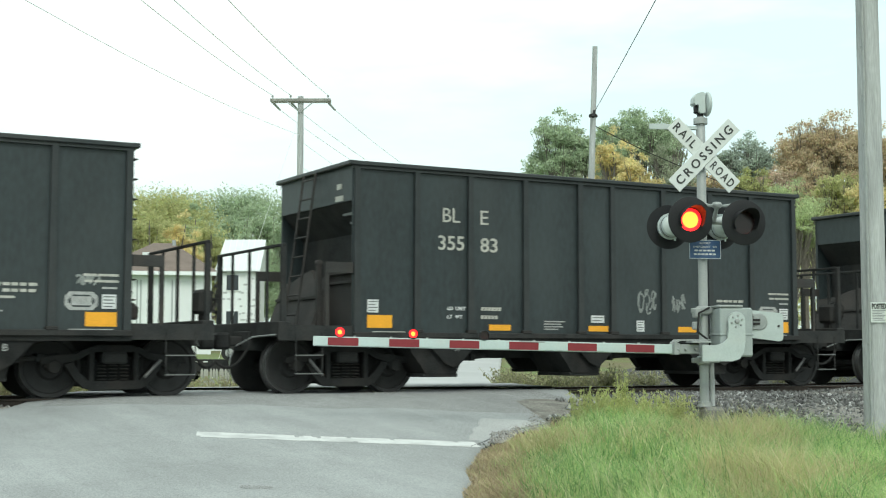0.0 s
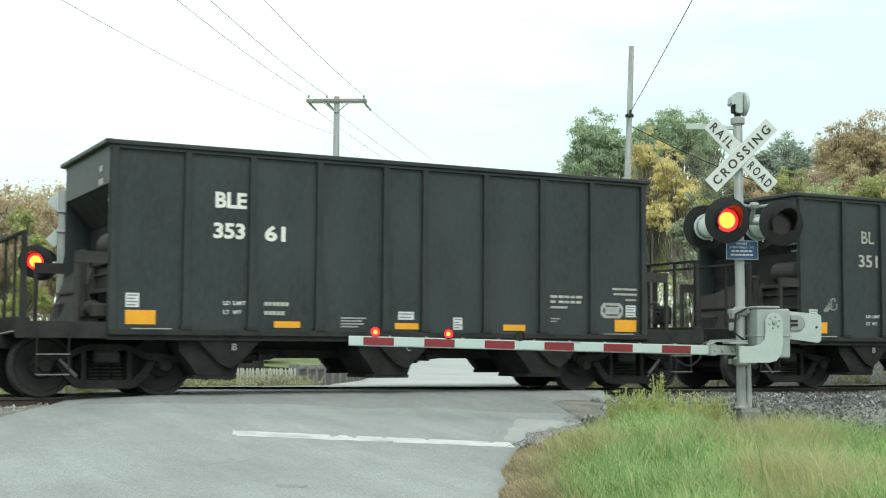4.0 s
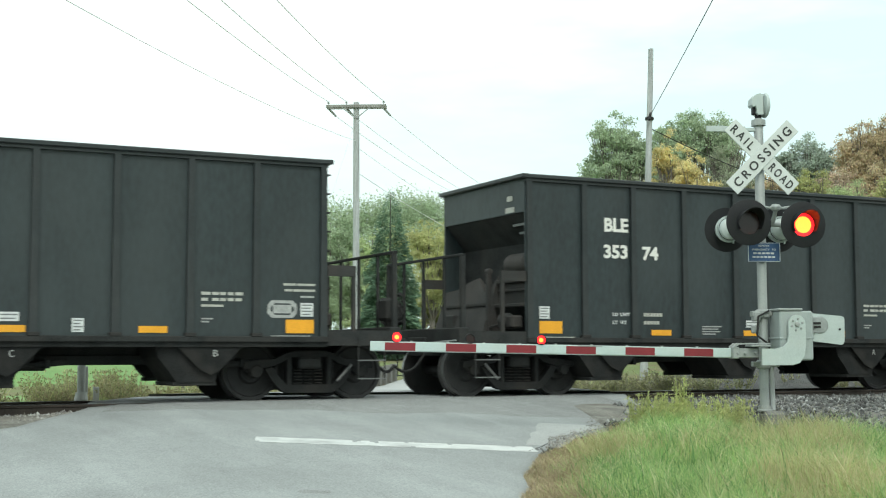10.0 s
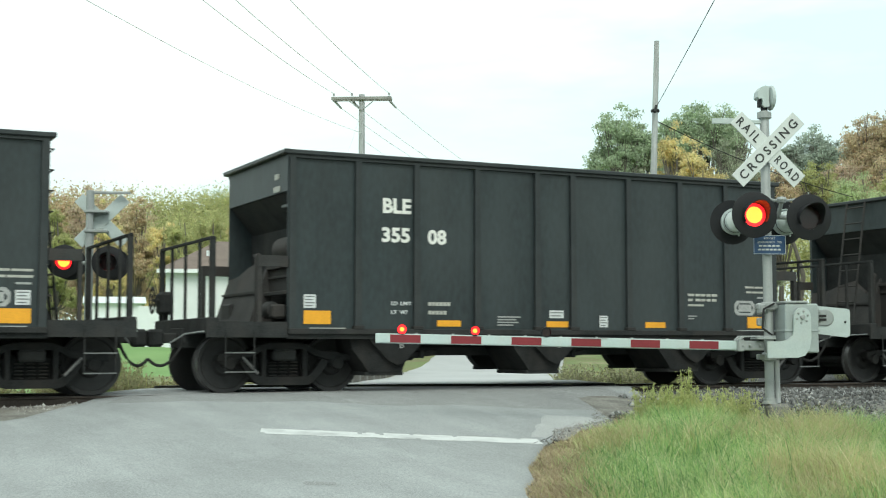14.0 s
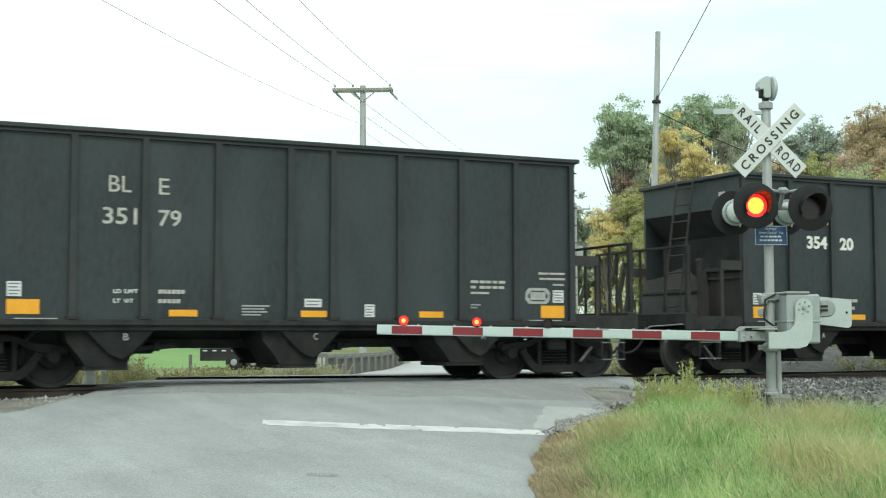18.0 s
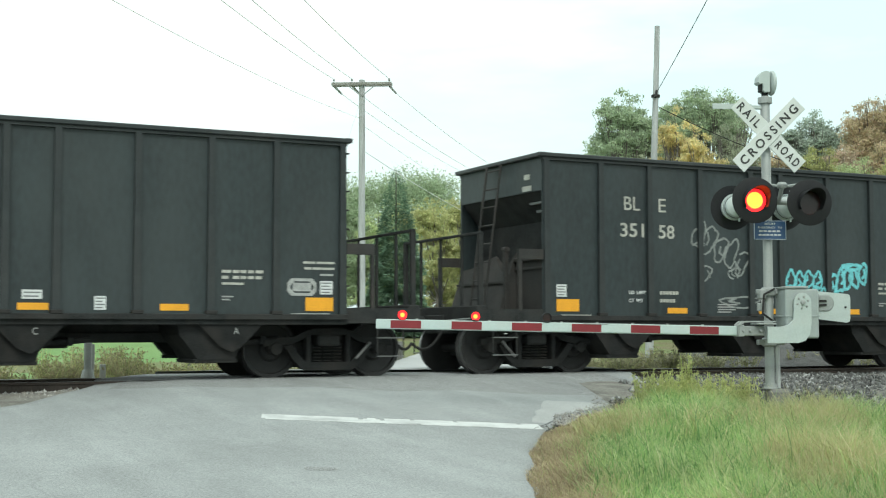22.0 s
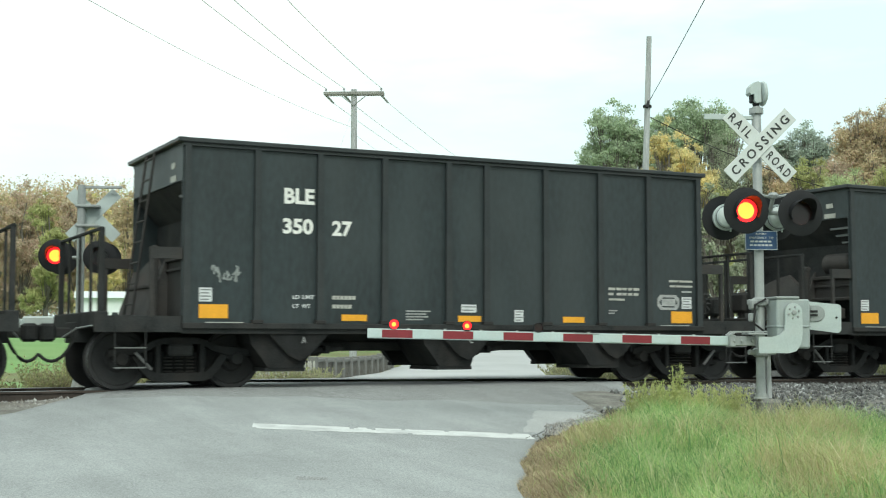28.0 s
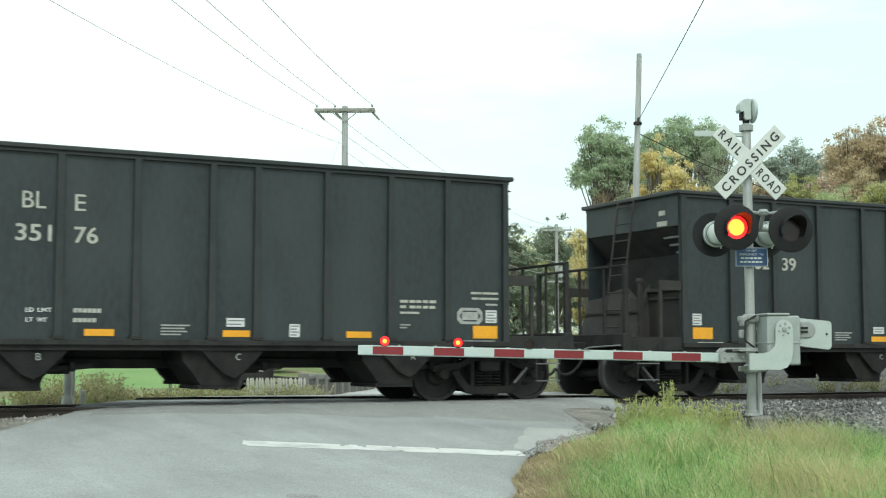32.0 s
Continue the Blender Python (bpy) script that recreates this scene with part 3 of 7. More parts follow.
def road_point(s, lat):
    """The place on the road's line: straight over the track, then slowly bending."""
    p = ROAD_0 + RD * s + RR * lat
    if s > 7:
        p += RR * (0.21 * (s - 7) ** 2 / (s - 5))
    return p


def right_edge(s):
    wob = 0.07 * noise.noise((s * 1.3, 3.1, 0))
    return wob + float(np.interp(s, [-40, -8, -3.9, -1.1, -0.2, 1.24, 2.5, 3.4, 5.5, 8, 10, 16, 200], [2.0, 2.0, 2.44, 2.98, 3.28, 3.88, 4.80, 5.25, 5.9, 6.3, 5.6, 4.9, 4.7]))


def left_edge(s):
    return 0.12 * noise.noise((s * 0.7, 9.7, 0)) + float(np.interp(s, [-40, -6, 0, 1.6, 2.5, 3.7, 6, 9, 16, 200], [-7, -7, -4.4, -3.05, -2.8, -2.62, -2.7, -2.3, -1.5, -1.3]))


strip("road", left_edge, right_edge, -40, 8.6, 0.3, 0.012, M["asphalt"], "worn pale grey asphalt road rising to the railway crossing", "road")
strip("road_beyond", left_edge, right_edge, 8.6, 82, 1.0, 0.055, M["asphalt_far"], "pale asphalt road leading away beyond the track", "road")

# stop line, in worn pieces that lie on the asphalt
stop, wear = Geo(), random.Random(31)
for k in range(64):
    a, b = 3.22 * k / 64, 3.22 * (k + 1) / 64
    for i in range(5):
        lo, hi = -0.22 + 0.088 * i, -0.22 + 0.088 * (i + 1)
        worn = (0.40 if 1.10 < a < 1.45 and i > 2 else 0.0) + (0.03 if i in (0, 4) else 0.0) + (0.10 if a > 2.9 and i > 3 else 0.0)
        if wear.random() < worn:
            continue
        q = []
        for lat in (a, b):
            for ds in (lo, hi):
                d = ds + 0.04 * noise.noise((lat * 5, ds * 5, 1))
                p = ROAD_0 + RR * lat + RD * d
                q.append((p.x, p.y, road_z(p.x, p.y) + 0.0145))
        stop.add(q, [(0, 2, 3, 1)])
tagged(new("stop_line", stop.mesh("stop_line", M["road_paint"])), "worn white painted stop line across the lane", "road marking", kind="structure")

# pale patch along the road's edge and a small dark mended spot on the lane
v = []
for j in range(9):
    s_here = 0.15 + 2.75 * j / 8
    lo, hi = 3.10 + 0.60 * j / 8 + 0.05 * noise.noise((j * 0.9, 2, 5)), right_edge(s_here) - 0.14
    for i in range(9):
        p = ROAD_0 + RD * (s_here + (0.06 * noise.noise((i * 0.8, 1, j)) if j in (0, 8) else 0)) + RR * (lo + (hi - lo) * i / 8)
        v.append((p.x, p.y, road_z(p.x, p.y) + (0.0155 if 0 < j < 8 and 0 < i < 8 else 0.002)))
f = [(j * 9 + i, j * 9 + i + 1, (j + 1) * 9 + i + 1, (j + 1) * 9 + i) for j in range(8) for i in range(8)]
tagged(new("concrete_patch", raw("concrete_patch", v, f, M["asphalt_pale"])), "pale worn patch at the road's edge", "road patch", kind="structure")
v = []
for j in range(9):
    for i in range(9):
        a, b = i / 4 - 1, j / 4 - 1
        k = 1 - 0.16 * (abs(a) * abs(b)) ** 2 + 0.12 * noise.noise((a * 2, b * 2, 3.6))
        p = ROAD_0 + RD * (-3.6 + 0.11 * b * k) + RR * (0.62 + 0.15 * a * k)
        v.append((p.x, p.y, road_z(p.x, p.y) + 0.0142))
tagged(new("tar_patch", raw("tar_patch", v, f, M["rough_asphalt"])), "dark mended patch in the asphalt", "road patch", kind="structure")

# rough gravelly band of asphalt before the near rail
v, f, cols, rows = [], [], 46, 14
for j in range(rows):
    for i in range(cols):
        lat = -2.3 + 8.0 * i / (cols - 1)
        s0 = 3.15 + 0.30 * noise.noise((lat * 0.9, 3, 5)) + 0.12 * noise.noise((lat * 4, 1, 2))
        s_here = s0 + (5.80 + 0.374 * lat - s0) * j / (rows - 1)
        lat = min(max(lat, left_edge(s_here) + 0.3), right_edge(s_here) - 0.12)
        p = ROAD_0 + RD * s_here + RR * lat
        v.append((p.x, p.y, road_z(p.x, p.y) + (0.0150 if 0 < j and 0 < i < cols - 1 else 0.006)))
f = [(j * cols + i, j * cols + i + 1, (j + 1) * cols + i + 1, (j + 1) * cols + i) for j in range(rows - 1) for i in range(cols - 1)]
tagged(new("crossing_apron", raw("crossing_apron", v, f, M["rough_asphalt"])), "rough gravelly asphalt band along the rail", "road", kind="structure")

# ballast bed: a long heap with sloping shoulders
bed, xs = Geo(), [-600, -200, -60] + [-20 + 0.5 * i for i in range(141)] + [80, 140, 300, 700]
prof = [(-4.0, -0.50), (-2.9, -0.36), (-1.9, -0.26), (-1.2, -0.22), (0, -0.17), (1.2, -0.17), (1.9, -0.20), (2.9, -0.34), (4.0, -0.50)]
verts, faces = [], []
for x in xs:
    for k, (dy, z) in enumerate(prof):
        z += 0.05 * noise.noise((x * 1.3, dy * 2.1, 0)) if 0 < k < 8 else 0
        verts.append((x, TRACK_Y + dy + 0.12 * noise.noise((x, dy, 4)), z))
faces = [(i * 9 + k, (i + 1) * 9 + k, (i + 1) * 9 + k + 1, i * 9 + k + 1) for i in range(len(xs) - 1) for k in range(8)]
tagged(new("ballast_bed", raw("ballast_bed", verts, faces, M["ballast"])), "grey crushed stone ballast under the track", "ballast", kind="structure")

# gravel heap and service track beyond the rails
heap_v, heap_f = [], []
for j in range(13):
    for i in range(41):
        x, y = 18.5 + i * 1.0, 25.0 + j * 0.6
        e = math.sin(math.pi * j / 12) * min(1, (x - 18.5) / 5)
        heap_v.append((x, y, ground_z(x, y) - 0.05 + 0.75 * max(0, e) + 0.06 * noise.noise((x, y, 0))))
heap_f = [(j * 41 + i, j * 41 + i + 1, (j + 1) * 41 + i + 1, (j + 1) * 41 + i) for j in range(12) for i in range(40)]
tagged(new("gravel_bank", raw("gravel_bank", heap_v, heap_f, M["ballast"])), "low bank of grey gravel beside the track", "gravel", kind="structure")


def rail_mesh(x0, x1):
    head = [(-0.035, -0.04), (-0.037, -0.008), (-0.026, 0), (0.026, 0), (0.037, -0.008), (0.035, -0.04), (0.009, -0.05), (0.009, -0.14), (0.07, -0.155), (0.07, -0.165), (-0.07, -0.165), (-0.07, -0.155), (-0.009, -0.14), (-0.009, -0.05)]
    g, n = Geo(), len(head)
    v = [(x0, y, z) for y, z in head] + [(x1, y, z) for y, z in head]
    for i in range(n):
        g.add([v[i], v[(i + 1) % n], v[n + (i + 1) % n], v[n + i]], [(0, 1, 2, 3)], 1 if i in (1, 2, 3) else 0)
    return g.mesh("rail", [M["rail"], M["rail_head"]])


rm = rail_mesh(-600, 700)
for dy in (-0.752, 0.752):
    ob = new("rail", rm)
    ob.location = (0, TRACK_Y + dy, 0.004)
    tagged(ob, "rusty steel rail with a worn bright head", "rail", "rails of the track", "structure")

track_ties = thing("track_ties", "dark creosoted wooden sleepers under the rails", "sleepers")
tagged(track_ties, kind="structure")
tie = Geo().box(-0.115, -1.3, -0.345, 0.115, 1.3, -0.165, c=0.012).mesh("tie", M["tie"])
for k in range(-30, 120):
    x = k * 0.53
    if -1.0 < x < 10.4:
        continue
    ob = new("tie", tie)
    ob.parent = track_ties
    ob.matrix_basis = pose(x + random.uniform(-0.03, 0.03), TRACK_Y + random.uniform(-0.05, 0.05), 0.0, 0, 0, random.uniform(-1.5, 1.5))

# ---- the coal train ----
CAR_PITCH, HALF, TOP, SILL = 13.242, 4.82, 3.78, 0.94
POSTS = (-4.75, -3.65, -2.62, -1.51, -0.355, 0.355, 1.51, 2.62, 3.65, 4.75)


def hopper_side(car, sign, near):
    y = 1.50 * sign
    g = Geo().box(-HALF, min(y, y - 0.02 * sign), SILL + 0.05, HALF, max(y, y - 0.02 * sign), TOP - 0.05)
    part("side_wall", g, M["car_black"], car)
    post = Geo().prism([(-0.058, SILL + 0.05), (0.058, SILL + 0.05), (0.048, TOP - 0.12), (-0.048, TOP - 0.12)], min(y, y + 0.06 * sign), max(y, y + 0.06 * sign))
    pm = post.mesh("side_post", M["car_post"])
    for x in POSTS:
        part("side_post", pm, None, car, at=(x, 0, 0))
    g = Geo().box(-HALF - 0.05, min(y - 0.05 * sign, y + 0.09 * sign), TOP - 0.075, HALF + 0.05, max(y - 0.05 * sign, y + 0.09 * sign), TOP, c=0.015)
    g.box(-HALF, min(y, y + 0.05 * sign), TOP - 0.12, HALF, max(y, y + 0.05 * sign), TOP - 0.075)
    part("top_chord", g, M["car_post"], car)
    g = Geo().box(-HALF, min(y, y + 0.09 * sign), SILL - 0.03, HALF, max(y, y + 0.09 * sign), SILL + 0.06, c=0.01)
    g.box(-HALF, min(y, y + 0.03 * sign), SILL - 0.10, HALF, max(y, y + 0.03 * sign), SILL - 0.03)
    part("side_sill", g, M["car_under"], car)
    if near:
        foot = Geo().box(-0.09, y - 0.10, SILL + 0.05, 0.09, y - 0.002, SILL + 0.11, c=0.01).mesh("post_foot", M["car_under"])
        for x in POSTS[1:-1]:
            part("post_foot", foot, None, car, at=(x, 0, 0))


def hopper_body(car, letters):
    for s in (-1, 1):
        hopper_side(car, s, s < 0)
    for s in (-1, 1):
        x = s * HALF
        g = Geo().box(min(x, x - 0.03 * s), -1.5, 3.14, max(x, x - 0.03 * s), 1.5, TOP - 0.05)
        part("end_wall", g, M["car_black"], car)
        g = Geo().box(min(x - 0.05 * s, x + 0.09 * s), -1.59, TOP - 0.07, max(x - 0.05 * s, x + 0.08 * s), 1.59, TOP + 0.004, c=0.015)
        part("end_chord", g, M["car_post"], car)
        # slope sheet down to the hoppers
        a, b = (x - 0.03 * s, 3.16), (s * 2.9, 0.95)
        g = Geo()
        g.prism([a, b, (b[0], b[1] - 0.03), (a[0], a[1] - 0.03)], -1.48, 1.48)
        part("slope_sheet", g, M["car_under"], car)
    # inner slopes between the bays and the coal load's hidden floor
    for a, b in ((-1.5, 0.9), (1.45, 0.9)):
        g = Geo().prism([(a - 0.9, 0.95), (a, 1.9), (a + 0.9, 0.95)], -1.47, 1.47)
        part("inner_hood", g, M["car_under"], car)
    part("centre_sill", Geo().box(-6.15, -0.33, 0.70, 6.15, 0.33, 1.02, c=0.015).box(-3.6, -0.40, 0.57, 3.6, 0.40, 0.72, c=0.01), M["car_under"], car)
    # three discharge hoppers
    for x0, x1 in ((-3.42, -2.84), (-0.47, 0.10), (2.46, 3.04)):
        for y0, y1 in ((-1.42, -0.36), (0.36, 0.55)):
            low = 0.31 if y0 < 0 else 0.36
            o = [(x0 - 0.34, 0.93), (x1 + 0.42, 0.93), (x1 + 0.30, 0.68), (x1 + 0.06, 0.46), (x1, low), (x0, low), (x0 - 0.10, 0.46), (x0 - 0.28, 0.68)]
            bay = part("hopper_bay", Geo().prism(o, y0, y1), M["car_truck"], car)
            g = Geo().box(x0 - 0.04, y0 + 0.02, low - 0.05, x1 + 0.04, y1, low + 0.01, c=0.01)
            g.rod((x1 + 0.02, y0 + 0.1, low + 0.03), (x1 + 0.02, y1 - 0.1, low + 0.03), 0.03)
            part("hopper_door", g, M["car_under"], bay)
    # crossbearers with triangular wings under the side sill
    for x in (-2.95, 0.0, 2.95):
        g = Geo().prism([(x - 0.52, SILL - 0.08), (x + 0.52, SILL - 0.08), (x + 0.16, 0.50), (x + 0.02, 0.42), (x - 0.16, 0.50)], -1.50, -1.46)
        part("side_gusset", g, M["car_truck"], car)
        g = Geo().box(x + 0.28, -0.62, 0.49, x + 0.72, -0.10, 0.60, c=0.03).rod((x + 0.30, -0.95, 0.56), (x + 0.95, -0.95, 0.62), 0.045).box(x + 0.62, -1.05, 0.53, x + 0.70, -0.30, 0.66, c=0.01)
        part("door_linkage", g, M["car_under"], car)
        part("bay_letter", fit_words(letters[0 if x < -1 else 1 if x < 1 else 2], 0.075, 0.10, M["stencil"], 0.0), None, car, at=(x + 0.08, -1.504, 0.745))


def hopper_end(car, s, ladder):
    """The platform, railing and gear beyond the slope sheet, at the end on side s."""
    def b(g, x0, y0, z0, x1, y1, z1, c=0.0):
        return g.box(min(s * x0, s * x1), y0, z0, max(s * x0, s * x1), y1, z1, c=c)
    part("end_sill", b(Geo(), 5.90, -1.52, 0.92, 6.10, 1.52, 1.16, 0.015), M["car_under"], car)
    g = Geo()
    b(g, HALF - 0.02, -1.52, 0.98, 5.92, -0.98, 1.07)
    b(g, HALF - 0.02, 0.98, 0.98, 5.92, 1.52, 1.07)
    b(g, HALF - 0.3, -0.98, 0.98, 5.92, 0.98, 1.02)
    for y in (-1.53, 1.49):
        b(g, HALF, y, 0.86, 6.1, y + 0.04, 1.10)
    part("end_platform", g, M["car_under"], car)
    # railing across the end
    rail = part("end_railing", b(Geo(), 5.98, -1.52, 2.345, 6.03, 1.52, 2.39, 0.008), M["car_under"], car)
    pm = b(Geo(), 5.985, -0.022, 1.14, 6.025, 0.022, 2.35).mesh("railing_post", M["car_under"])
    for y in (-0.80, 0.0, 0.80):
        part("railing_post", pm, None, rail, at=(0, y, 0))
    pm = b(Geo(), 5.96, -0.045, 1.14, 6.04, 0.045, 2.38, 0.008).mesh("railing_post", M["car_under"])
    for y in (-1.46, 1.46):
        part("railing_post", pm, None, rail, at=(0, y, 0))
    # bar stirrups on the trailing corner, stencilled lines under the leading end's slope
    g = Geo()
    if s < 0:
        for k in range(4):
            z = 3.02 - 0.13 * k
            x = 4.79 - (3.16 - z) * 0.855
            b(g, x - 0.02, -1.45, z - 0.085, x + 0.02, -0.86 - 0.04 * k, z - 0.045)
        tagged(part("slope_stencil", g, M["label_line"], car), kind="stuff")
    for k in range(8 if s > 0 else 0):
        z = 1.45 + 0.30 * k
        g.path([(s * 4.80, -1.50, z), (s * 4.875, -1.50, z), (s * 4.875, -1.12, z), (s * 4.80, -1.12, z)], 0.011, 5)
    if s > 0:
        tagged(part("grab_irons", g, M["car_end"], car), kind="stuff")
    # side grab rails and the beam from the railing back to the body
    for y in (-1.50, 1.50):
        g = Geo()
        b(g, HALF, y - 0.04, 1.95, 5.3, y + 0.04, 2.12)
        b(g, 5.24, y - 0.03, 1.08, 5.30, y + 0.03, 2.12)
        part("side_beam", g, M["car_end"], car)
    for y in (-1.53, 1.53):
        g = Geo()
        for x in (5.35, 5.80):
            g.rod((s * x, y, 0.98), (s * x, y, 0.32), 0.012, slot=0)
        for z in (0.62, 0.33):
            g.box(min(s * 5.34, s * 5.81), y - 0.02, z, max(s * 5.34, s * 5.81), y + 0.02, z + 0.018, slot=1)
        part("step_ladder", g, [M["car_under"], M["tread"]], car)
    # added dark plate, recessed under the slope sheet, standing in for the shade there
    part("slope_web", b(Geo(), 4.38, -1.47, 1.0, 4.41, 1.47, 2.66), M["car_under"], car)
    # lower bulkhead: a plain panel beside the post, a wavy-topped one beyond it
    foot = 1.02 if ladder else 1.57
    g = Geo()
    b(g, 4.70, -1.48, foot, 4.74, -0.44, 1.98)
    b(g, 4.62, -1.48, 1.95, 4.80, -0.44, 2.02, 0.012)
    b(g, 4.74, -1.48, 1.80, 4.775, -0.44, 1.84, 0.006)
    if not ladder:
        b(g, 4.70, -1.48, 1.53, 4.84, -0.44, 1.59, 0.01)
    part("end_bulkhead", g, M["car_end"], car)
    wave = [(-0.44, 1.02), (-0.44, 2.12), (-0.30, 1.92), (-0.12, 1.80), (0.08, 1.94), (0.30, 2.10), (0.62, 2.04), (1.0, 1.92), (1.48, 1.88), (1.48, 1.02)]
    n = len(wave)
    g = Geo().add([(s * 4.70, y, z) for y, z in wave] + [(s * (4.74 + 0.34 * (2.1 - z)), y, z) for y, z in wave],
                  [(k, (k + 1) % n, n + (k + 1) % n, n + k) for k in range(n)] + [tuple(range(n))[::-1], tuple(range(n, 2 * n))])
    b(g, 4.90, -0.40, 1.58, 4.95, 1.46, 1.62)
    part("sloping_bulkhead", g, M["car_end"], car)
    post = b(Geo(), 4.90, -0.49, 1.05, 4.99, -0.40, 2.17, 0.012)
    post.turned([(0.0, -0.505), (0.055, -0.50), (0.055, -0.39), (0.0, -0.385)], "y", (s * 4.945, 0, 2.17), 12)
    part("platform_post", post, M["car_end"], car)
    if ladder:
        g = Geo()
        for k in (-0.25, 0.27):
            g.rod((s * 4.92, k, TOP - 0.06), (s * 5.22, k + 0.14, 1.08), 0.022)
        for k in range(8):
            u = (k + 0.3) / 8
            x, z = 4.92 + 0.30 * u, TOP - 0.06 - (TOP - 1.14) * u
            g.rod((s * x, -0.25 + 0.14 * u, z), (s * x, 0.27 + 0.14 * u, z), 0.016)
        part("end_ladder", g, M["car_end"], car)
    else:
        g = Geo().turned([(0.0, -0.36), (0.12, -0.34), (0.205, -0.25), (0.205, 0.36), (0.14, 0.42), (0.0, 0.43)], "y", (s * 4.60, -1.08, 2.26), 18)
        part("air_reservoir", g, M["car_end"], car, smooth=True)
        g = Geo().turned([(0.0, -0.10), (0.10, -0.09), (0.13, -0.03), (0.13, 0.12), (0.06, 0.16), (0.0, 0.16)], "y", (s * 4.92, -1.05, 1.30), 14)
        b(g, 4.76, -1.32, 1.16, 4.98, -0.80, 1.38, 0.03)
        b(g, 4.78, 0.70, 1.10, 5.05, 1.15, 1.45, 0.03)
        g.path([(s * 4.85, -0.8, 1.25), (s * 5.02, -0.3, 1.16), (s * 5.02, 0.7, 1.16)], 0.022)
        part("brake_valve", g, M["car_end"], car, smooth=True)
        yb = -1.16 * s
        g = Geo().turned([(0.20, -0.015), (0.235, 0.0), (0.20, 0.015), (0.19, 0.0), (0.20, -0.015)], "x", (s * 6.24, yb, 1.50), 18)
        for k in range(4):
            t = math.pi * k / 4
            g.rod((s * 6.24, yb - 0.2 * math.cos(t), 1.50 - 0.2 * math.sin(t)), (s * 6.24, yb + 0.2 * math.cos(t), 1.50 + 0.2 * math.sin(t)), 0.01)
        g.rod((s * 6.10, yb, 1.50), (s * 6.25, yb, 1.50), 0.03)
        part("brake_wheel", g, M["car_end"], car)
        g = b(Geo(), 5.92, yb - 0.20, 1.26, 6.14, yb + 0.20, 1.64, 0.05)
        b(g, 5.98, yb - 0.06, 1.10, 6.06, yb + 0.06, 1.30)
        part("brake_housing", g, M["car_under"], car)
    # coupler with its uncoupling lever and air hose
    g = Geo()
    b(g, 6.05, -0.07, 0.78, 6.42, 0.07, 0.94, 0.02)
    b(g, 6.38, -0.17, 0.72, 6.60, 0.15, 1.0, 0.04)
    b(g, 6.52, 0.02, 0.74, 6.64, 0.13, 0.98, 0.03)
    cp = part("coupler", g, M["car_under"], car)
    pts = [(s * (6.12 + 0.5 * u), -0.32 + 0.22 * u, 0.78 - 0.85 * u * (1.15 - u) - 0.12 * u) for u in [k / 8 for k in range(9)]]
    part("air_hose", tube([Vector(p) for p in pts], 0.026, 7), M["rubber"], cp)
    g = Geo().path([(s * 6.12, -1.45, 0.95), (s * 6.14, -0.5, 0.92), (s * 6.3, -0.2, 0.78)], 0.013)
    part("uncoupling_lever", g, M["galv"], cp)


def wheelset_mesh():
    g = Geo()
    for s in (-1, 1):
        y = s * 0.752
        prof = [(0.08, y + s * 0.09), (0.16, y + s * 0.085), (0.20, y + s * 0.02), (0.38, y + s * 0.035), (0.40, y + s * 0.07), (0.455, y + s * 0.072),
                (0.457, y - s * 0.04), (0.485, y - s * 0.055), (0.485, y - s * 0.075), (0.40, y - s * 0.07), (0.2, y - s * 0.03), (0.08, y - s * 0.07)]
        g.turned(prof, "y", n=28, slots=[0, 0, 0, 0, 0, 1, 0, 0, 0, 0, 0])
        g.turned([(0.0, y + s * 0.30), (0.075, y + s * 0.30), (0.08, y + s * 0.09)], "y", n=12)
        for k in range(3):
            t = 2 * math.pi * k / 3
            g.rod((0.05 * math.cos(t), y + s * 0.30, 0.05 * math.sin(t)), (0.05 * math.cos(t), y + s * 0.32, 0.05 * math.sin(t)), 0.016, n=6)
    g.turned([(0.085, -0.7), (0.08, 0), (0.085, 0.7)], "y", n=12)
    return g.mesh("wheelset", [M["wheel"], M["tread"]], True)


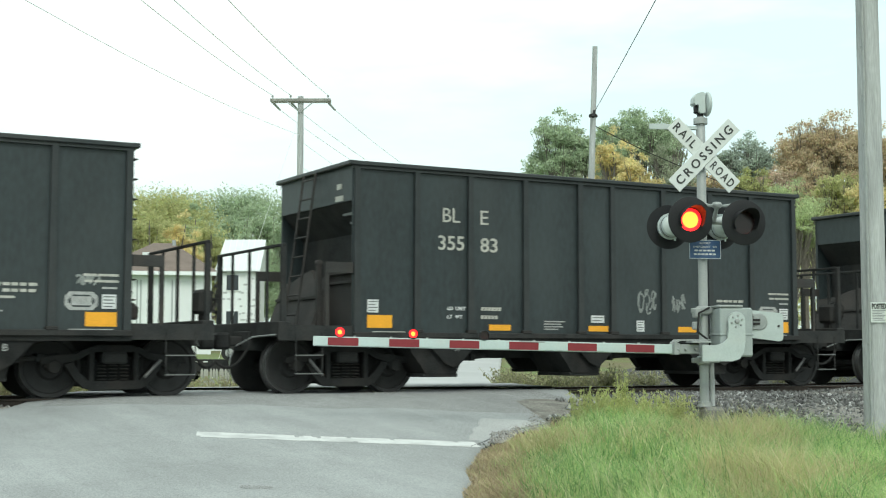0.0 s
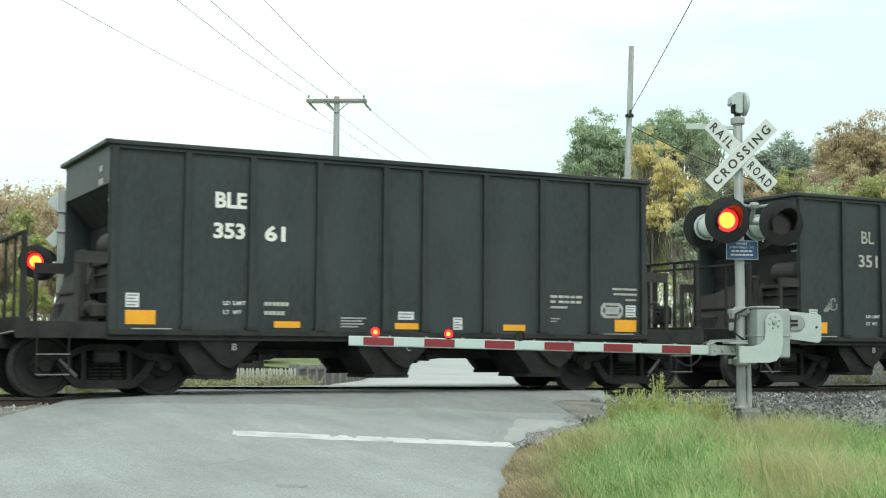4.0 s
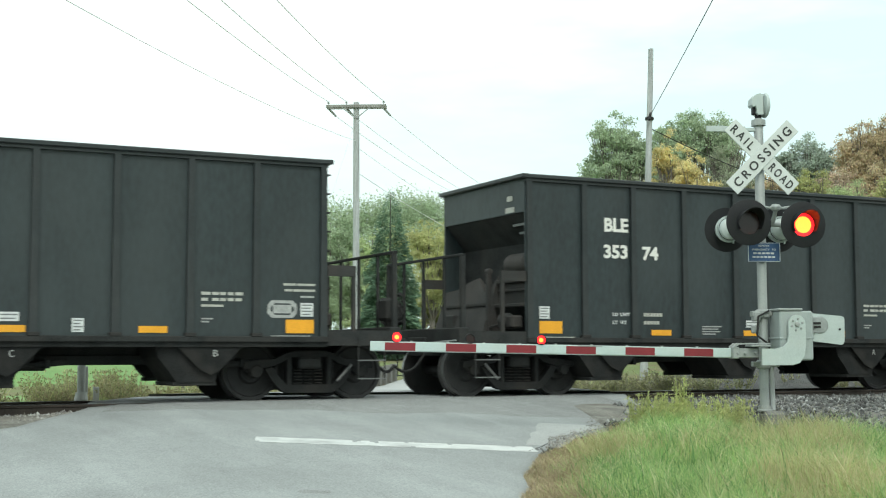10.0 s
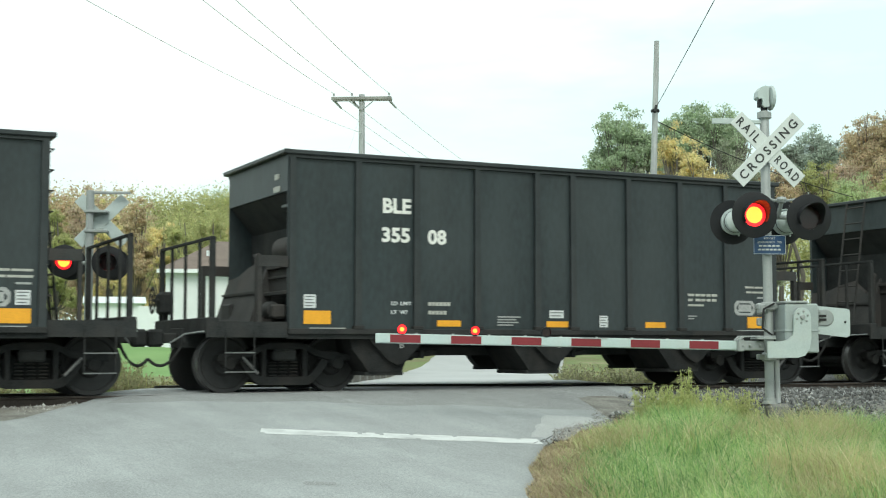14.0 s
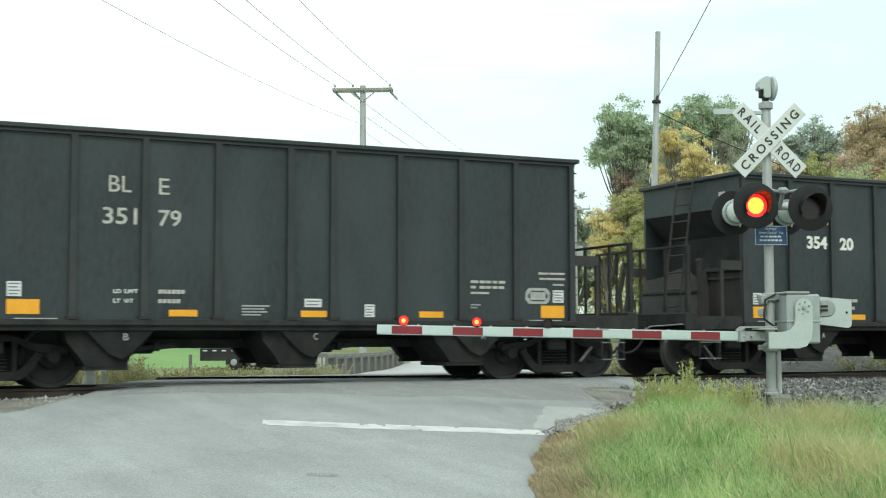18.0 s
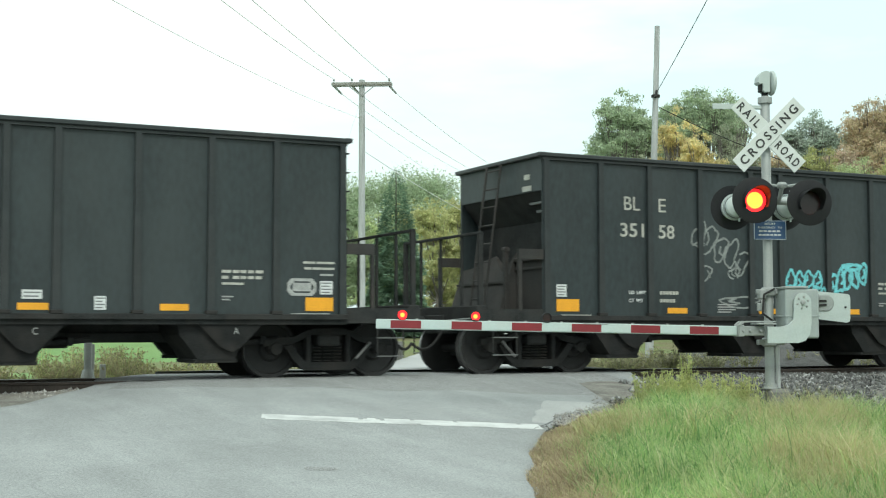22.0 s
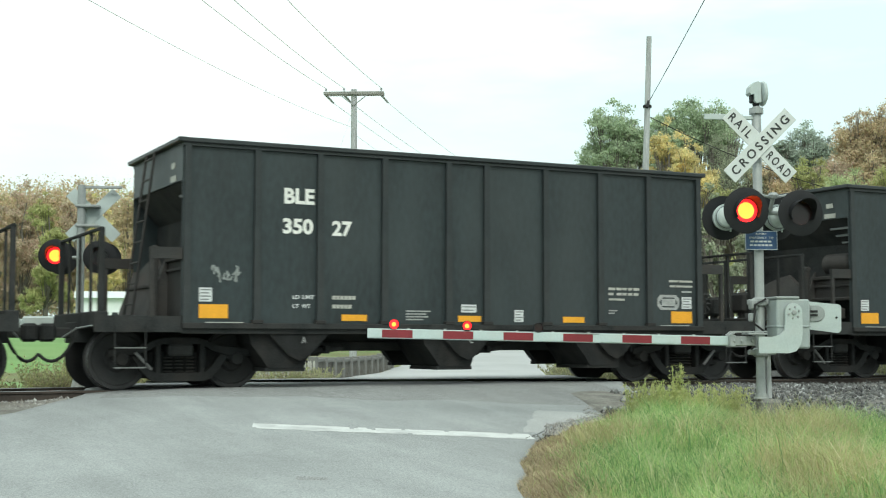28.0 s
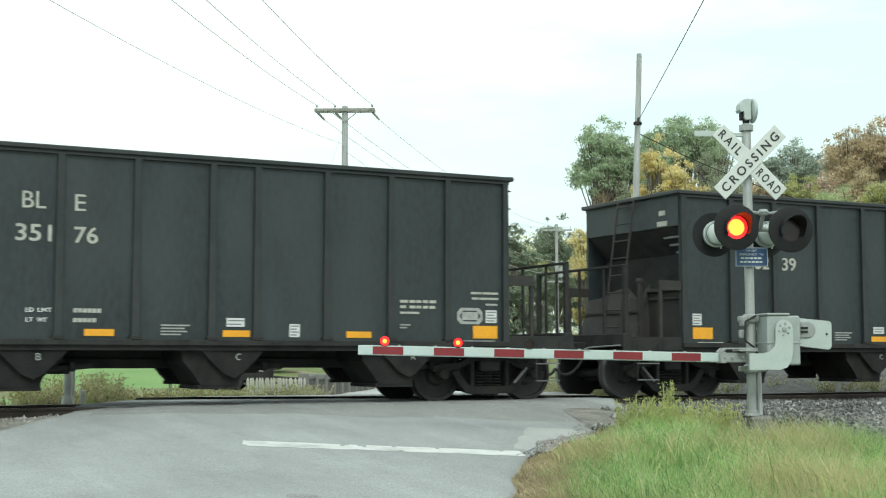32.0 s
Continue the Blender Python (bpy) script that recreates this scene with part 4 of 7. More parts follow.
def truck_under(car, x, wheels):
    tr = new("truck")
    tr.parent = car
    tr.location = (x, 0, 0)
    for s in (-1, 1):
        y0, y1 = s * 0.93, s * 1.09
        g = Geo()
        top = [(-1.08, 0.60), (-0.80, 0.64), (-0.58, 0.65), (-0.40, 0.74), (-0.25, 0.78), (0.25, 0.78), (0.40, 0.74), (0.58, 0.65), (0.80, 0.64), (1.08, 0.60), (1.10, 0.50), (0.72, 0.52), (0.50, 0.58), (0.34, 0.68), (-0.34, 0.68), (-0.50, 0.58), (-0.72, 0.52), (-1.10, 0.50)]
        low = [(-0.74, 0.50), (-0.62, 0.53), (-0.50, 0.36), (-0.38, 0.25), (0.38, 0.25), (0.50, 0.36), (0.62, 0.53), (0.74, 0.50), (0.60, 0.28), (0.46, 0.15), (0.36, 0.12), (-0.36, 0.12), (-0.46, 0.15), (-0.60, 0.28)]
        g.prism(top, min(y0, y1), max(y0, y1)).prism(low, min(y0, y1), max(y0, y1))
        for xx in (-0.38, 0.30):
            g.box(xx, min(y0, y1), 0.22, xx + 0.08, max(y0, y1), 0.70, c=0.015)
        for xx in (-0.889, 0.889):
            g.box(xx - 0.14, min(y0, y1), 0.42, xx + 0.14, max(y0, y1), 0.62, c=0.04)
            g.turned([(0.0, s * 1.12), (0.09, s * 1.12), (0.105, s * 1.08)], "y", (xx, 0, 0.46), 14)
        part("side_frame", g, M["car_truck"], tr, smooth=True)
        g = Geo()
        for xx in (-0.17, 0.0, 0.17):
            for k in range(5):
                z = 0.255 + 0.052 * k
                g.turned([(0.045, z), (0.075, z + 0.013), (0.045, z + 0.026)], "z", (xx, s * 1.01, 0), 10)
        tagged(part("spring_nest", g, M["car_end"], tr), kind="stuff")
    # added dark blocks filling the truck's open middle, in place of its shade
    part("brake_rigging", Geo().box(-0.42, -0.86, 0.16, 0.42, 0.86, 0.60, c=0.05).box(-0.85, -0.62, 0.30, 0.85, 0.62, 0.50, c=0.04), M["car_under"], tr)
    for s in (-1, 1):
        out = 1 if x > 0 else -1
        g = Geo().rod((out * 0.45, s * 1.12, 0.30), (out * 0.70, s * 1.12, 0.56), 0.024, n=6)
        part("brake_lever", g, M["worn_steel"], tr, "worn grey brake lever")
    part("bolster", Geo().box(-0.19, -1.12, 0.50, 0.19, 1.12, 0.68, c=0.03), M["car_under"], tr)
    for xx in (-0.889, 0.889):
        part("wheelset", wheels, None, tr, at=(xx, 0, 0.457))
    return tr


def hopper_marks(car):
    """Painted strips and stencilled blocks on the side that the road sees."""
    y = -1.503
    def plate(name, x0, z0, x1, z1, key, label="", lines=0, off=0.0):
        g = Geo().box(x0, y - 0.006 - off, z0, x1, y - off, z1)
        for k in range(lines):
            z = z1 - (z1 - z0) * (k + 0.7) / (lines + 0.4)
            g.box(x0 + 0.02, y - 0.009 - off, z - 0.009, x1 - 0.02 - 0.03 * (k % 2), y - 0.0061 - off, z + 0.009, 1)
        part(name, g, [M[key], M["label_line"]], car, label)
    plate("reflective_strip", -4.55, 1.07, -4.10, 1.28, "yellow", "large yellow reflective strip")
    plate("reflective_strip", 4.14, 1.05, 4.60, 1.26, "yellow", "large yellow reflective strip")
    for x in (-2.24, -0.17, 1.86):
        plate("reflective_strip", x, 1.045, x + 0.43, 1.145, "yellow", "yellow reflective strip")
    plate("white_label", -4.55, 1.32, -4.35, 1.53, "white_label", lines=4)
    plate("white_label", 4.38, 1.31, 4.59, 1.52, "white_label", lines=4)
    plate("white_label", 0.90, 1.05, 1.07, 1.25, "white_label", lines=4)
    plate("white_label", -0.11, 1.20, 0.17, 1.33, "white_label", lines=2)
    # eight-sided data plate outline
    g = Geo()
    for k, (w, h) in enumerate(((0.24, 0.135), (0.19, 0.09), (0.15, 0.065))):
        c = 0.07 if k < 2 else 0.01
        o = [(-w + c, -h), (w - c, -h), (w, -h + c), (w, h - c), (w - c, h), (-w + c, h), (-w, h - c), (-w, -h + c)]
        g.prism([(4.08 + a, 1.42 + b) for a, b in o], y - 0.006 - 0.003 * k, y - 0.003 * k, (0, 1, 0)[k])
    part("data_plate", g, [M["stencil"], M["car_black"]], car, "grey eight-sided stencilled data plate")
    def bars(x, z, rows, key="stencil"):
        g = Geo()
        for k, (gaps, h) in enumerate(rows):
            xx = x
            for w in gaps:
                if w > 0:
                    g.box(xx, y - 0.006, z - 0.09 * k * (1 if h > 0.03 else 0.5), xx + w, y, z - 0.09 * k * (1 if h > 0.03 else 0.5) + h)
                xx += abs(w)
        tagged(part("stencil_block", g, M[key], car), kind="stuff")
    for text, w, x, z in (("LD", 0.11, -3.06, 1.41), ("LMT", 0.20, -2.90, 1.41), ("LT", 0.10, -3.06, 1.27), ("WT", 0.14, -2.91, 1.27)):
        part("weight_stencil", fit_words(text, w, 0.06, M["white_label"], 0.002), None, car, at=(x + w / 2, -1.507, z))
    for z in (1.41, 1.27):
        g = Geo()
        for k in range(6 if z > 1.3 else 5):
            g.box(-2.40 + 0.068 * k, y - 0.006, z - 0.03, -2.40 + 0.068 * k + 0.055, y, z + 0.03)
        tagged(part("stencil_block", g, M["letter_old"], car), kind="stuff")
    bars(-1.12, 1.20, [((0.44,), 0.022), ((0.36,), 0.022), ((0.40,), 0.022), ((0.30,), 0.022)])
    bars(2.80, 1.62, [((0.14, -0.03, 0.10, -0.02, 0.09, -0.03, 0.09, -0.03, 0.12), 0.045), ((0.10, -0.07, 0.10, -0.02, 0.09, -0.03, 0.09, -0.03, 0.10), 0.045), ((0.34,), 0.035)], "letter_old")
    bars(2.80, 1.25, [((0.18,), 0.022), ((0.12,), 0.022)])
    bars(4.10, 1.785, [((0.20, -0.02, 0.30,), 0.035)], "letter_old")
    bars(4.12, 1.695, [((0.12, -0.02, 0.36,), 0.035)], "letter_old")
    bars(4.38, 1.60, [((0.22,), 0.03)])
    bars(-4.45, 0.985, [((0.60,), 0.03)], "letter_old")
    bars(3.90, 0.985, [((0.65,), 0.03)])
    # end lettering
    g = Geo()
    for k, w in enumerate((0.18, 0.30)):
        g.box(-HALF - 0.012, -1.0 - w / 2, 3.36 - 0.20 * k, -HALF - 0.002, -1.0 + w / 2, 3.45 - 0.20 * k)
    part("end_mark", g, M["letter_old"], car)


def make_car(ladder, wheels):
    car = thing("hopper_car", "black open-top coal hopper car with ribbed steel sides", "railroad car", "cars of the coal train")
    hopper_body(car, "ACB" if ladder else "BCA")
    hopper_end(car, -1, ladder)
    hopper_end(car, 1, not ladder)
    for s in (-1, 1):
        truck_under(car, s * 4.70, wheels)
    hopper_marks(car)
    return car


WHEELS = wheelset_mesh()
PROTO = {1: make_car(True, WHEELS), 0: make_car(False, WHEELS)}
TRAIN, used = [], set()
for k, a, b, old, ladder in CARS:
    if ladder in used:
        car = copy_thing(PROTO[ladder], pose(0, 0, 0))
    else:
        car = PROTO[ladder]
        used.add(ladder)
    TRAIN.append((k, a, b, old, car))


def spray(car, x0, z0, x1, z1, key, seed, signs, fat=0.014):
    """A sprayed tag: letter-like signs of bent, looping strokes that cannot be read."""
    rnd = random.Random(seed)
    g = Geo()
    for k in range(signs):
        cx, w, h = x0 + (x1 - x0) * (k + 0.5) / signs, (x1 - x0) / signs * 0.66, (z1 - z0) / 2
        for stroke in range(3):
            knots = [Vector((cx + rnd.uniform(-w, w), 0, (z0 + z1) / 2 + rnd.choice((-1, 1)) * rnd.uniform(0.2, 1.0) * h)) for _ in range(5)]
            pts = []
            for i in range(1, 4):
                for u in (0, 0.25, 0.5, 0.75):
                    a, b, c = knots[i - 1].lerp(knots[i], 0.5), knots[i], knots[i].lerp(knots[i + 1], 0.5)
                    pts.append(a.lerp(b, u).lerp(b.lerp(c, u), u))
            for p, q in zip(pts, pts[1:]):
                d = q - p
                if d.length < 1e-4:
                    continue
                o, e = Vector((-d.z, 0, d.x)).normalized() * fat, d.normalized() * fat * 0.6
                back = Vector((0, -1.5062, 0))
                g.add([p - e - o + back, q + e - o + back, q + e + o + back, p - e + o + back], [(0, 1, 2, 3)])
    tagged(part("spray_tag", g, M[key], car, "sprayed tag of looping strokes"), kind="stuff")


def bubbles(car, places, key, seed, fat, tilt=0.0):
    """A sprayed tag of swollen letter-like loops, each crossed by a short stroke. places: (middle x, middle z, half width, half height)."""
    rn, g, lift = random.Random(seed), Geo(), 0.0
    for cx, cz, w, h in places:
        a0, cut = rn.uniform(0, 6.28), rn.choice((0, 0, 3))
        ring = []
        for i in range(20 - cut):
            t = a0 + 2 * math.pi * i / 18
            r = 1 + 0.16 * math.sin(3 * t + a0 * 2) + 0.08 * math.sin(5 * t)
            u, v = w * r * math.cos(t), h * r * math.sin(t)
            ring.append(Vector((cx + u + tilt * v, 0, cz + v)))
        p = Vector((cx + w * rn.uniform(-0.5, 0.5), 0, cz + h * rn.uniform(0.1, 0.8)))
        bar = [p, p + Vector((w * rn.uniform(-0.7, 0.7), 0, -h * 0.5)), p + Vector((w * rn.uniform(-0.9, 0.9), 0, -h * 0.9))]
        for pts in (ring, bar):
            for p, q in zip(pts, pts[1:]):
                d = q - p
                if d.length < 1e-4:
                    continue
                lift += 0.00001
                o, e = Vector((-d.z, 0, d.x)).normalized() * fat * rn.uniform(0.8, 1.15), d.normalized() * fat * 0.5
                back = Vector((0, -1.5062 - lift, 0))
                g.add([p - e - o + back, q + e - o + back, q + e + o + back, p - e + o + back], [(0, 1, 2, 3)])
    tagged(part("spray_tag", g, M[key], car, "sprayed tag of swollen looping letters"), kind="stuff")


for k, a, b, old, car in TRAIN:
    if k == -19:
        tagged(car, "black coal hopper car with cyan and grey sprayed tags")
    elif k in (1, -11):
        tagged(car, "black coal hopper car with a grey sprayed tag, faded lettering")
    elif old:
        tagged(car, "black coal hopper car with faded widely spaced lettering")
    else:
        tagged(car, "black coal hopper car with bold white lettering")
    key = M["letter_old"] if old else M["letter"]
    bold = 0.004 if old else 0.012
    if old:
        part("reporting_mark", MARK[1][0], None, car, at=(-2.98, -1.507, 2.98))
        part("reporting_mark", MARK[1][1], None, car, at=(-2.33, -1.507, 2.97))
    else:
        part("reporting_mark", MARK[0][0], None, car, at=(-2.96, -1.507, 2.98))
    part("car_number", fit_words(a, 0.50, 0.245, key, bold), None, car, at=(-2.98, -1.507, 2.51))
    part("car_number", fit_words(b, 0.34, 0.245, key, bold), None, car, at=(-2.24, -1.507, 2.50))
    if k == 1:
        spray(car, 0.95, 1.35, 1.35, 1.85, "spray_grey", 3, 3), spray(car, 1.70, 1.35, 2.05, 1.75, "spray_grey", 4, 3)
    if k == -11:
        spray(car, 0.95, 1.35, 1.75, 1.85, "letter_old", 5, 4), spray(car, -3.45, 1.30, -3.15, 1.55, "spray_grey", 6, 1)
    if k == -19:
        bubbles(car, [(-1.52 + 0.24 * i, 2.46 - 0.12 * i + 0.05 * (i % 2), 0.14, 0.22 + 0.03 * (i % 2)) for i in range(5)], "spray_grey", 7, 0.018, 0.35)
        bubbles(car, [(-1.40, 1.78, 0.13, 0.14), (-0.74, 1.78, 0.12, 0.10), (-0.60, 1.26, 0.42, 0.10)], "spray_grey", 17, 0.016, 0.3)
        bubbles(car, [(0.60 + 0.22 * i, 1.70 - 0.02 * (i % 2), 0.105, 0.15) for i in range(4)] + [(0.58 + 0.20 * i, 1.37 + 0.03 * (i % 2), 0.10, 0.15) for i in range(5)], "spray_cyan", 8, 0.024, 0.1)
        bubbles(car, [(1.64 + 0.19 * i, 1.63 + 0.05 * i, 0.10, 0.19 + 0.02 * (i % 2)) for i in range(5)] + [(2.12, 1.96, 0.22, 0.05)], "spray_cyan", 9, 0.028, 0.1)
    if k == -25:
        spray(car, -4.35, 1.60, -3.9, 1.9, "spray_grey", 10, 3)
    if k == -2:
        spray(car, -4.2, 1.45, -3.85, 1.75, "spray_grey", 11, 2)
    if k in (0, -2):
        spray(car, 4.0, 1.65, 4.35, 1.82, "spray_grey", 12, 3)

# ---- crossing signals ----
FLASHERS = []


def disc_mesh(r, n=20, thick=0.014, key="lens_on", inner=0.72):
    """A lens that glows on the side towards -y and is dark on the other."""
    g = Geo()
    g.turned([(0.0, -thick / 2), (r * inner, -thick / 2), (r, -thick / 2)], "y", n=n, slots=[0, 1])
    g.turned([(0.0, thick / 2), (r, thick / 2), (r, -thick / 2)], "y", n=n, slots=[2, 2])
    return g.mesh("lens", [M[key], M["lens_rim_on"], M["lens_off"]])


LENS, SMALL_LENS = disc_mesh(0.1525), disc_mesh(0.060, 14, key="lens_on", inner=0.48)


def flasher(owner, x, y, z, turn, phase, name="signal_lamp"):
    """One lamp: black background disc, housing cup, hood, and the lens that turns its lit side out and in. turn: 0 faces -y, 180 faces +y."""
    lamp = new(name)
    lamp.parent = owner
    lamp.matrix_basis = pose(x, y, z, 0, 0, turn)
    g = Geo().turned([(0.155, -0.004), (0.297, -0.004), (0.305, 0.0), (0.305, 0.006), (0.155, 0.006), (0.155, -0.004)], "y", n=32)
    part("background_disc", g, M["black_disc"], lamp, "round black background disc", smooth=True)
    g = Geo().turned([(0.160, 0.006), (0.165, 0.02), (0.165, 0.12), (0.135, 0.20), (0.07, 0.235), (0.0, 0.24)], "y", n=24)
    g.turned([(0.155, 0.006), (0.155, 0.16), (0.0, 0.17)], "y", n=24, slot=1)
    g.turned([(0.168, 0.095), (0.182, 0.10), (0.182, 0.125), (0.168, 0.13)], "y", n=24)
    g.rod((-0.10, 0.12, 0.14), (-0.115, 0.12, 0.215), 0.035, 0.03, n=10).rod((-0.115, 0.12, 0.20), (-0.06, 0.12, 0.225), 0.028, n=8).rod((-0.05, 0.14, -0.15), (-0.05, 0.14, -0.20), 0.012, n=6)
    part("housing", g, [M["alu_paint"], M["black_disc"]], lamp, "rounded grey lamp housing", smooth=True)
    g, n = Geo(), 18
    v, f = [], []
    for k in range(n + 1):
        t = radians(-35 + 250 * k / n)
        c, s = math.cos(t), math.sin(t)
        deep = 0.10 + 0.20 * max(0.0, s)
        v += [(0.158 * c, 0.0, 0.158 * s), (0.165 * c, -deep, 0.165 * s), (0.171 * c, -deep, 0.171 * s), (0.164 * c, 0.0, 0.164 * s)]
    for k in range(n):
        for i in range(4):
            f.append((k * 4 + i, k * 4 + (i + 1) % 4, (k + 1) * 4 + (i + 1) % 4, (k + 1) * 4 + i))
    g.add(v, f + [(0, 1, 2, 3), (n * 4 + 3, n * 4 + 2, n * 4 + 1, n * 4)])
    part("hood", g, M["black_disc"], lamp, "black hood", smooth=True)
    lens = part("lens", LENS, None, lamp)
    lens.matrix_basis = pose(0, 0.012, 0)
    FLASHERS.append((lens, pose(0, 0.012, 0), phase))
    return lamp


def crossbuck(owner, y, z, face, written=True, x=0.0):
    """Two crossed blades. face: -1 towards -y. x: how far they hang to the side of the mast."""
    for k, (lean, text, d) in enumerate(((-45, "RAIL  ROAD", 0.0), (45, "CROSSING", 0.016))):
        g = Geo().box(-0.61, -0.006, -0.114, 0.61, 0.006, 0.114, c=0.004)
        blade = part("blade", g, [M["sign_white"] if written else M["alu_paint"]], owner, "white crossbuck blade" if written else "bare metal back of a crossbuck blade")
        turn = lean if face < 0 else -lean
        blade.matrix_basis = pose(x, y + face * d, z) @ pose(0, 0, 0, 0, -turn, 0)
        if not written:
            continue
        if k == 0:
            for word, cx, w in (("RAIL", -0.37, 0.385), ("ROAD", 0.365, 0.40)):
                part("word", fit_words(word, w, 0.122, M["sign_black"], 0.003), None, blade, at=(cx, -0.0085, 0))
        else:
            part("word", fit_words(text, 1.08, 0.122, M["sign_black"], 0.003), None, blade, at=(0, -0.0085, 0))


SIG = pose(11.82, 13.9, 0, 0, 0, -20.5)
signal = thing("crossing_signal", "railroad crossing signal mast with crossbuck, bell and twin flashing red lamps", "crossing signal", "crossing signals", SIG)
part("mast", Geo().turned([(0.0, -0.05), (0.063, -0.05), (0.063, 3.86), (0.052, 3.88), (0.0, 3.88)], "z", n=20), M["galv"], signal, smooth=True)
for z in (0.57, 1.24):
    g = Geo().turned([(0.08, z - 0.06), (0.10, z - 0.04), (0.10, z + 0.04), (0.08, z + 0.06)], "z", n=16).box(-0.16, -0.06, z - 0.035, 0.2, 0.06, z + 0.035, c=0.01)
    part("mast_clamp", g, M["galv"], signal)
part("base_flange", Geo().turned([(0.0, -0.05), (0.10, -0.05), (0.10, -0.03), (0.085, -0.02), (0.085, 0.02), (0.0, 0.02)], "z", n=18), M["galv"], signal, smooth=True)
part("mast_conduit", Geo().rod((0.112, 0.0, -0.04), (0.104, 0.0, 0.56), 0.034, n=12), M["wood_pole"], signal, "grey cable guard beside the mast")
# mast-top bell
bell = part("bell", Geo().turned([(0.0, 0.055), (0.10, 0.060), (0.160, 0.075), (0.172, 0.095), (0.165, 0.110), (0.13, 0.128), (0.05, 0.14), (0.0, 0.142)], "x", (0, 0, 4.06), 26),
            M["alu_paint"], signal, "grey electric gong", smooth=True)
o = [(0.045, 3.93), (0.045, 4.20), (0.0, 4.215), (-0.06, 4.195), (-0.105, 4.14), (-0.115, 4.06), (-0.09, 4.03), (-0.055, 4.045), (-0.045, 3.99), (-0.05, 3.95), (-0.02, 3.92)]
part("bell_housing", Geo().prism(o, -0.085, 0.085), M["alu_paint"], bell, "rounded grey striker housing")
g = Geo().box(-0.085, -0.045, 3.93, -0.045, 0.045, 4.04, c=0.01).rod((0.0, 0, 3.84), (0.0, 0, 3.94), 0.045, n=14).rod((0.03, 0, 4.06), (0.075, 0, 4.06), 0.025, n=10)
part("striker", g, M["black_disc"], bell)
part("top_collar", Geo().turned([(0.0, 3.78), (0.095, 3.78), (0.095, 3.86), (0.0, 3.86)], "z", n=16), M["galv"], signal)
part("top_shelf", Geo().box(-0.74, -0.045, 3.69, -0.20, -0.027, 3.765, c=0.004), M["alu_paint"], signal, "pale flat plate on the bracket")
part("top_bracket", Geo().box(-0.42, -0.025, 3.70, 0.0, 0.025, 3.752, c=0.008), M["alu_paint"], signal, "pale sign bracket reaching sideways")
crossbuck(signal, -0.11, 3.34, -1)
# lamp crossarm and four lamps, two each way
g = Geo().rod((-0.40, 0, 2.44), (0.40, 0, 2.44), 0.032, n=12).rod((-0.34, -0.20, 2.44), (-0.34, 0.16, 2.44), 0.03).rod((0.34, -0.20, 2.44), (0.34, 0.16, 2.44), 0.03)
g.turned([(0.085, 2.36), (0.10, 2.38), (0.10, 2.50), (0.085, 2.52)], "z", n=16)
g.path([(-0.06, -0.16, 2.675), (0.06, -0.18, 2.645), (0.24, -0.18, 2.645), (0.42, -0.16, 2.675)], 0.018)
g.turned([(0.0, 2.70), (0.05, 2.695), (0.075, 2.66), (0.06, 2.62), (0.0, 2.60)], "z", (0.15, -0.17, 0), 12).rod((0.15, -0.17, 2.62), (0.15, -0.05, 2.46), 0.03)
part("lamp_crossarm", g, M["galv"], signal)
flasher(signal, -0.315, -0.43, 2.425, 0, 0)
flasher(signal, 0.425, -0.43, 2.40, 0, 1)
flasher(signal, -0.36, 0.36, 2.40, 180, 1)
flasher(signal, 0.36, 0.36, 2.40, 180, 0)
# blue notice with unreadable lines
g = Geo().box(-0.225, -0.107, 1.93, 0.225, -0.10, 2.19, c=0.003)
notice = part("notice", g, M["sign_blue"], signal, "small blue notice plate with white lines")
g = Geo()
part("word", fit_words("REPORT", 0.15, 0.026, M["white_label"], 0.0), None, notice, at=(0, -0.1085, 2.145))
part("word", fit_words("EMERGENCY", 0.24, 0.026, M["white_label"], 0.0), None, notice, at=(-0.045, -0.1085, 2.095))
part("word", fit_words("TO", 0.06, 0.026, M["white_label"], 0.0), None, notice, at=(0.135, -0.1085, 2.095))
for z, w in ((2.045, 0.30), (1.995, 0.32)):
    n = int(w / 0.05)
    for k in range(n):
        g.box(-w / 2 + k * w / n, -0.111, z - 0.011, -w / 2 + (k + 0.78) * w / n, -0.1075, z + 0.011)
for x0, z0, x1, z1 in ((-0.22, 1.935, 0.22, 1.941), (-0.22, 2.179, 0.22, 2.185), (-0.22, 1.935, -0.214, 2.185), (0.214, 1.935, 0.22, 2.185)):
    g.box(x0, -0.111, z0, x1, -0.1075, z1)
tagged(part("notice_print", g, M["white_label"], notice), kind="stuff")

# concrete footing under the mast
foot = tagged(new("signal_footing", Geo().box(-0.06, -0.20, -0.55, 0.22, 0.10, -0.05, c=0.04).mesh("signal_footing", M["concrete"])), "weathered concrete footing under the signal mast", "footing")
foot.matrix_basis = SIG

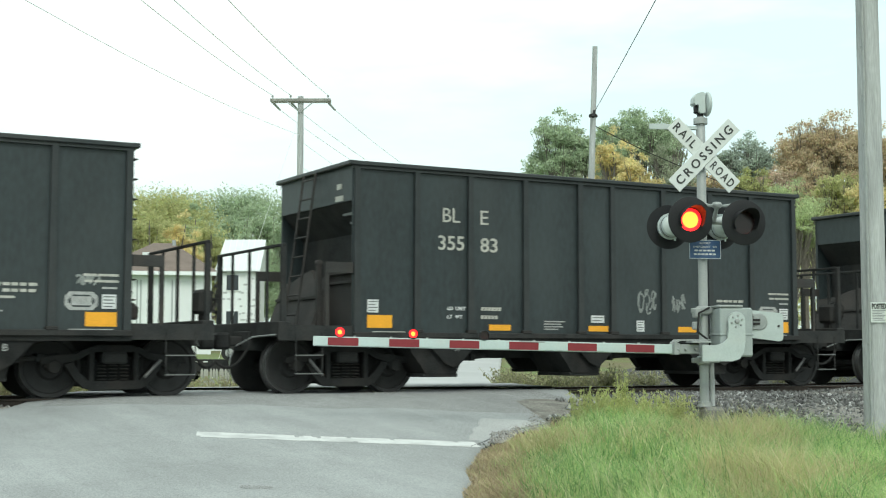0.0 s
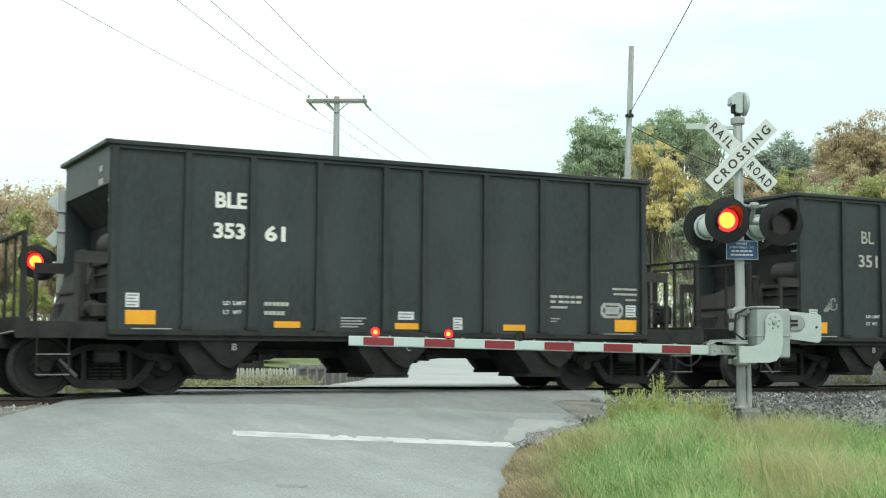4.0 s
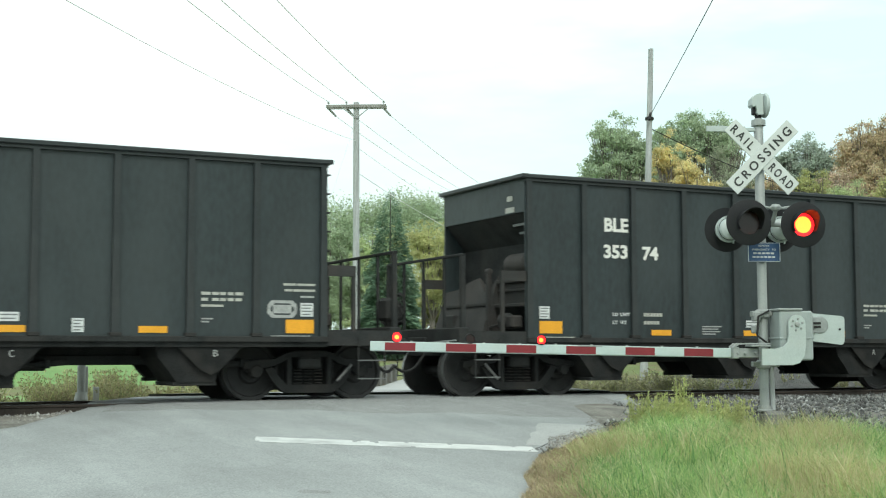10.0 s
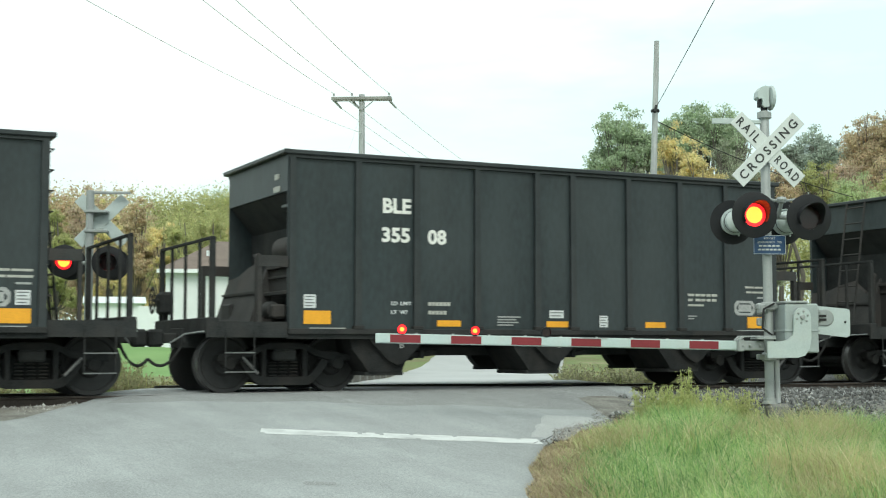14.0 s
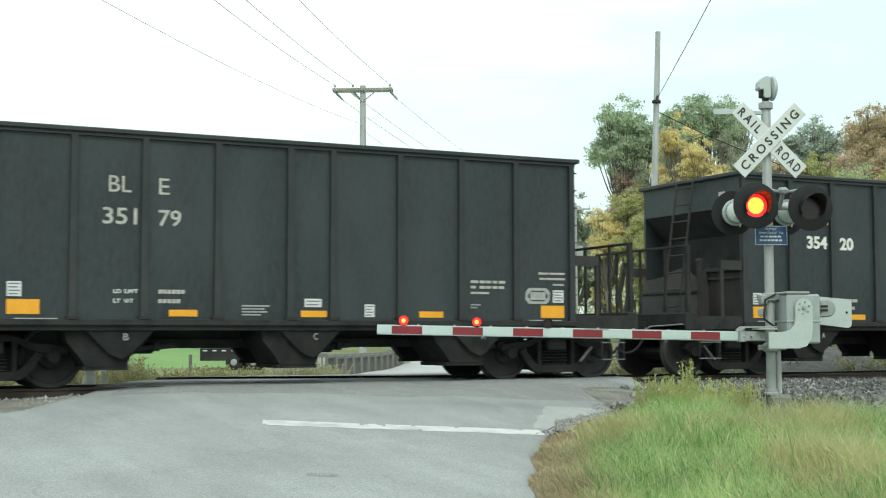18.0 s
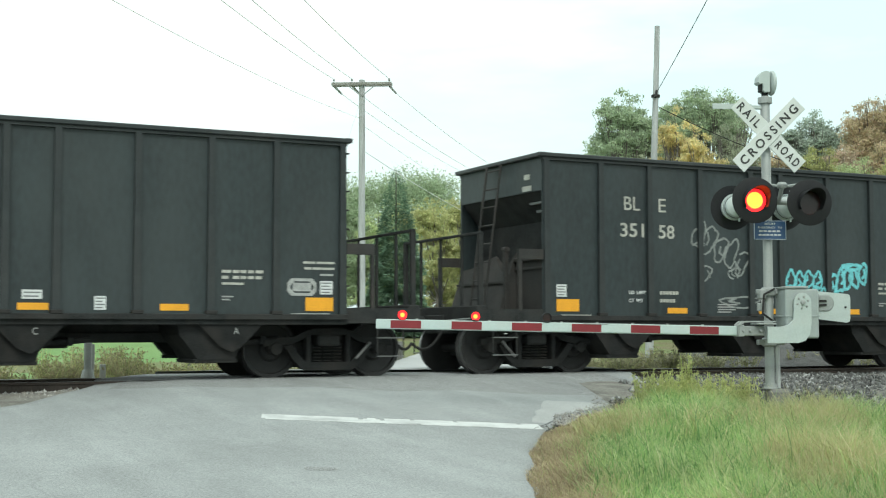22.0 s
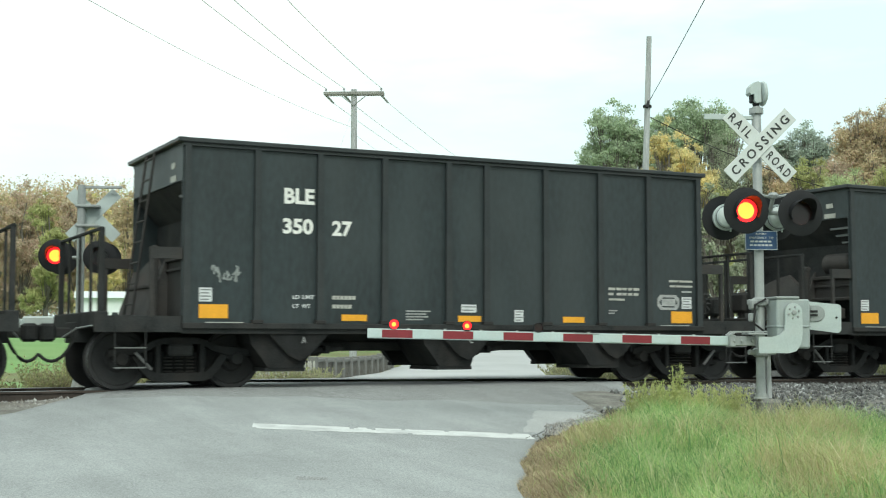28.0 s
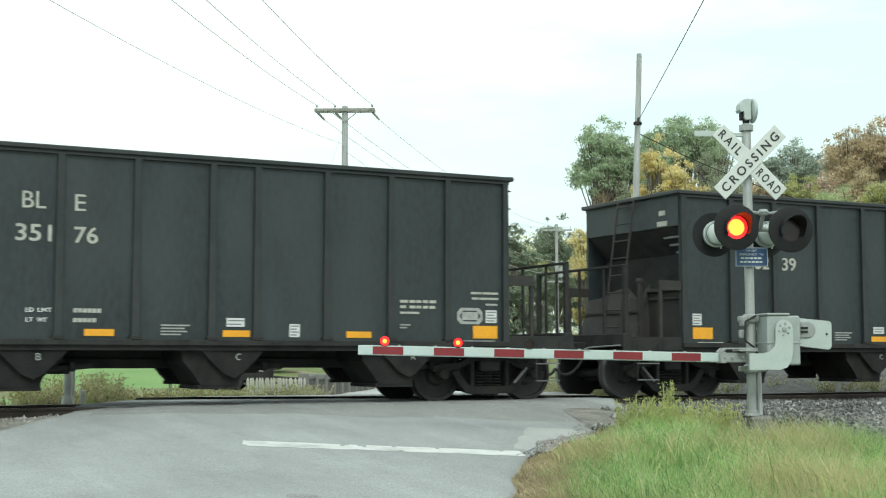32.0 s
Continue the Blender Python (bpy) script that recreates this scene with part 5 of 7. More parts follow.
# gate: mechanism, support plate, counterweight and arm
gate = thing("crossing_gate", "lowered crossing gate with red and white striped arm and lamps", "crossing gate", m=SIG)
part("mechanism", Geo().box(0.11, -0.34, 0.62, 0.56, 0.06, 1.27, c=0.02).box(0.10, -0.35, 0.90, 0.57, 0.07, 0.925, c=0.004), M["alu_dull"], gate, "grey gate mechanism cabinet")
part("mechanism_lid", Geo().box(0.10, -0.35, 1.272, 0.42, 0.07, 1.305, c=0.01), M["galv"], gate)
o = []
for k in range(9):
    t = math.pi * k / 8
    o.append((0.31 + 0.115 * math.cos(t), 1.10 + 0.115 * math.sin(t)))
o += [(0.195, 0.98), (0.18, 0.86), (0.12, 0.80), (0.02, 0.775), (-0.17, 0.775), (-0.17, 0.56), (0.24, 0.56), (0.34, 0.59), (0.40, 0.68), (0.425, 0.82)]
plate = part("support_plate", Geo().prism(o, -0.42, -0.385), M["alu_paint"], gate, "curved grey arm support plate")
g = Geo()
for k in range(6):
    t = math.pi * k / 3 + 0.3
    g.turned([(0.0, -0.436), (0.013, -0.434), (0.016, -0.42)], "y", (0.31 + 0.075 * math.cos(t), 0, 1.09 + 0.075 * math.sin(t)), 8)
g.turned([(0.0, -0.45), (0.03, -0.445), (0.034, -0.42)], "y", (0.31, 0, 1.09), 12)
tagged(part("bolts", g, M["galv"], plate), kind="stuff")
g = Geo().prism([(0.50, 0.885), (0.99, 0.825), (1.02, 0.84), (1.035, 0.87), (1.04, 1.16), (1.03, 1.19), (1.0, 1.205), (0.50, 1.25)], -0.225, -0.195)
cw = part("counterweight_plate", g, M["alu_paint"], gate, "flat grey counterweight arm")
g = Geo().box(0.565, -0.255, 0.96, 0.60, -0.226, 1.21, c=0.008).box(0.60, -0.245, 1.15, 0.70, -0.226, 1.19, c=0.006).box(0.60, -0.245, 0.98, 0.70, -0.226, 1.02, c=0.006)
g.turned([(0.0, -0.250), (0.10, -0.245), (0.115, -0.226)], "y", (0.70, 0, 1.085), 18)
part("counterweight_bracket", g, M["galv"], cw)
# black bars laid on the bracket for the shade inside its slots
part("bracket_slot", Geo().box(0.60, -0.258, 1.045, 0.70, -0.251, 1.075).box(0.60, -0.258, 1.095, 0.70, -0.251, 1.125), M["rubber"], cw)
part("counterweight_bolt", Geo().turned([(0.0, -0.240), (0.014, -0.238), (0.016, -0.226)], "y", (0.97, 0, 1.03), 8), M["rubber"], cw)
g = Geo().box(-0.49, -0.29, 0.655, -0.16, -0.13, 0.785, c=0.012).box(-0.52, -0.31, 0.645, -0.44, -0.11, 0.80, c=0.01)
g.prism([(-0.50, 0.79), (-0.44, 0.83), (-0.02, 0.835), (-0.02, 0.85), (-0.46, 0.85), (-0.52, 0.80)], -0.32, -0.27)
g.prism([(-0.50, 0.79), (-0.44, 0.83), (-0.02, 0.835), (-0.02, 0.85), (-0.46, 0.85), (-0.52, 0.80)], -0.16, -0.11)
g.box(-0.30, -0.40, 0.80, -0.04, -0.12, 0.825, c=0.006)
for x in (-0.46, -0.36, -0.22):
    g.turned([(0.0, -0.325), (0.016, -0.322), (0.02, -0.305)], "y", (x, 0, 0.72), 8)
part("arm_bracket", g, M["galv"], gate)
g = Geo().path([(0.05, -0.1, 1.28), (-0.12, -0.16, 1.2), (-0.14, -0.16, 0.95), (0.06, -0.1, 0.82)], 0.014)
part("cable", g, M["rubber"], gate)
g = Geo().box(-0.15, -0.10, 1.14, -0.06, 0.04, 1.27, c=0.015).box(-0.17, -0.08, 0.98, -0.08, 0.0, 1.09, c=0.015)
part("cable_clamps", g, M["galv"], gate)
arm = new("gate_arm")
arm.parent = gate
arm.matrix_basis = pose(-0.45, -0.20, 0.718, 0, 1.25, 0)
tagged(arm, "red and white striped gate arm")
# measured in from the tip: a short white end, then red and white in turn
marks = [0.0, 0.185]
while marks[-1] < 4.4:
    marks.append(marks[-1] + 0.392)
marks.append(4.76)
part("arm_beam", Geo().box(-4.81, -0.020, -0.063, -0.02, 0.024, 0.063, c=0.006), M["arm_white"], arm, "white gate arm beam")
for k, (a, b) in enumerate(zip(marks, marks[1:])):
    red = k % 2 == 1
    part("stripe", Geo().box(a - 4.81, -0.026, -0.050, b - 4.81, -0.021, 0.050), M["arm_red"] if red else M["arm_white"], arm, "red reflective stripe" if red else "white reflective stripe")
g = Geo()
for k in range(9):
    g.box(-4.3 + 0.47 * k, -0.012, 0.060, -4.27 + 0.47 * k, 0.012, 0.078)
tagged(part("cable_clips", g, M["galv"], arm), kind="stuff")
part("conduit", Geo().rod((-0.1, 0.005, 0.064), (-4.72, 0.005, 0.062), 0.008, n=6), M["rubber"], arm)
part("splice_plate", Geo().box(-2.12, -0.032, 0.046, -1.80, 0.032, 0.064, c=0.004), M["galv"], arm)
for x, phase in ((-4.475, None), (-3.53, 0), (-2.60, 1)):
    lamp = new("gate_lamp")
    lamp.parent = arm
    lamp.matrix_basis = pose(x, 0, 0.120)
    g = Geo().box(-0.025, -0.025, -0.065, 0.025, 0.025, -0.045, c=0.004).turned([(0.058, -0.03), (0.066, -0.03), (0.068, 0.03), (0.058, 0.03)], "y", n=18)
    g.turned([(0.0, 0.034), (0.066, 0.03)], "y", n=18)
    part("lamp_body", g, M["black_disc"], lamp, smooth=True)
    if phase is None:
        part("lens", SMALL_LENS, None, lamp, at=(0, -0.026, 0))
    else:
        lens = part("lens", SMALL_LENS, None, lamp)
        FLASHERS.append((lens, pose(0, 0, 0), phase))

# the signal across the track, seen from behind, with its raised-back lamps and gate box
FAR = pose(5.16, 25.08, 0, 0, 0, -20.5)
far_signal = thing("crossing_signal", "railroad crossing signal across the track, back of its crossbuck showing", "crossing signal", "crossing signals", FAR)
part("mast", Geo().turned([(0.0, -0.2), (0.075, -0.2), (0.075, 3.66), (0.0, 3.68)], "z", n=18), M["galv"], far_signal, smooth=True)
crossbuck(far_signal, 0.12, 3.11, 1, False, 0.20)
for z in (2.87, 3.24):
    part("sign_clamp", Geo().box(-0.1, -0.1, z, 0.34, 0.12, z + 0.05, c=0.01), M["galv"], far_signal)
part("top_bracket", Geo().box(-0.02, -0.03, 3.60, 0.74, 0.03, 3.65, c=0.008), M["galv"], far_signal)
g = Geo().rod((-0.42, 0, 2.3), (0.42, 0, 2.3), 0.032, n=12).rod((-0.38, -0.18, 2.3), (-0.38, 0.16, 2.3), 0.03).rod((0.38, -0.18, 2.3), (0.38, 0.16, 2.3), 0.03)
part("lamp_crossarm", g, M["galv"], far_signal)
flasher(far_signal, -0.40, -0.36, 2.31, 0, 0)
flasher(far_signal, 0.40, -0.36, 2.29, 0, 1)
flasher(far_signal, -0.40, 0.36, 2.30, 180, 1)
flasher(far_signal, 0.40, 0.36, 2.30, 180, 0)
g = Geo().box(-0.98, -0.30, 0.92, -0.20, 0.06, 1.20, c=0.03).box(-1.15, -0.16, 0.98, -0.90, -0.10, 1.15, c=0.02)
part("gate_mechanism", g, M["alu_paint"], far_signal, "pale grey gate mechanism box")
part("base_flange", Geo().turned([(0.0, -0.2), (0.15, -0.2), (0.10, 0.05), (0.0, 0.05)], "z", n=16), M["galv"], far_signal)
g = Geo()
for x in (-0.10, 0.12):
    g.box(x - 0.05, -0.06, -0.45, x + 0.05, 0.06, 0.12 + 0.4 * (x < 0), c=0.01)
tagged(new("relay_posts", g.mesh("relay_posts", M["galv"])), "short grey metal relay posts beside the far rail", "relay post").location = (5.6, 26.4, 0)

# ---- poles and wires ----


def pole_mesh(h, r0, r1, lean=(0, 0), deep=0.6):
    g = Geo()
    n = 16
    prof = [(r0, -deep)] + [(r0 + (r1 - r0) * k / 10, h * k / 10) for k in range(11)]
    g.turned(prof + [(0.0, h + 0.03)], "z", n=n)
    g.v = [(x + lean[0] * z / h + 0.012 * noise.noise((x * 9, y * 9, z)), y + lean[1] * z / h, z) for x, y, z in g.v]
    return g


def insulator(x, y, z, h=0.14):
    return Geo().turned([(0.012, 0), (0.012, 0.05), (0.05, 0.055), (0.055, 0.075), (0.03, 0.085), (0.03, 0.10), (0.045, 0.105), (0.04, h), (0.0, h + 0.01)], "z", (x, y, z), 10)


line_pole = thing("utility_pole", "grey wooden utility pole with a crossarm and insulators", "utility pole", "utility poles", pose(20.5, 48.12, -0.45, 0, 0, -29.5))
part("pole", pole_mesh(11.25, 0.155, 0.115), M["wood_pole"], line_pole, smooth=True)
part("crossarm", Geo().box(-1.20, -0.20, 11.02, 1.20, -0.11, 11.14, c=0.01).box(-1.20, 0.11, 11.02, 1.20, 0.20, 11.14, c=0.01), M["arm_wood"], line_pole)
g = Geo().rod((-0.55, -0.18, 11.02), (-0.02, -0.14, 10.60), 0.02).rod((0.55, -0.18, 11.02), (0.02, -0.14, 10.60), 0.02)
part("arm_brace", g, M["galv"], line_pole)
for x in (-1.10, -0.38, 1.10):
    part("insulator", insulator(x, -0.155, 11.14), M["porcelain"], line_pole)
    part("insulator", Geo().rod((x, 0.16, 11.02), (x + 0.22, 0.50, 10.80), 0.05, 0.04), M["porcelain"], line_pole)

tall_pole = thing("utility_pole", "tall leaning weathered wooden utility pole without crossarms", "utility pole", "utility poles", pose(29.70, 41.82, -0.42))
part("pole", pole_mesh(13.0, 0.16, 0.10, (0.42, -0.24)), M["wood_pole"], tall_pole, smooth=True)
g = Geo().turned([(0.15, 10.2), (0.17, 10.22), (0.17, 10.30), (0.15, 10.32)], "z", (0.33, -0.19, 0), 12).rod((0.3, -0.3, 10.45), (0.1, -0.5, 10.15), 0.05)
part("cable_clamp", g, M["rubber"], tall_pole)

big_pole = thing("utility_pole", "thick grey weathered wooden utility pole in the roadside grass", "utility pole", "utility poles", pose(12.75, 11.77, -0.36))
part("pole", pole_mesh(10.6, 0.155, 0.122, deep=0.3), M["wood_pole"], big_pole, smooth=True)
part("ground_conduit", Geo().rod((-0.157, -0.06, -0.05), (-0.135, -0.05, 9.8), 0.018, n=8), M["galv"], big_pole, "thin grey conduit up the pole")
g = Geo()
for k in range(14):
    z = 0.5 + 0.62 * k
    g.box(-0.165, -0.065, z, -0.125, -0.03, z + 0.03)
tagged(part("conduit_straps", g, M["galv"], big_pole), kind="stuff")
g = Geo().box(-0.10, -0.004, -0.125, 0.10, 0.0, 0.125)
posted = part("posted_notice", g, M["sign_white"], big_pole, "white paper notice stapled to the pole")
posted.matrix_basis = pose(-0.075, -0.142, 1.53, 0, 0, -35)
part("word", fit_words("POSTED", 0.17, 0.07, M["sign_black"], 0.004), None, posted, at=(0, -0.006, 0.075))
g = Geo()
for k in range(7):
    g.box(-0.08, -0.006, 0.02 - 0.02 * k, 0.08 - 0.02 * (k % 3), -0.0045, 0.028 - 0.02 * k)
tagged(part("print_lines", g, M["label_line"], posted), kind="stuff")

far_pole = thing("utility_pole", "distant wooden utility pole with two crossarms before trees", "utility pole", "utility poles", pose(55.6, 88.06, -0.5, 0, 0, -29.3))
part("pole", pole_mesh(11.9, 0.16, 0.12), M["wood_pole"], far_pole, smooth=True)
for z, w in ((11.35, 1.2), (7.3, 0.9)):
    part("crossarm", Geo().box(-w, -0.17, z, w, -0.05, z + 0.13, c=0.01), M["wood_pole"], far_pole)
    for x in (-w + 0.1, w - 0.1, 0.35):
        part("insulator", insulator(x, -0.11, z + 0.13, 0.22), M["porcelain"], far_pole)
part("transformer", Geo().turned([(0.0, 7.7), (0.22, 7.7), (0.22, 8.5), (0.0, 8.55)], "z", (0.35, -0.1, 0), 14), M["porcelain"], far_pole)


def wire(p, q, sag, r=0.012, key="wire", label="thin grey overhead wire sagging between poles"):
    p, q = Vector(p), Vector(q)
    n = 16
    pts = [p.lerp(q, k / n) - Vector((0, 0, sag * 4 * (k / n) * (1 - k / n))) for k in range(n + 1)]
    tagged(new("overhead_wire", tube(pts, r).mesh("overhead_wire", M[key])), label, "wire", "overhead wires")


LP = line_pole.matrix_basis
FP = far_pole.matrix_basis
for x, ex, ez in ((-1.10, -4.9, 8.6), (-0.38, -3.9, 8.7), (1.10, -2.6, 8.8)):
    wire(LP @ Vector((x, -0.155, 11.27)), (ex, 8.5, ez), 0.55)
    wire(LP @ Vector((x + 0.22, 0.50, 10.80)), FP @ Vector((x, -0.11, 11.6)), 1.1)
wire(LP @ Vector((0, 0, 9.7)), (-6.5, 9.5, 7.4), 0.6, 0.009)
wire(LP @ Vector((0.1, 0.1, 9.4)), FP @ Vector((0.2, 0, 8.9)), 0.9, 0.009)
wire(LP @ Vector((0.1, 0.1, 8.4)), FP @ Vector((0.2, 0, 7.9)), 0.9, 0.014)
wire(LP @ Vector((0, 0, 10.6)), LP @ Vector((-3.2, -1.2, 0)), 0.0, 0.008)
wire((30.05, 41.62, 9.95), (12.62, 11.76, 9.99), 0.10, 0.013, "rubber")
wire((30.0, 41.65, 9.5), (37.5, 39.0, 6.6), 0.25, 0.018, "rubber")

# ---- plants ----


def leaf_cloud(clumps, count, size, rnd, flat=0.6, shell=False):
    """Leaf pieces, each a bent four-cornered blade, spread over clumps (centre, radius). shell: they lie on the clumps' outsides and face outwards."""
    n = count
    big = np.array([c[3] for c in clumps]) ** 2
    pick = rnd.choice(len(clumps), n, p=big / big.sum())
    cc = np.array(clumps)[pick]
    d = rnd.normal(size=(n, 3))
    d /= np.linalg.norm(d, axis=1)[:, None]
    rad = cc[:, 3] * np.minimum(np.abs(rnd.normal(0, 0.80, n)), 1.5)
    pos = cc[:, :3] + d * rad[:, None] * np.array([1.15, 1.15, 0.85])
    a = rnd.normal(size=(n, 3)) + d * 0.3
    away = rnd.normal(size=(n, 3))
    if shell:
        rad = cc[:, 3] * (0.15 + 1.15 * rnd.random(n) ** 0.8)
        pos = cc[:, :3] + d * rad[:, None] * np.array([1.2, 1.2, 0.8])
        away = 0.7 * d + np.array([0, 0, 0.4]) + 0.7 * away
        a = np.cross(away, rnd.normal(size=(n, 3)))
    a /= np.linalg.norm(a, axis=1)[:, None]
    b = np.cross(a, away)
    b /= np.linalg.norm(b, axis=1)[:, None]
    s = size * (0.6 + 0.8 * rnd.random(n))[:, None]
    c = np.cross(a, b) * s * 0.18
    v = np.stack([pos - a * s, pos - b * s * flat + c, pos + a * s, pos + b * s * flat + c], 1).reshape(-1, 3)
    f = np.arange(n * 4).reshape(n, 4)
    return v, f


def fast_mesh(name, v, f, material):
    me = bpy.data.meshes.new(name)
    k = f.shape[1]
    me.vertices.add(len(v))
    me.vertices.foreach_set("co", np.asarray(v, dtype=np.float32).ravel())
    me.loops.add(f.size)
    me.loops.foreach_set("vertex_index", f.astype(np.int32).ravel())
    me.polygons.add(len(f))
    me.polygons.foreach_set("loop_start", np.arange(0, f.size, k, dtype=np.int32))
    me.materials.append(material)
    me.update()
    me.validate()
    return me


def tree(x, y, top, wide, key, label, seed, low=0.28, leaves=2600, size=0.24, lean=0.0):
    """A broad-leaved tree: tapered trunk, forking limbs, rounded crown of leafy sprays. top: height over the datum; wide: crown's half width; low: where the crown begins."""
    rnd, rn = np.random.RandomState(seed), random.Random(seed)
    z0 = ground_z(x, y)
    h = top - z0
    t = thing("tree", label, "tree", "trees behind the track", pose(x, y, z0 - 0.1))
    g = Geo()
    r0 = 0.014 * h + 0.05
    joints = [Vector((0, 0, 0))]
    for k in range(1, 6):
        joints.append(Vector((rn.uniform(-0.02, 0.02) * h + lean * k / 5, rn.uniform(-0.02, 0.02) * h, h * 0.82 * k / 5)))
    for k in range(5):
        g.rod(joints[k], joints[k + 1], r0 * (1 - 0.17 * k), r0 * (1 - 0.17 * (k + 1)), n=8, caps=False)
    # the crown's rounded masses: one in the middle, others leaning out from it
    half = h * (1 - low) / 2
    lobes = [(Vector((0, 0, h - half * 0.95)), wide * 0.66, half * 0.92)]
    for k in range(7):
        ang, u = k * 2.4 + rn.uniform(-0.5, 0.5), (0.10, 0.75, 0.35, 0.60, 0.02, 0.50, 0.22)[k] + rn.uniform(-0.06, 0.06)
        r = wide * rn.uniform(0.38, 0.54)
        reach = (wide - r) * (1.0 if u < 0.6 else 0.6)
        tall = min(r * 1.05, half * 0.7)
        lobes.append((Vector((math.cos(ang) * reach, math.sin(ang) * reach, h - 2 * half + tall * 0.8 + u * (2 * half - 1.9 * tall))), r, tall))
    clumps = []
    for k in range(280):
        c, r, tall = lobes[k % 8]
        d = Vector((rn.gauss(0, 1), rn.gauss(0, 1), rn.gauss(0.25, 1))).normalized() * rn.uniform(0.12, 1.0) ** 0.5
        p = c + Vector((d.x * r, d.y * r, d.z * tall))
        cr = wide * rn.uniform(0.06, 0.18)
        p.z = min(p.z, h - cr * 0.4)
        clumps.append((p.x, p.y, p.z, cr))
        if k % 5 == 0:
            s = joints[min(4, max(1, int(p.z / h * 5.2) - 1))]
            mid = s.lerp(p, 0.5) + Vector((0, 0, -0.03 * h))
            g.rod(s, mid, r0 * 0.30, r0 * 0.17, n=5, caps=False).rod(mid, p, r0 * 0.17, r0 * 0.05, n=4, caps=False)
            for _ in range(3 if size < 0.2 else 0):
                e = p + Vector((rn.uniform(-1, 1), rn.uniform(-1, 1), rn.uniform(-0.2, 1.1))) * cr * 1.3
                g.rod(mid.lerp(p, 0.6), e, r0 * 0.07, r0 * 0.03, n=4, caps=False)
    part("trunk", g, M["bark"], t, "grey-brown trunk and limbs", smooth=True)
    v, f = leaf_cloud(clumps, int(leaves * (2.9 if size < 0.2 else 7.0)), size * (0.5 if size < 0.2 else 0.34), rnd, shell=True)
    part("crown", fast_mesh("crown", v, f, LEAF[key]), None, t)
    return t


def spruce(x, y, top, wide, seed, key="spruce", label="dark green spruce with drooping boughs", leaves=4200):
    rnd, rn = np.random.RandomState(seed), random.Random(seed)
    z0 = ground_z(x, y)
    h = top - z0
    t = thing("spruce", label, "tree", "trees behind the track", pose(x, y, z0 - 0.1))
    part("trunk", Geo().rod((0, 0, 0), (0, 0, h * 0.98), 0.03 * h * 0.5, 0.02, n=8), M["bark"], t, smooth=True)
    u = 1 - np.sqrt(rnd.random(leaves))
    ang, tier = rnd.random(leaves) * 6.283, np.floor(u * 16) / 16
    reach = wide * (1 - u) ** 0.6 * (0.88 + 0.14 * np.sin(ang * 5 + tier * 40) + 0.10 * np.sin(ang * 3 + u * 23)) * (0.35 + 0.65 * rnd.random(leaves) ** 0.4)
    pos = np.stack([np.cos(ang) * reach, np.sin(ang) * reach, h * (0.04 + 0.96 * u) - 0.25 * reach], 1)
    out = np.stack([np.cos(ang), np.sin(ang), -0.45 + 0.5 * rnd.random(leaves)], 1)
    side = np.stack([-np.sin(ang), np.cos(ang), 0.4 * rnd.normal(size=leaves)], 1)
    s = (0.09 + 0.10 * rnd.random(leaves))[:, None] * (0.45 + 0.55 * (1 - u))[:, None]
    v = np.stack([pos - out * s, pos - side * s * 0.35, pos + out * s, pos + side * s * 0.35], 1).reshape(-1, 3)
    part("crown", fast_mesh("crown", v, np.arange(leaves * 4).reshape(-1, 4), LEAF[key]), None, t)


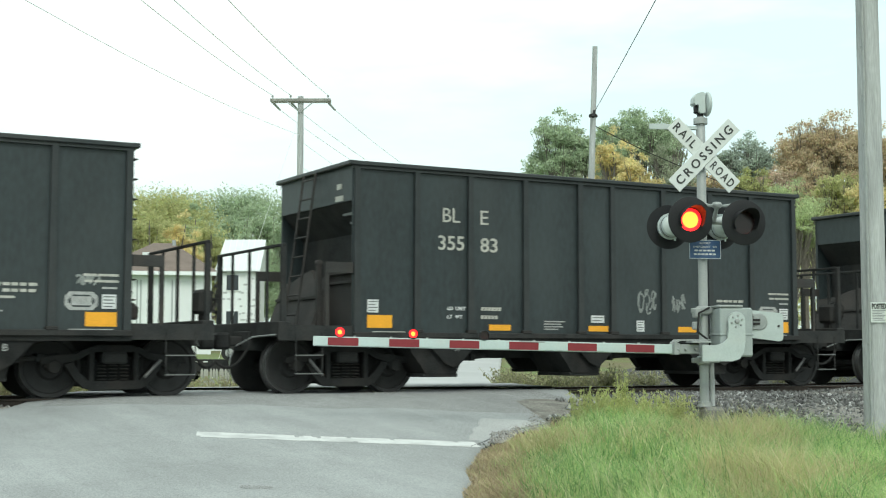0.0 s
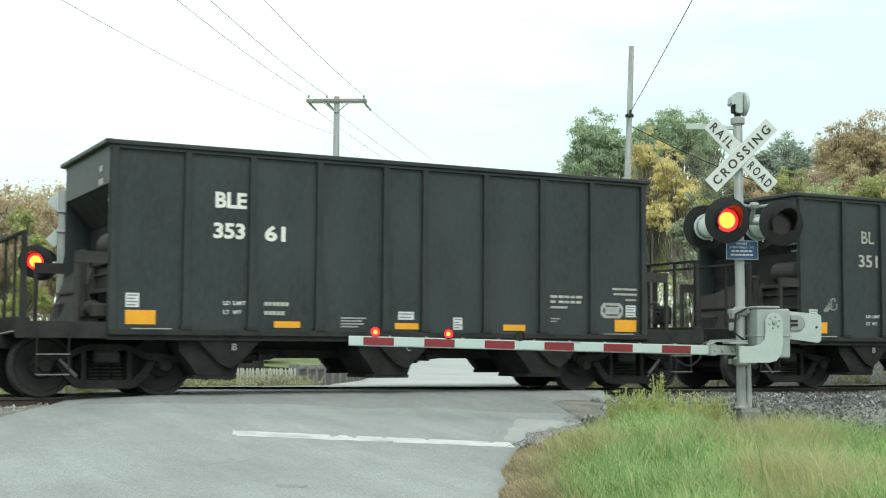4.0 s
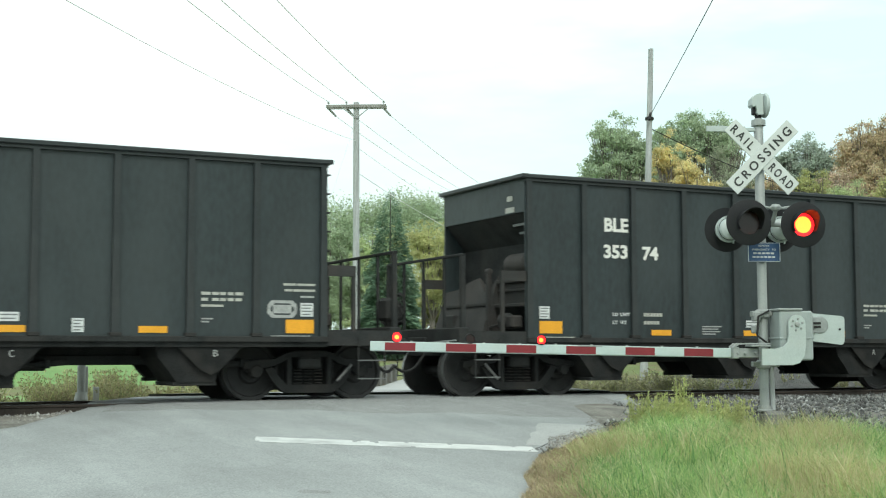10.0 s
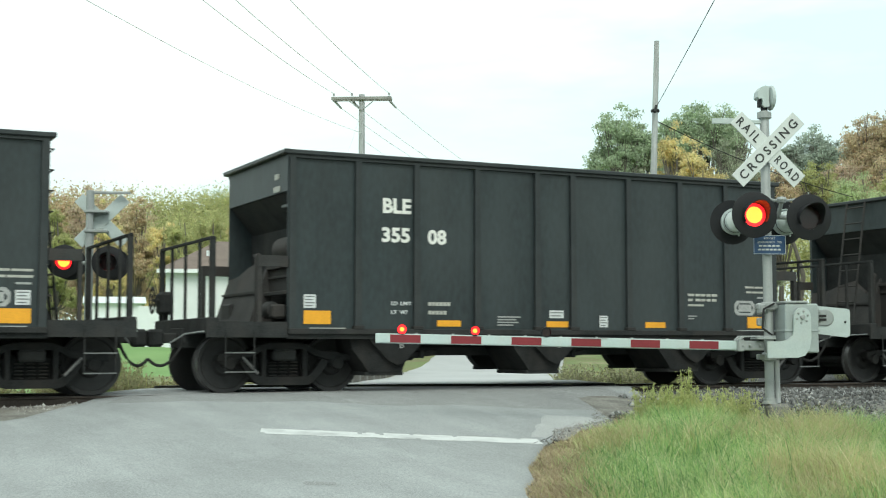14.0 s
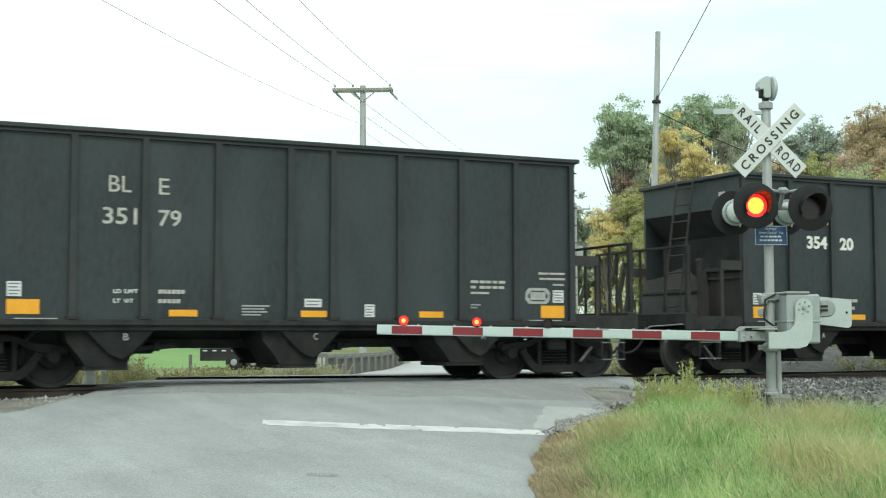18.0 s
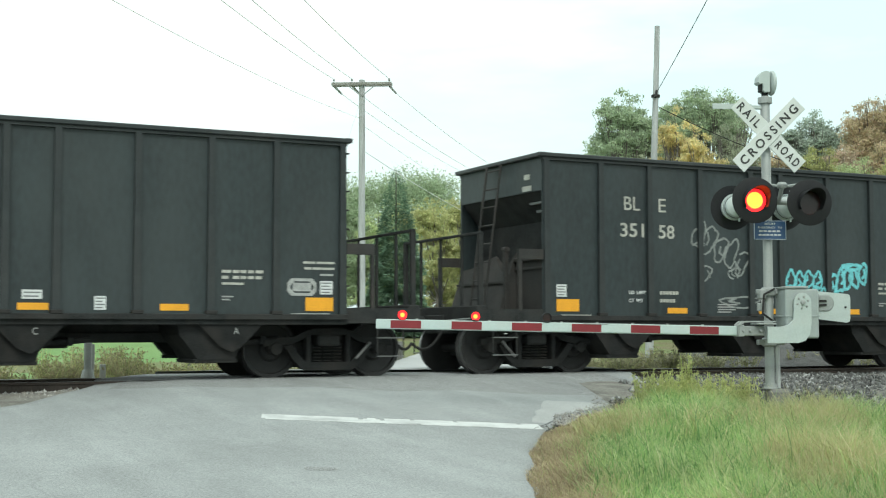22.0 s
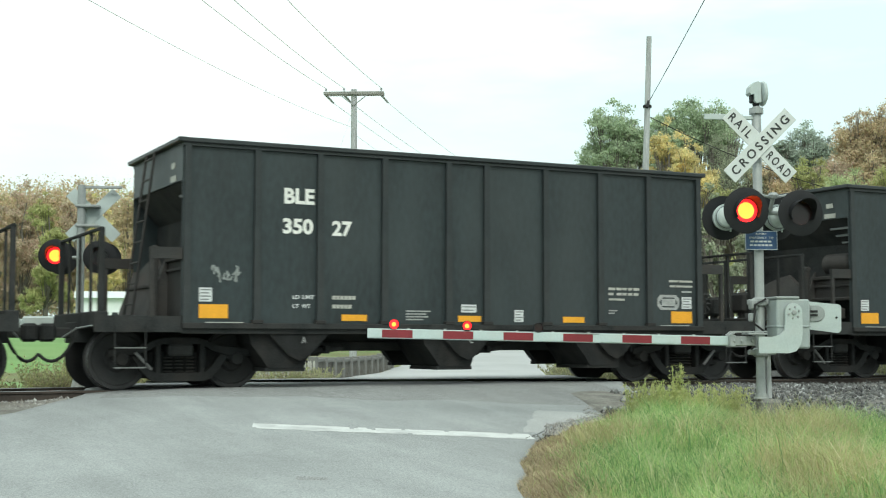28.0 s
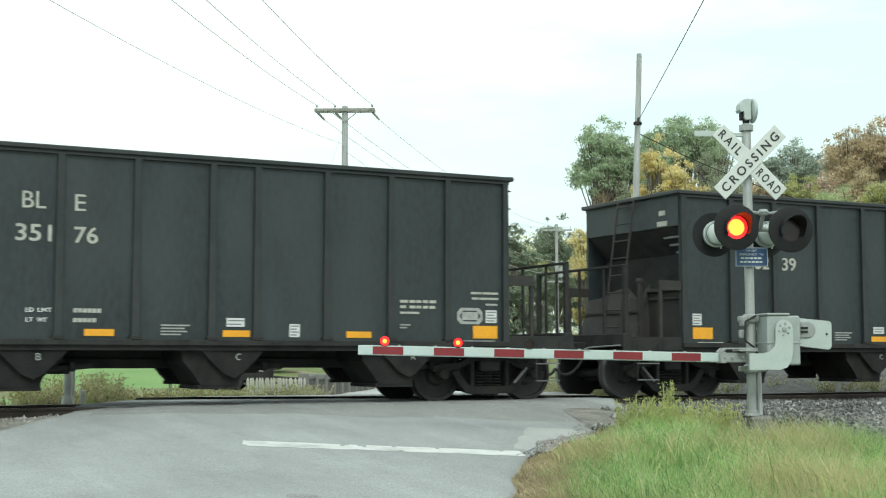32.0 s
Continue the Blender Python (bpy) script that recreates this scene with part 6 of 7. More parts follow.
GREEN, LIGHT, OLIVE = "green leafy tree behind the railway", "light green leafy tree on the far side", "olive green tree turning in autumn"
YELLOW, ORANGE, RED, GREY = "yellow autumn tree beyond the track", "orange-brown autumn tree beyond the track", "russet autumn tree on the wooded slope", "thin grey-green tree with sparse leaves"
WORDS = {"green": GREEN, "dark": "dark green leafy tree behind the utility pole", "light": LIGHT, "olive": OLIVE, "yellow": YELLOW, "orange": ORANGE, "red": RED, "grey": GREY, "pine": "grey-green pine with an open ragged crown"}
RIGHT_TREES = [
    (47.3, 69.4, 16.4, 2.49, "green", 0.67, 1, 6400, 0.15),
    (49.0, 69.5, 15.5, 1.55, "green", 0.74, 21, 4200, 0.14),
    (60.1, 77.4, 19.3, 3.09, "green", 0.73, 2, 7000, 0.16),
    (57.8, 77.9, 18.1, 1.95, "green", 0.73, 98, 4600, 0.16),
    (62.0, 77.2, 18.2, 1.98, "green", 0.76, 22, 3600, 0.16),
    (44.9, 60.1, 13.9, 1.65, "yellow", 0.52, 3, 6400, 0.12),
    (45.2, 58.6, 12.4, 1.48, "yellow", 0.58, 23, 5200, 0.12),
    (44.8, 61.4, 11.6, 1.23, "yellow", 0.60, 24, 3600, 0.12),
    (56.0, 69.2, 15.8, 2.37, "grey", 0.56, 4, 3400, 0.12),
    (48.0, 66.5, 12.8, 2.04, "grey", 0.51, 80, 3200, 0.12),
    (54.9, 66.2, 13.3, 1.97, "grey", 0.65, 73, 3400, 0.12),
    (51.8, 66.1, 11.9, 2.49, "olive", 0.56, 92, 5200, 0.13),
    (47.0, 68.4, 11.9, 1.34, "red", 0.66, 25, 2200, 0.13),
    (45.6, 65.7, 10.5, 1.92, "olive", 0.48, 71, 5200, 0.13),
    (45.9, 63.1, 9.0, 2.31, "olive", 0.52, 91, 5200, 0.13),
    (44.3, 66.6, 9.1, 1.52, "yellow", 0.56, 26, 3600, 0.13),
    (67.5, 73.8, 17.4, 2.20, "pine", 0.71, 62, 4600, 0.16),
    (65.8, 74.0, 16.1, 1.42, "pine", 0.78, 27, 3000, 0.15),
    (56.3, 65.0, 12.8, 1.89, "orange", 0.62, 6, 4600, 0.13),
    (54.9, 59.6, 12.4, 1.78, "olive", 0.58, 7, 5200, 0.12),
    (63.2, 64.1, 16.2, 2.50, "orange", 0.68, 16, 7000, 0.14),
    (63.9, 62.0, 16.6, 2.63, "orange", 0.67, 10, 7000, 0.14),
    (60.0, 63.0, 13.2, 2.07, "red", 0.66, 95, 4600, 0.14),
    (51.6, 53.0, 10.3, 2.20, "light", 0.64, 8, 5200, 0.12),
    (64.5, 59.9, 15.8, 2.61, "orange", 0.67, 96, 6000, 0.14),
    (67.4, 59.6, 15.2, 2.58, "red", 0.68, 76, 5200, 0.14),
    (54.9, 52.5, 11.1, 2.17, "olive", 0.63, 9, 5200, 0.12),
    (55.4, 50.6, 10.5, 2.15, "yellow", 0.65, 97, 5200, 0.12),
    (56.8, 56.3, 12.0, 1.92, "orange", 0.63, 79, 5200, 0.13),
]
for x, y, top, wide, key, low, seed, leaves, size in RIGHT_TREES:
    tree(x, y, top, wide, key, WORDS[key], seed, low, leaves, size)
MIDDLE_TREES = [
    (36.5, 46.0, 8.3, 1.29, "grey", 0.06, 11, 3600, 0.15),
    (39.4, 46.7, 7.8, 1.02, "grey", 0.06, 12, 2800, 0.15),
    (56.9, 96.5, 13.2, 2.10, "dark", 0.10, 13, 3600, 0.26),
    (65.4, 103.2, 15.0, 3.23, "dark", 0.10, 14, 4200, 0.28),
    (45.3, 68.6, 8.2, 0.91, "yellow", 0.10, 15, 2600, 0.17),
    (61.5, 100.8, 12.2, 1.81, "dark", 0.10, 17, 2600, 0.26),
    (45.6, 63.9, 8.8, 1.66, "olive", 0.10, 18, 3000, 0.18),
    (53.8, 98.3, 12.1, 2.39, "dark", 0.08, 19, 3000, 0.26),
]
for x, y, top, wide, key, low, seed, leaves, size in MIDDLE_TREES:
    tree(x, y, top, wide, key, WORDS[key], seed, low, leaves, size)
LEFT_TREES = [
    (16.9, 118.9, 15.2, 2.48, "red", 0.10, 31, 3000, 0.26),
    (20.4, 123.8, 16.2, 2.52, "red", 0.10, 32, 3000, 0.26),
    (19.6, 108.3, 13.8, 2.04, "olive", 0.06, 33, 3000, 0.24),
    (23.6, 115.2, 15.3, 2.39, "red", 0.08, 34, 3000, 0.26),
    (22.4, 102.1, 13.2, 1.88, "yellow", 0.06, 35, 3000, 0.24),
    (27.4, 113.1, 15.2, 2.20, "orange", 0.08, 36, 3000, 0.26),
]
for x, y, top, wide, key, low, seed, leaves, size in LEFT_TREES:
    tree(x, y, top, wide, key, WORDS[key], seed, low, leaves, size)
SLOPE_TREES = [
    (27.7, 106.0, 12.8, 1.90, "yellow", 0.06, 37, 3000, 0.24),
    (28.7, 103.1, 12.8, 2.22, "olive", 0.06, 38, 3400, 0.24),
    (31.4, 103.9, 13.4, 2.53, "olive", 0.06, 39, 3800, 0.24),
    (34.3, 104.6, 13.3, 2.12, "yellow", 0.06, 40, 3000, 0.24),
    (48.7, 144.7, 18.8, 2.56, "green", 0.10, 41, 2600, 0.30),
    (39.5, 113.1, 14.0, 2.01, "olive", 0.06, 42, 2800, 0.26),
]
for x, y, top, wide, key, low, seed, leaves, size in SLOPE_TREES:
    tree(x, y, top, wide, key, WORDS[key], seed, low, leaves, size)
HILL_TREES = [
    (53.5, 142.0, 18.1, 3.84, "green", 0.10, 51, 3400, 0.34),
    (61.9, 154.5, 21.0, 4.22, "green", 0.10, 52, 3400, 0.36),
    (63.0, 148.1, 19.7, 4.09, "green", 0.10, 53, 3200, 0.36),
    (44.3, 89.8, 12.3, 2.13, "olive", 0.04, 54, 3600, 0.24),
    (48.2, 92.2, 13.0, 2.48, "olive", 0.04, 55, 3600, 0.24),
    (48.6, 110.3, 13.6, 2.56, "light", 0.06, 56, 3000, 0.28),
]
for x, y, top, wide, key, low, seed, leaves, size in HILL_TREES:
    tree(x, y, top, wide, key, WORDS[key], seed, low, leaves, size)
spruce(29.2, 63.9, 9.7, 2.05, 61, leaves=34000)


# far wooded hills behind the fields, joined because nobody could count them
def woods(name, x0, y0, x1, y1, z_low, z_high, deep, key, label, seed, count, size):
    rnd = np.random.RandomState(seed)
    clumps = []
    for k in range(int(70)):
        u = (k + 0.5) / 70
        bump = 0.5 + 0.5 * noise.noise((u * 7, seed, 0)) + 0.25 * noise.noise((u * 21, seed, 3))
        for _ in range(6):
            w = rnd.random() ** 0.5
            zt = z_low + (z_high - z_low) * bump
            r = rnd.uniform(1.6, 3.2)
            clumps.append((x0 + (x1 - x0) * u + rnd.uniform(-2, 2), y0 + (y1 - y0) * u + deep * w, max(r, zt * (0.25 + 0.75 * w) - r * 0.6), r))
    v, f = leaf_cloud(clumps, count * 2, size, rnd, shell=True)
    tagged(new(name, fast_mesh(name, v, f, LEAF[key])), label, "woods", kind="stuff")


woods("distant_woods", 19.7, 160.9, 52.7, 142.4, 19.2, 21.6, 14.0, "olive", "distant wooded slope in olive autumn colours", 3, 42000, 0.15)
woods("distant_woods", 58.7, 179.2, 91.6, 160.7, 23.0, 27.5, 18.0, "green", "distant green wooded hill", 4, 42000, 0.18)
woods("distant_woods", 64.0, 124.6, 114.4, 96.4, 14.3, 16.2, 12.0, "olive", "far wood behind the railway", 5, 36000, 0.16)
woods("distant_woods", 13.0, 128.0, 28.5, 120.5, 14.2, 17.4, 7.0, "orange", "orange-brown autumn wood behind the houses", 7, 30000, 0.14)
woods("distant_woods", 16.4, 134.1, 43.9, 118.7, 12.6, 15.2, 10.0, "olive", "autumn thicket below the slope", 6, 36000, 0.14)



def blades(name, spots, material, label, category="grass", kind="stuff"):
    """Grass blades: spots of (x, y, z, height, width, lean angle, lean)."""
    s = np.array(spots)
    n = len(s)
    base, h, w, ang, lean = s[:, :3], s[:, 3], s[:, 4], s[:, 5], s[:, 6]
    out = np.stack([np.cos(ang), np.sin(ang), np.zeros(n)], 1)
    side = np.stack([-np.sin(ang * 1.7 + 1), np.cos(ang * 1.7 + 1), np.zeros(n)], 1)
    up = np.array([0, 0, 1.0])
    mid = base + out * (h * lean * 0.3)[:, None] + up * (h * 0.6)[:, None]
    tip = base + out * (h * lean)[:, None] + up * (h * (1 - 0.25 * lean))[:, None]
    v = np.stack([base - side * w[:, None], base + side * w[:, None], mid + side * (w * 0.7)[:, None], mid - side * (w * 0.7)[:, None], tip], 1).reshape(-1, 3)
    q = np.arange(n)[:, None] * 5
    tri = np.concatenate([q + np.array([0, 1, 2]), q + np.array([0, 2, 3]), q + np.array([3, 2, 4])], 0)
    return tagged(new(name, fast_mesh(name, v, tri, material)), label, category, kind=kind)


def grass_end(lat):
    """How far along the road the grass verge reaches at a lateral place."""
    return float(np.interp(lat, [2.0, 2.44, 2.98, 3.28, 3.9, 4.4, 4.8, 12.0], [-3.6, -2.4, -0.3, 0.45, 1.45, 2.15, 2.95, -4.9]))


rnd = random.Random(11)
tall, dry, dead = [], [], []
tries = 0
while len(tall) + len(dry) + len(dead) < 95000 and tries < 600000:
    tries += 1
    s, lat = rnd.uniform(-8.5, 3.2), rnd.uniform(2.2, 11.5)
    edge = right_edge(s)
    if lat < edge + 0.05 or s > grass_end(lat) + 0.25 * noise.noise((s * 3, lat * 3, 0)):
        continue
    p = ROAD_0 + RD * s + RR * lat
    n1, n2 = noise.noise((p.x * 0.55, p.y * 0.55, 0)), noise.noise((p.x * 1.9, p.y * 1.9, 7))
    border = min(1.0, (lat - edge) / 1.3)
    rim = min(1.0, max(0.15, (grass_end(lat) - s) / 0.5))
    h = (0.12 + 0.38 * border * (0.8 + 0.5 * n1) + 0.14 * max(0, n2)) * rnd.uniform(0.45, 1.45) * (0.55 + 0.45 * rim)
    near = min(1.3, max(0.0, (12.0 - p.x) * 0.65 + (13.85 - p.y) * 0.76))
    h *= 0.9 * min(1.0, 0.18 + 0.95 * math.hypot(p.x - 12.0 + 0.65 * near, p.y - 13.85 + 0.76 * near))
    row = (p.x, p.y, ground_z(p.x, p.y) - 0.03, max(0.05, h), rnd.uniform(0.003, 0.007), rnd.uniform(0, 6.28), rnd.uniform(0.15, 0.9))
    if lat - edge < 0.34 + 0.3 * n2 and rnd.random() < 0.85:
        dead.append(row[:3] + (row[3] * 0.7,) + row[4:])
    elif n1 * 0.9 + n2 * 0.5 > 0.24 or border < rnd.uniform(0.05, 0.6) or rim < 0.4 * rnd.random():
        dry.append(row)
    else:
        tall.append(row)
while len(dead) < 15000:
    s, back = rnd.uniform(-8.5, 1.2), rnd.random() ** 1.6
    lat = right_edge(s) - 0.02 + 0.55 * back
    p = ROAD_0 + RD * s + RR * lat
    dead.append((p.x, p.y, ground_z(p.x, p.y) - 0.02, 0.05 + 0.16 * back + rnd.uniform(0, 0.06), rnd.uniform(0.003, 0.007), rnd.uniform(0, 6.28), rnd.uniform(0.3, 1.1)))
blades("verge_grass", tall, M["grass"], "long green roadside grass")
blades("dead_grass_fringe", dead, M["grass_dead"], "brown dead grass fringing the asphalt")
blades("dry_verge_grass", dry, M["grass_tan"], "dry tan grass along the road's edge")


def weeds(name, places, label, seed, key="weed", hmin=0.25, hmax=0.6, per=46, spread=0.22, leaf=0.045):
    """Bushy weeds: stems with many small leaves."""
    rn, rr = random.Random(seed), np.random.RandomState(seed)
    clumps, stems = [], Geo()
    for x, y in places:
        z0 = ground_z(x, y)
        for _ in range(8):
            h = rn.uniform(hmin, hmax)
            dx, dy = rn.gauss(0, spread), rn.gauss(0, spread)
            stems.rod((x + dx * 0.4, y + dy * 0.4, z0 - 0.05), (x + dx, y + dy, z0 + h), 0.006, 0.003, n=4, caps=False)
            for k in range(5):
                clumps.append((x + dx * (0.4 + 0.15 * k), y + dy * (0.4 + 0.15 * k), z0 + h * (0.22 + 0.18 * k), 0.075 * (1.2 - 0.17 * k) * (hmax / 0.6)))
    v, f = leaf_cloud(clumps, len(places) * 7 * per, leaf, rr, 0.4)
    o = thing(name, label, "weeds")
    tagged(o, kind="stuff")
    part("stems", stems, M["weed"], o)
    part("leaves", fast_mesh("leaves", v, f, M[key]), None, o)


rn = random.Random(5)
near_weeds = []
for _ in range(30):
    u = rn.random() ** 1.3
    near_weeds.append((10.68 + 0.75 * u + rn.gauss(0, 0.14), 14.72 - 0.62 * u + rn.gauss(0, 0.16)))
weeds("roadside_weeds", near_weeds, "leafy green weeds at the edge of the gravel", 3, hmin=0.18, hmax=0.55, leaf=0.015, per=170, spread=0.14)
weeds("tall_weed", [(10.95, 14.55)], "tall flowering weed beside the gravel", 9, hmin=0.55, hmax=0.80, spread=0.05, leaf=0.016, per=240)
rn = random.Random(8)
far_scrub = [(rn.uniform(-3, 10.0), 26.2 + 3.4 * rn.random() ** 2) for _ in range(105)]
weeds("lineside_scrub", far_scrub, "brown and green autumn scrub beyond the track", 12, "scrub", 0.12, 0.40, 60, 0.3, 0.028)
weeds("lineside_bush", [(rn.uniform(5.4, 8.0), rn.uniform(31, 33.5)) for _ in range(20)], "brownish autumn bushes beyond the track", 15, "scrub", 0.3, 0.8, 120, 0.3, 0.03)
far_scrub = [(max(x, 12.3 + 0.62 * (y - 24.6) + 3.2), y) for x, y in [(rn.uniform(15.5, 40), rn.uniform(24.6, 31)) for _ in range(220)]]
weeds("lineside_scrub", far_scrub, "dull yellow-green weeds along the far side", 13, "dull_weed", 0.2, 0.55, 60, 0.35, 0.032)
far_scrub = [(12.4 + rn.gauss(0, 0.5), 32.4 + rn.gauss(0, 0.5)) for _ in range(14)]
weeds("fence_weeds", far_scrub, "dull yellow-green weeds growing at the fence", 14, "dull_weed", 0.2, 0.45, 70, 0.25, 0.03)


# gravel shoulder left of the road, along the near side of the track
lv, lf = [], []
for j in range(30):
    y = 16.9 + 2.6 * (j % 6) / 5
    for_x = j // 6
    x1 = 4.94 + (y - 14.5) * RD.x / RD.y + left_edge((y - 14.5) / RD.y) / RR.x + 0.5
    x = x1 - (0, 1.2, 3.0, 8.0, 40.0)[for_x]
    lv.append((x, y, road_z(x1, y) - 0.05 - 0.03 * for_x + 0.02 * noise.noise((x, y, 1))))
lf = [(a * 6 + b, a * 6 + b + 1, (a + 1) * 6 + b + 1, (a + 1) * 6 + b) for a in range(4) for b in range(5)]
tagged(new("gravel_shoulder", raw("gravel_shoulder", lv, lf, M["shoulder"])), "grey gravel shoulder beside the road and track", "gravel", kind="structure")

# gravel apron along the near side of the track, with loose stones
av, af, cols = [], [], 60
for j in range(cols):
    lat = 3.2 + 0.10 * j if j < 40 else 7.2 + (j - 39) * 1.6
    a = grass_end(lat) - 0.7
    p = ROAD_0 + RR * lat
    b = (18.9 - p.y) / RD.y
    for k in range(7):
        s = a + (b - a) * k / 6
        q = ROAD_0 + RR * lat + RD * s
        av.append((q.x, q.y, ground_z(q.x, min(q.y, 17.6)) + 0.035 + 0.03 * noise.noise((q.x * 1.5, q.y * 1.5, 2)) - (0.14 if k in (0,) else 0)))
for j in range(cols - 1):
    for k in range(6):
        af.append((j * 7 + k, (j + 1) * 7 + k, (j + 1) * 7 + k + 1, j * 7 + k + 1))
tagged(new("gravel_apron", raw("gravel_apron", av, af, M["shoulder"])), "grey gravel apron beside the track", "gravel", kind="structure")


def stones(name, places, label, seed, key="stone"):
    rr = np.random.RandomState(seed)
    base = np.array([(1, 0, 0), (0, 1, 0), (-1, 0, 0), (0, -1, 0), (0, 0, 1), (0, 0, -1)], float)
    tri = np.array([(0, 1, 4), (1, 2, 4), (2, 3, 4), (3, 0, 4), (1, 0, 5), (2, 1, 5), (3, 2, 5), (0, 3, 5)])
    n = len(places)
    P = np.array(places)
    v = base[None] * (P[:, 3:4, None] * (0.55 + 0.7 * rr.random((n, 6, 1)))) * (0.6 + 0.8 * rr.random((n, 1, 3)))
    ang = rr.random(n) * 6.283
    c, s = np.cos(ang)[:, None], np.sin(ang)[:, None]
    v = np.stack([v[:, :, 0] * c - v[:, :, 1] * s, v[:, :, 0] * s + v[:, :, 1] * c, v[:, :, 2]], 2) + P[:, None, :3]
    f = (tri[None] + np.arange(n)[:, None, None] * 6).reshape(-1, 3)
    tagged(new(name, fast_mesh(name, v.reshape(-1, 3), f, M[key])), label, "gravel", kind="stuff")


rn = random.Random(21)
spots = []
while len(spots) < 16000:
    x, y = rn.uniform(7.5, 26), rn.uniform(13.0, 19.95)
    s, lat = along(x, y)
    if lat < right_edge(s) - 0.12 + 0.35 * noise.noise((x * 2, y * 2, 0)) or s < grass_end(lat) - 0.5:
        continue
    if y > 17.2:
        z = float(np.interp(y - TRACK_Y, [-4.0, -2.9, -1.9, -1.2, 0], [-0.50, -0.36, -0.26, -0.22, -0.17]))
        z = max(z, ground_z(x, 17.6) + 0.02)
    else:
        z = ground_z(x, y) + 0.04
    spots.append((x, y, z, rn.uniform(0.018, 0.05)))
edge_spots = []
for _ in range(4500):
    x, y = rn.uniform(-2.5, 4.6), rn.uniform(16.4, 20.0)
    s, lat = along(x, y)
    if lat < left_edge(s) + 0.15 + 0.2 * noise.noise((x * 3, y * 3, 4)):
        edge_spots.append((x, y, road_z(x, y) - 0.05, rn.uniform(0.015, 0.042)))
for _ in range(3600):
    s, back = rn.uniform(0.2, 5.2), rn.random() ** 3 * 0.5
    lat = right_edge(s) + 0.1 - back * min(1.4, 0.25 + 0.35 * s)
    p = ROAD_0 + RD * s + RR * lat
    if p.y < 19.9:
        edge_spots.append((p.x, p.y, road_z(p.x, p.y) + 0.014, rn.uniform(0.006, 0.018)))
while len(edge_spots) < 11000:
    s, lat = rn.uniform(-4.0, 4.6), rn.uniform(2.4, 6.2)
    if not right_edge(s) - 0.05 < lat < right_edge(s) + 1.5 or s < grass_end(lat) - 0.35:
        continue
    p = ROAD_0 + RD * s + RR * lat
    edge_spots.append((p.x, p.y, ground_z(p.x, min(p.y, 17.6)) + 0.045, rn.uniform(0.008, 0.026)))
for _ in range(5000):
    s, lat = rn.uniform(-8.5, 0.8), rn.random()
    p = ROAD_0 + RD * s + RR * (right_edge(s) - 0.06 + 0.42 * lat ** 1.5)
    edge_spots.append((p.x, p.y, max(ground_z(p.x, p.y), road_z(p.x, p.y) - 0.06) + 0.015, rn.uniform(0.007, 0.022)))
stones("loose_gravel", edge_spots, "loose tan-grey gravel along the road's edges", 5, "pebble")
stones("loose_ballast", spots, "loose grey crushed stones by the rails", 4)
far_spots = []
for _ in range(5000):
    x, y = rn.uniform(10, 44), rn.uniform(21.8, 26.5)
    z = float(np.interp(y - TRACK_Y, [0, 1.2, 1.9, 2.9, 4.0, 6], [-0.15, -0.17, -0.20, -0.34, -0.42, -0.3]))
    far_spots.append((x, y, z + 0.01, rn.uniform(0.02, 0.055)))
stones("far_ballast", far_spots, "loose grey crushed stones beyond the rails", 6)
# dark crumbled tar along the road's right edge
g = Geo()
for k in range(90):
    s = -0.2 + 5.7 * k / 90
    w = 0.08 + 0.09 * abs(noise.noise((s * 3, 0, 2)))
    q = []
    for ds in (0, 5.7 / 90):
        for e in (-w, w):
            p = ROAD_0 + RD * (s + ds) + RR * (right_edge(s + ds) - 0.06 + e)
            q.append((p.x, p.y, road_z(p.x, p.y) + 0.017 - (0.05 if e > 0 else 0)))
    g.add(q, [(0, 1, 3, 2)])
tagged(new("tar_edge", g.mesh("tar_edge", mat("crumbled_tar", (0.075, 0.076, 0.075), 0.95, 0, 0.4, 6, 50, 0.8, 0.01))), "dark crumbled tar along the asphalt's edge", "road edge", kind="structure")

# ---- fields, fence, houses and vehicles beyond the track ----


def flat(name, corners, lift, material, label, category):
    """A flat piece of ground cover, cut into rows that follow the ground."""
    (ax, ay), (bx, by), (cx, cy), (dx, dy) = corners
    n, v = 14, []
    for j in range(n + 1):
        for i in range(n + 1):
            u, w = i / n, j / n
            x = (ax * (1 - u) + bx * u) * (1 - w) + (dx * (1 - u) + cx * u) * w
            y = (ay * (1 - u) + by * u) * (1 - w) + (dy * (1 - u) + cy * u) * w
            v.append((x, y, ground_z(x, y) + lift))
    f = [(j * (n + 1) + i, j * (n + 1) + i + 1, (j + 1) * (n + 1) + i + 1, (j + 1) * (n + 1) + i) for j in range(n) for i in range(n)]
    return tagged(new(name, raw(name, v, f, material)), label, category, kind="structure")


flat("lawn", [(-30, 30), (13.5, 31), (30, 120), (-60, 130)], 0.02, M["lawn"], "mown bright green lawn beyond the track", "lawn")
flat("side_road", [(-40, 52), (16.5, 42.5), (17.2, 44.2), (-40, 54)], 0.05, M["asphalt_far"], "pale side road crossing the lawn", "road")

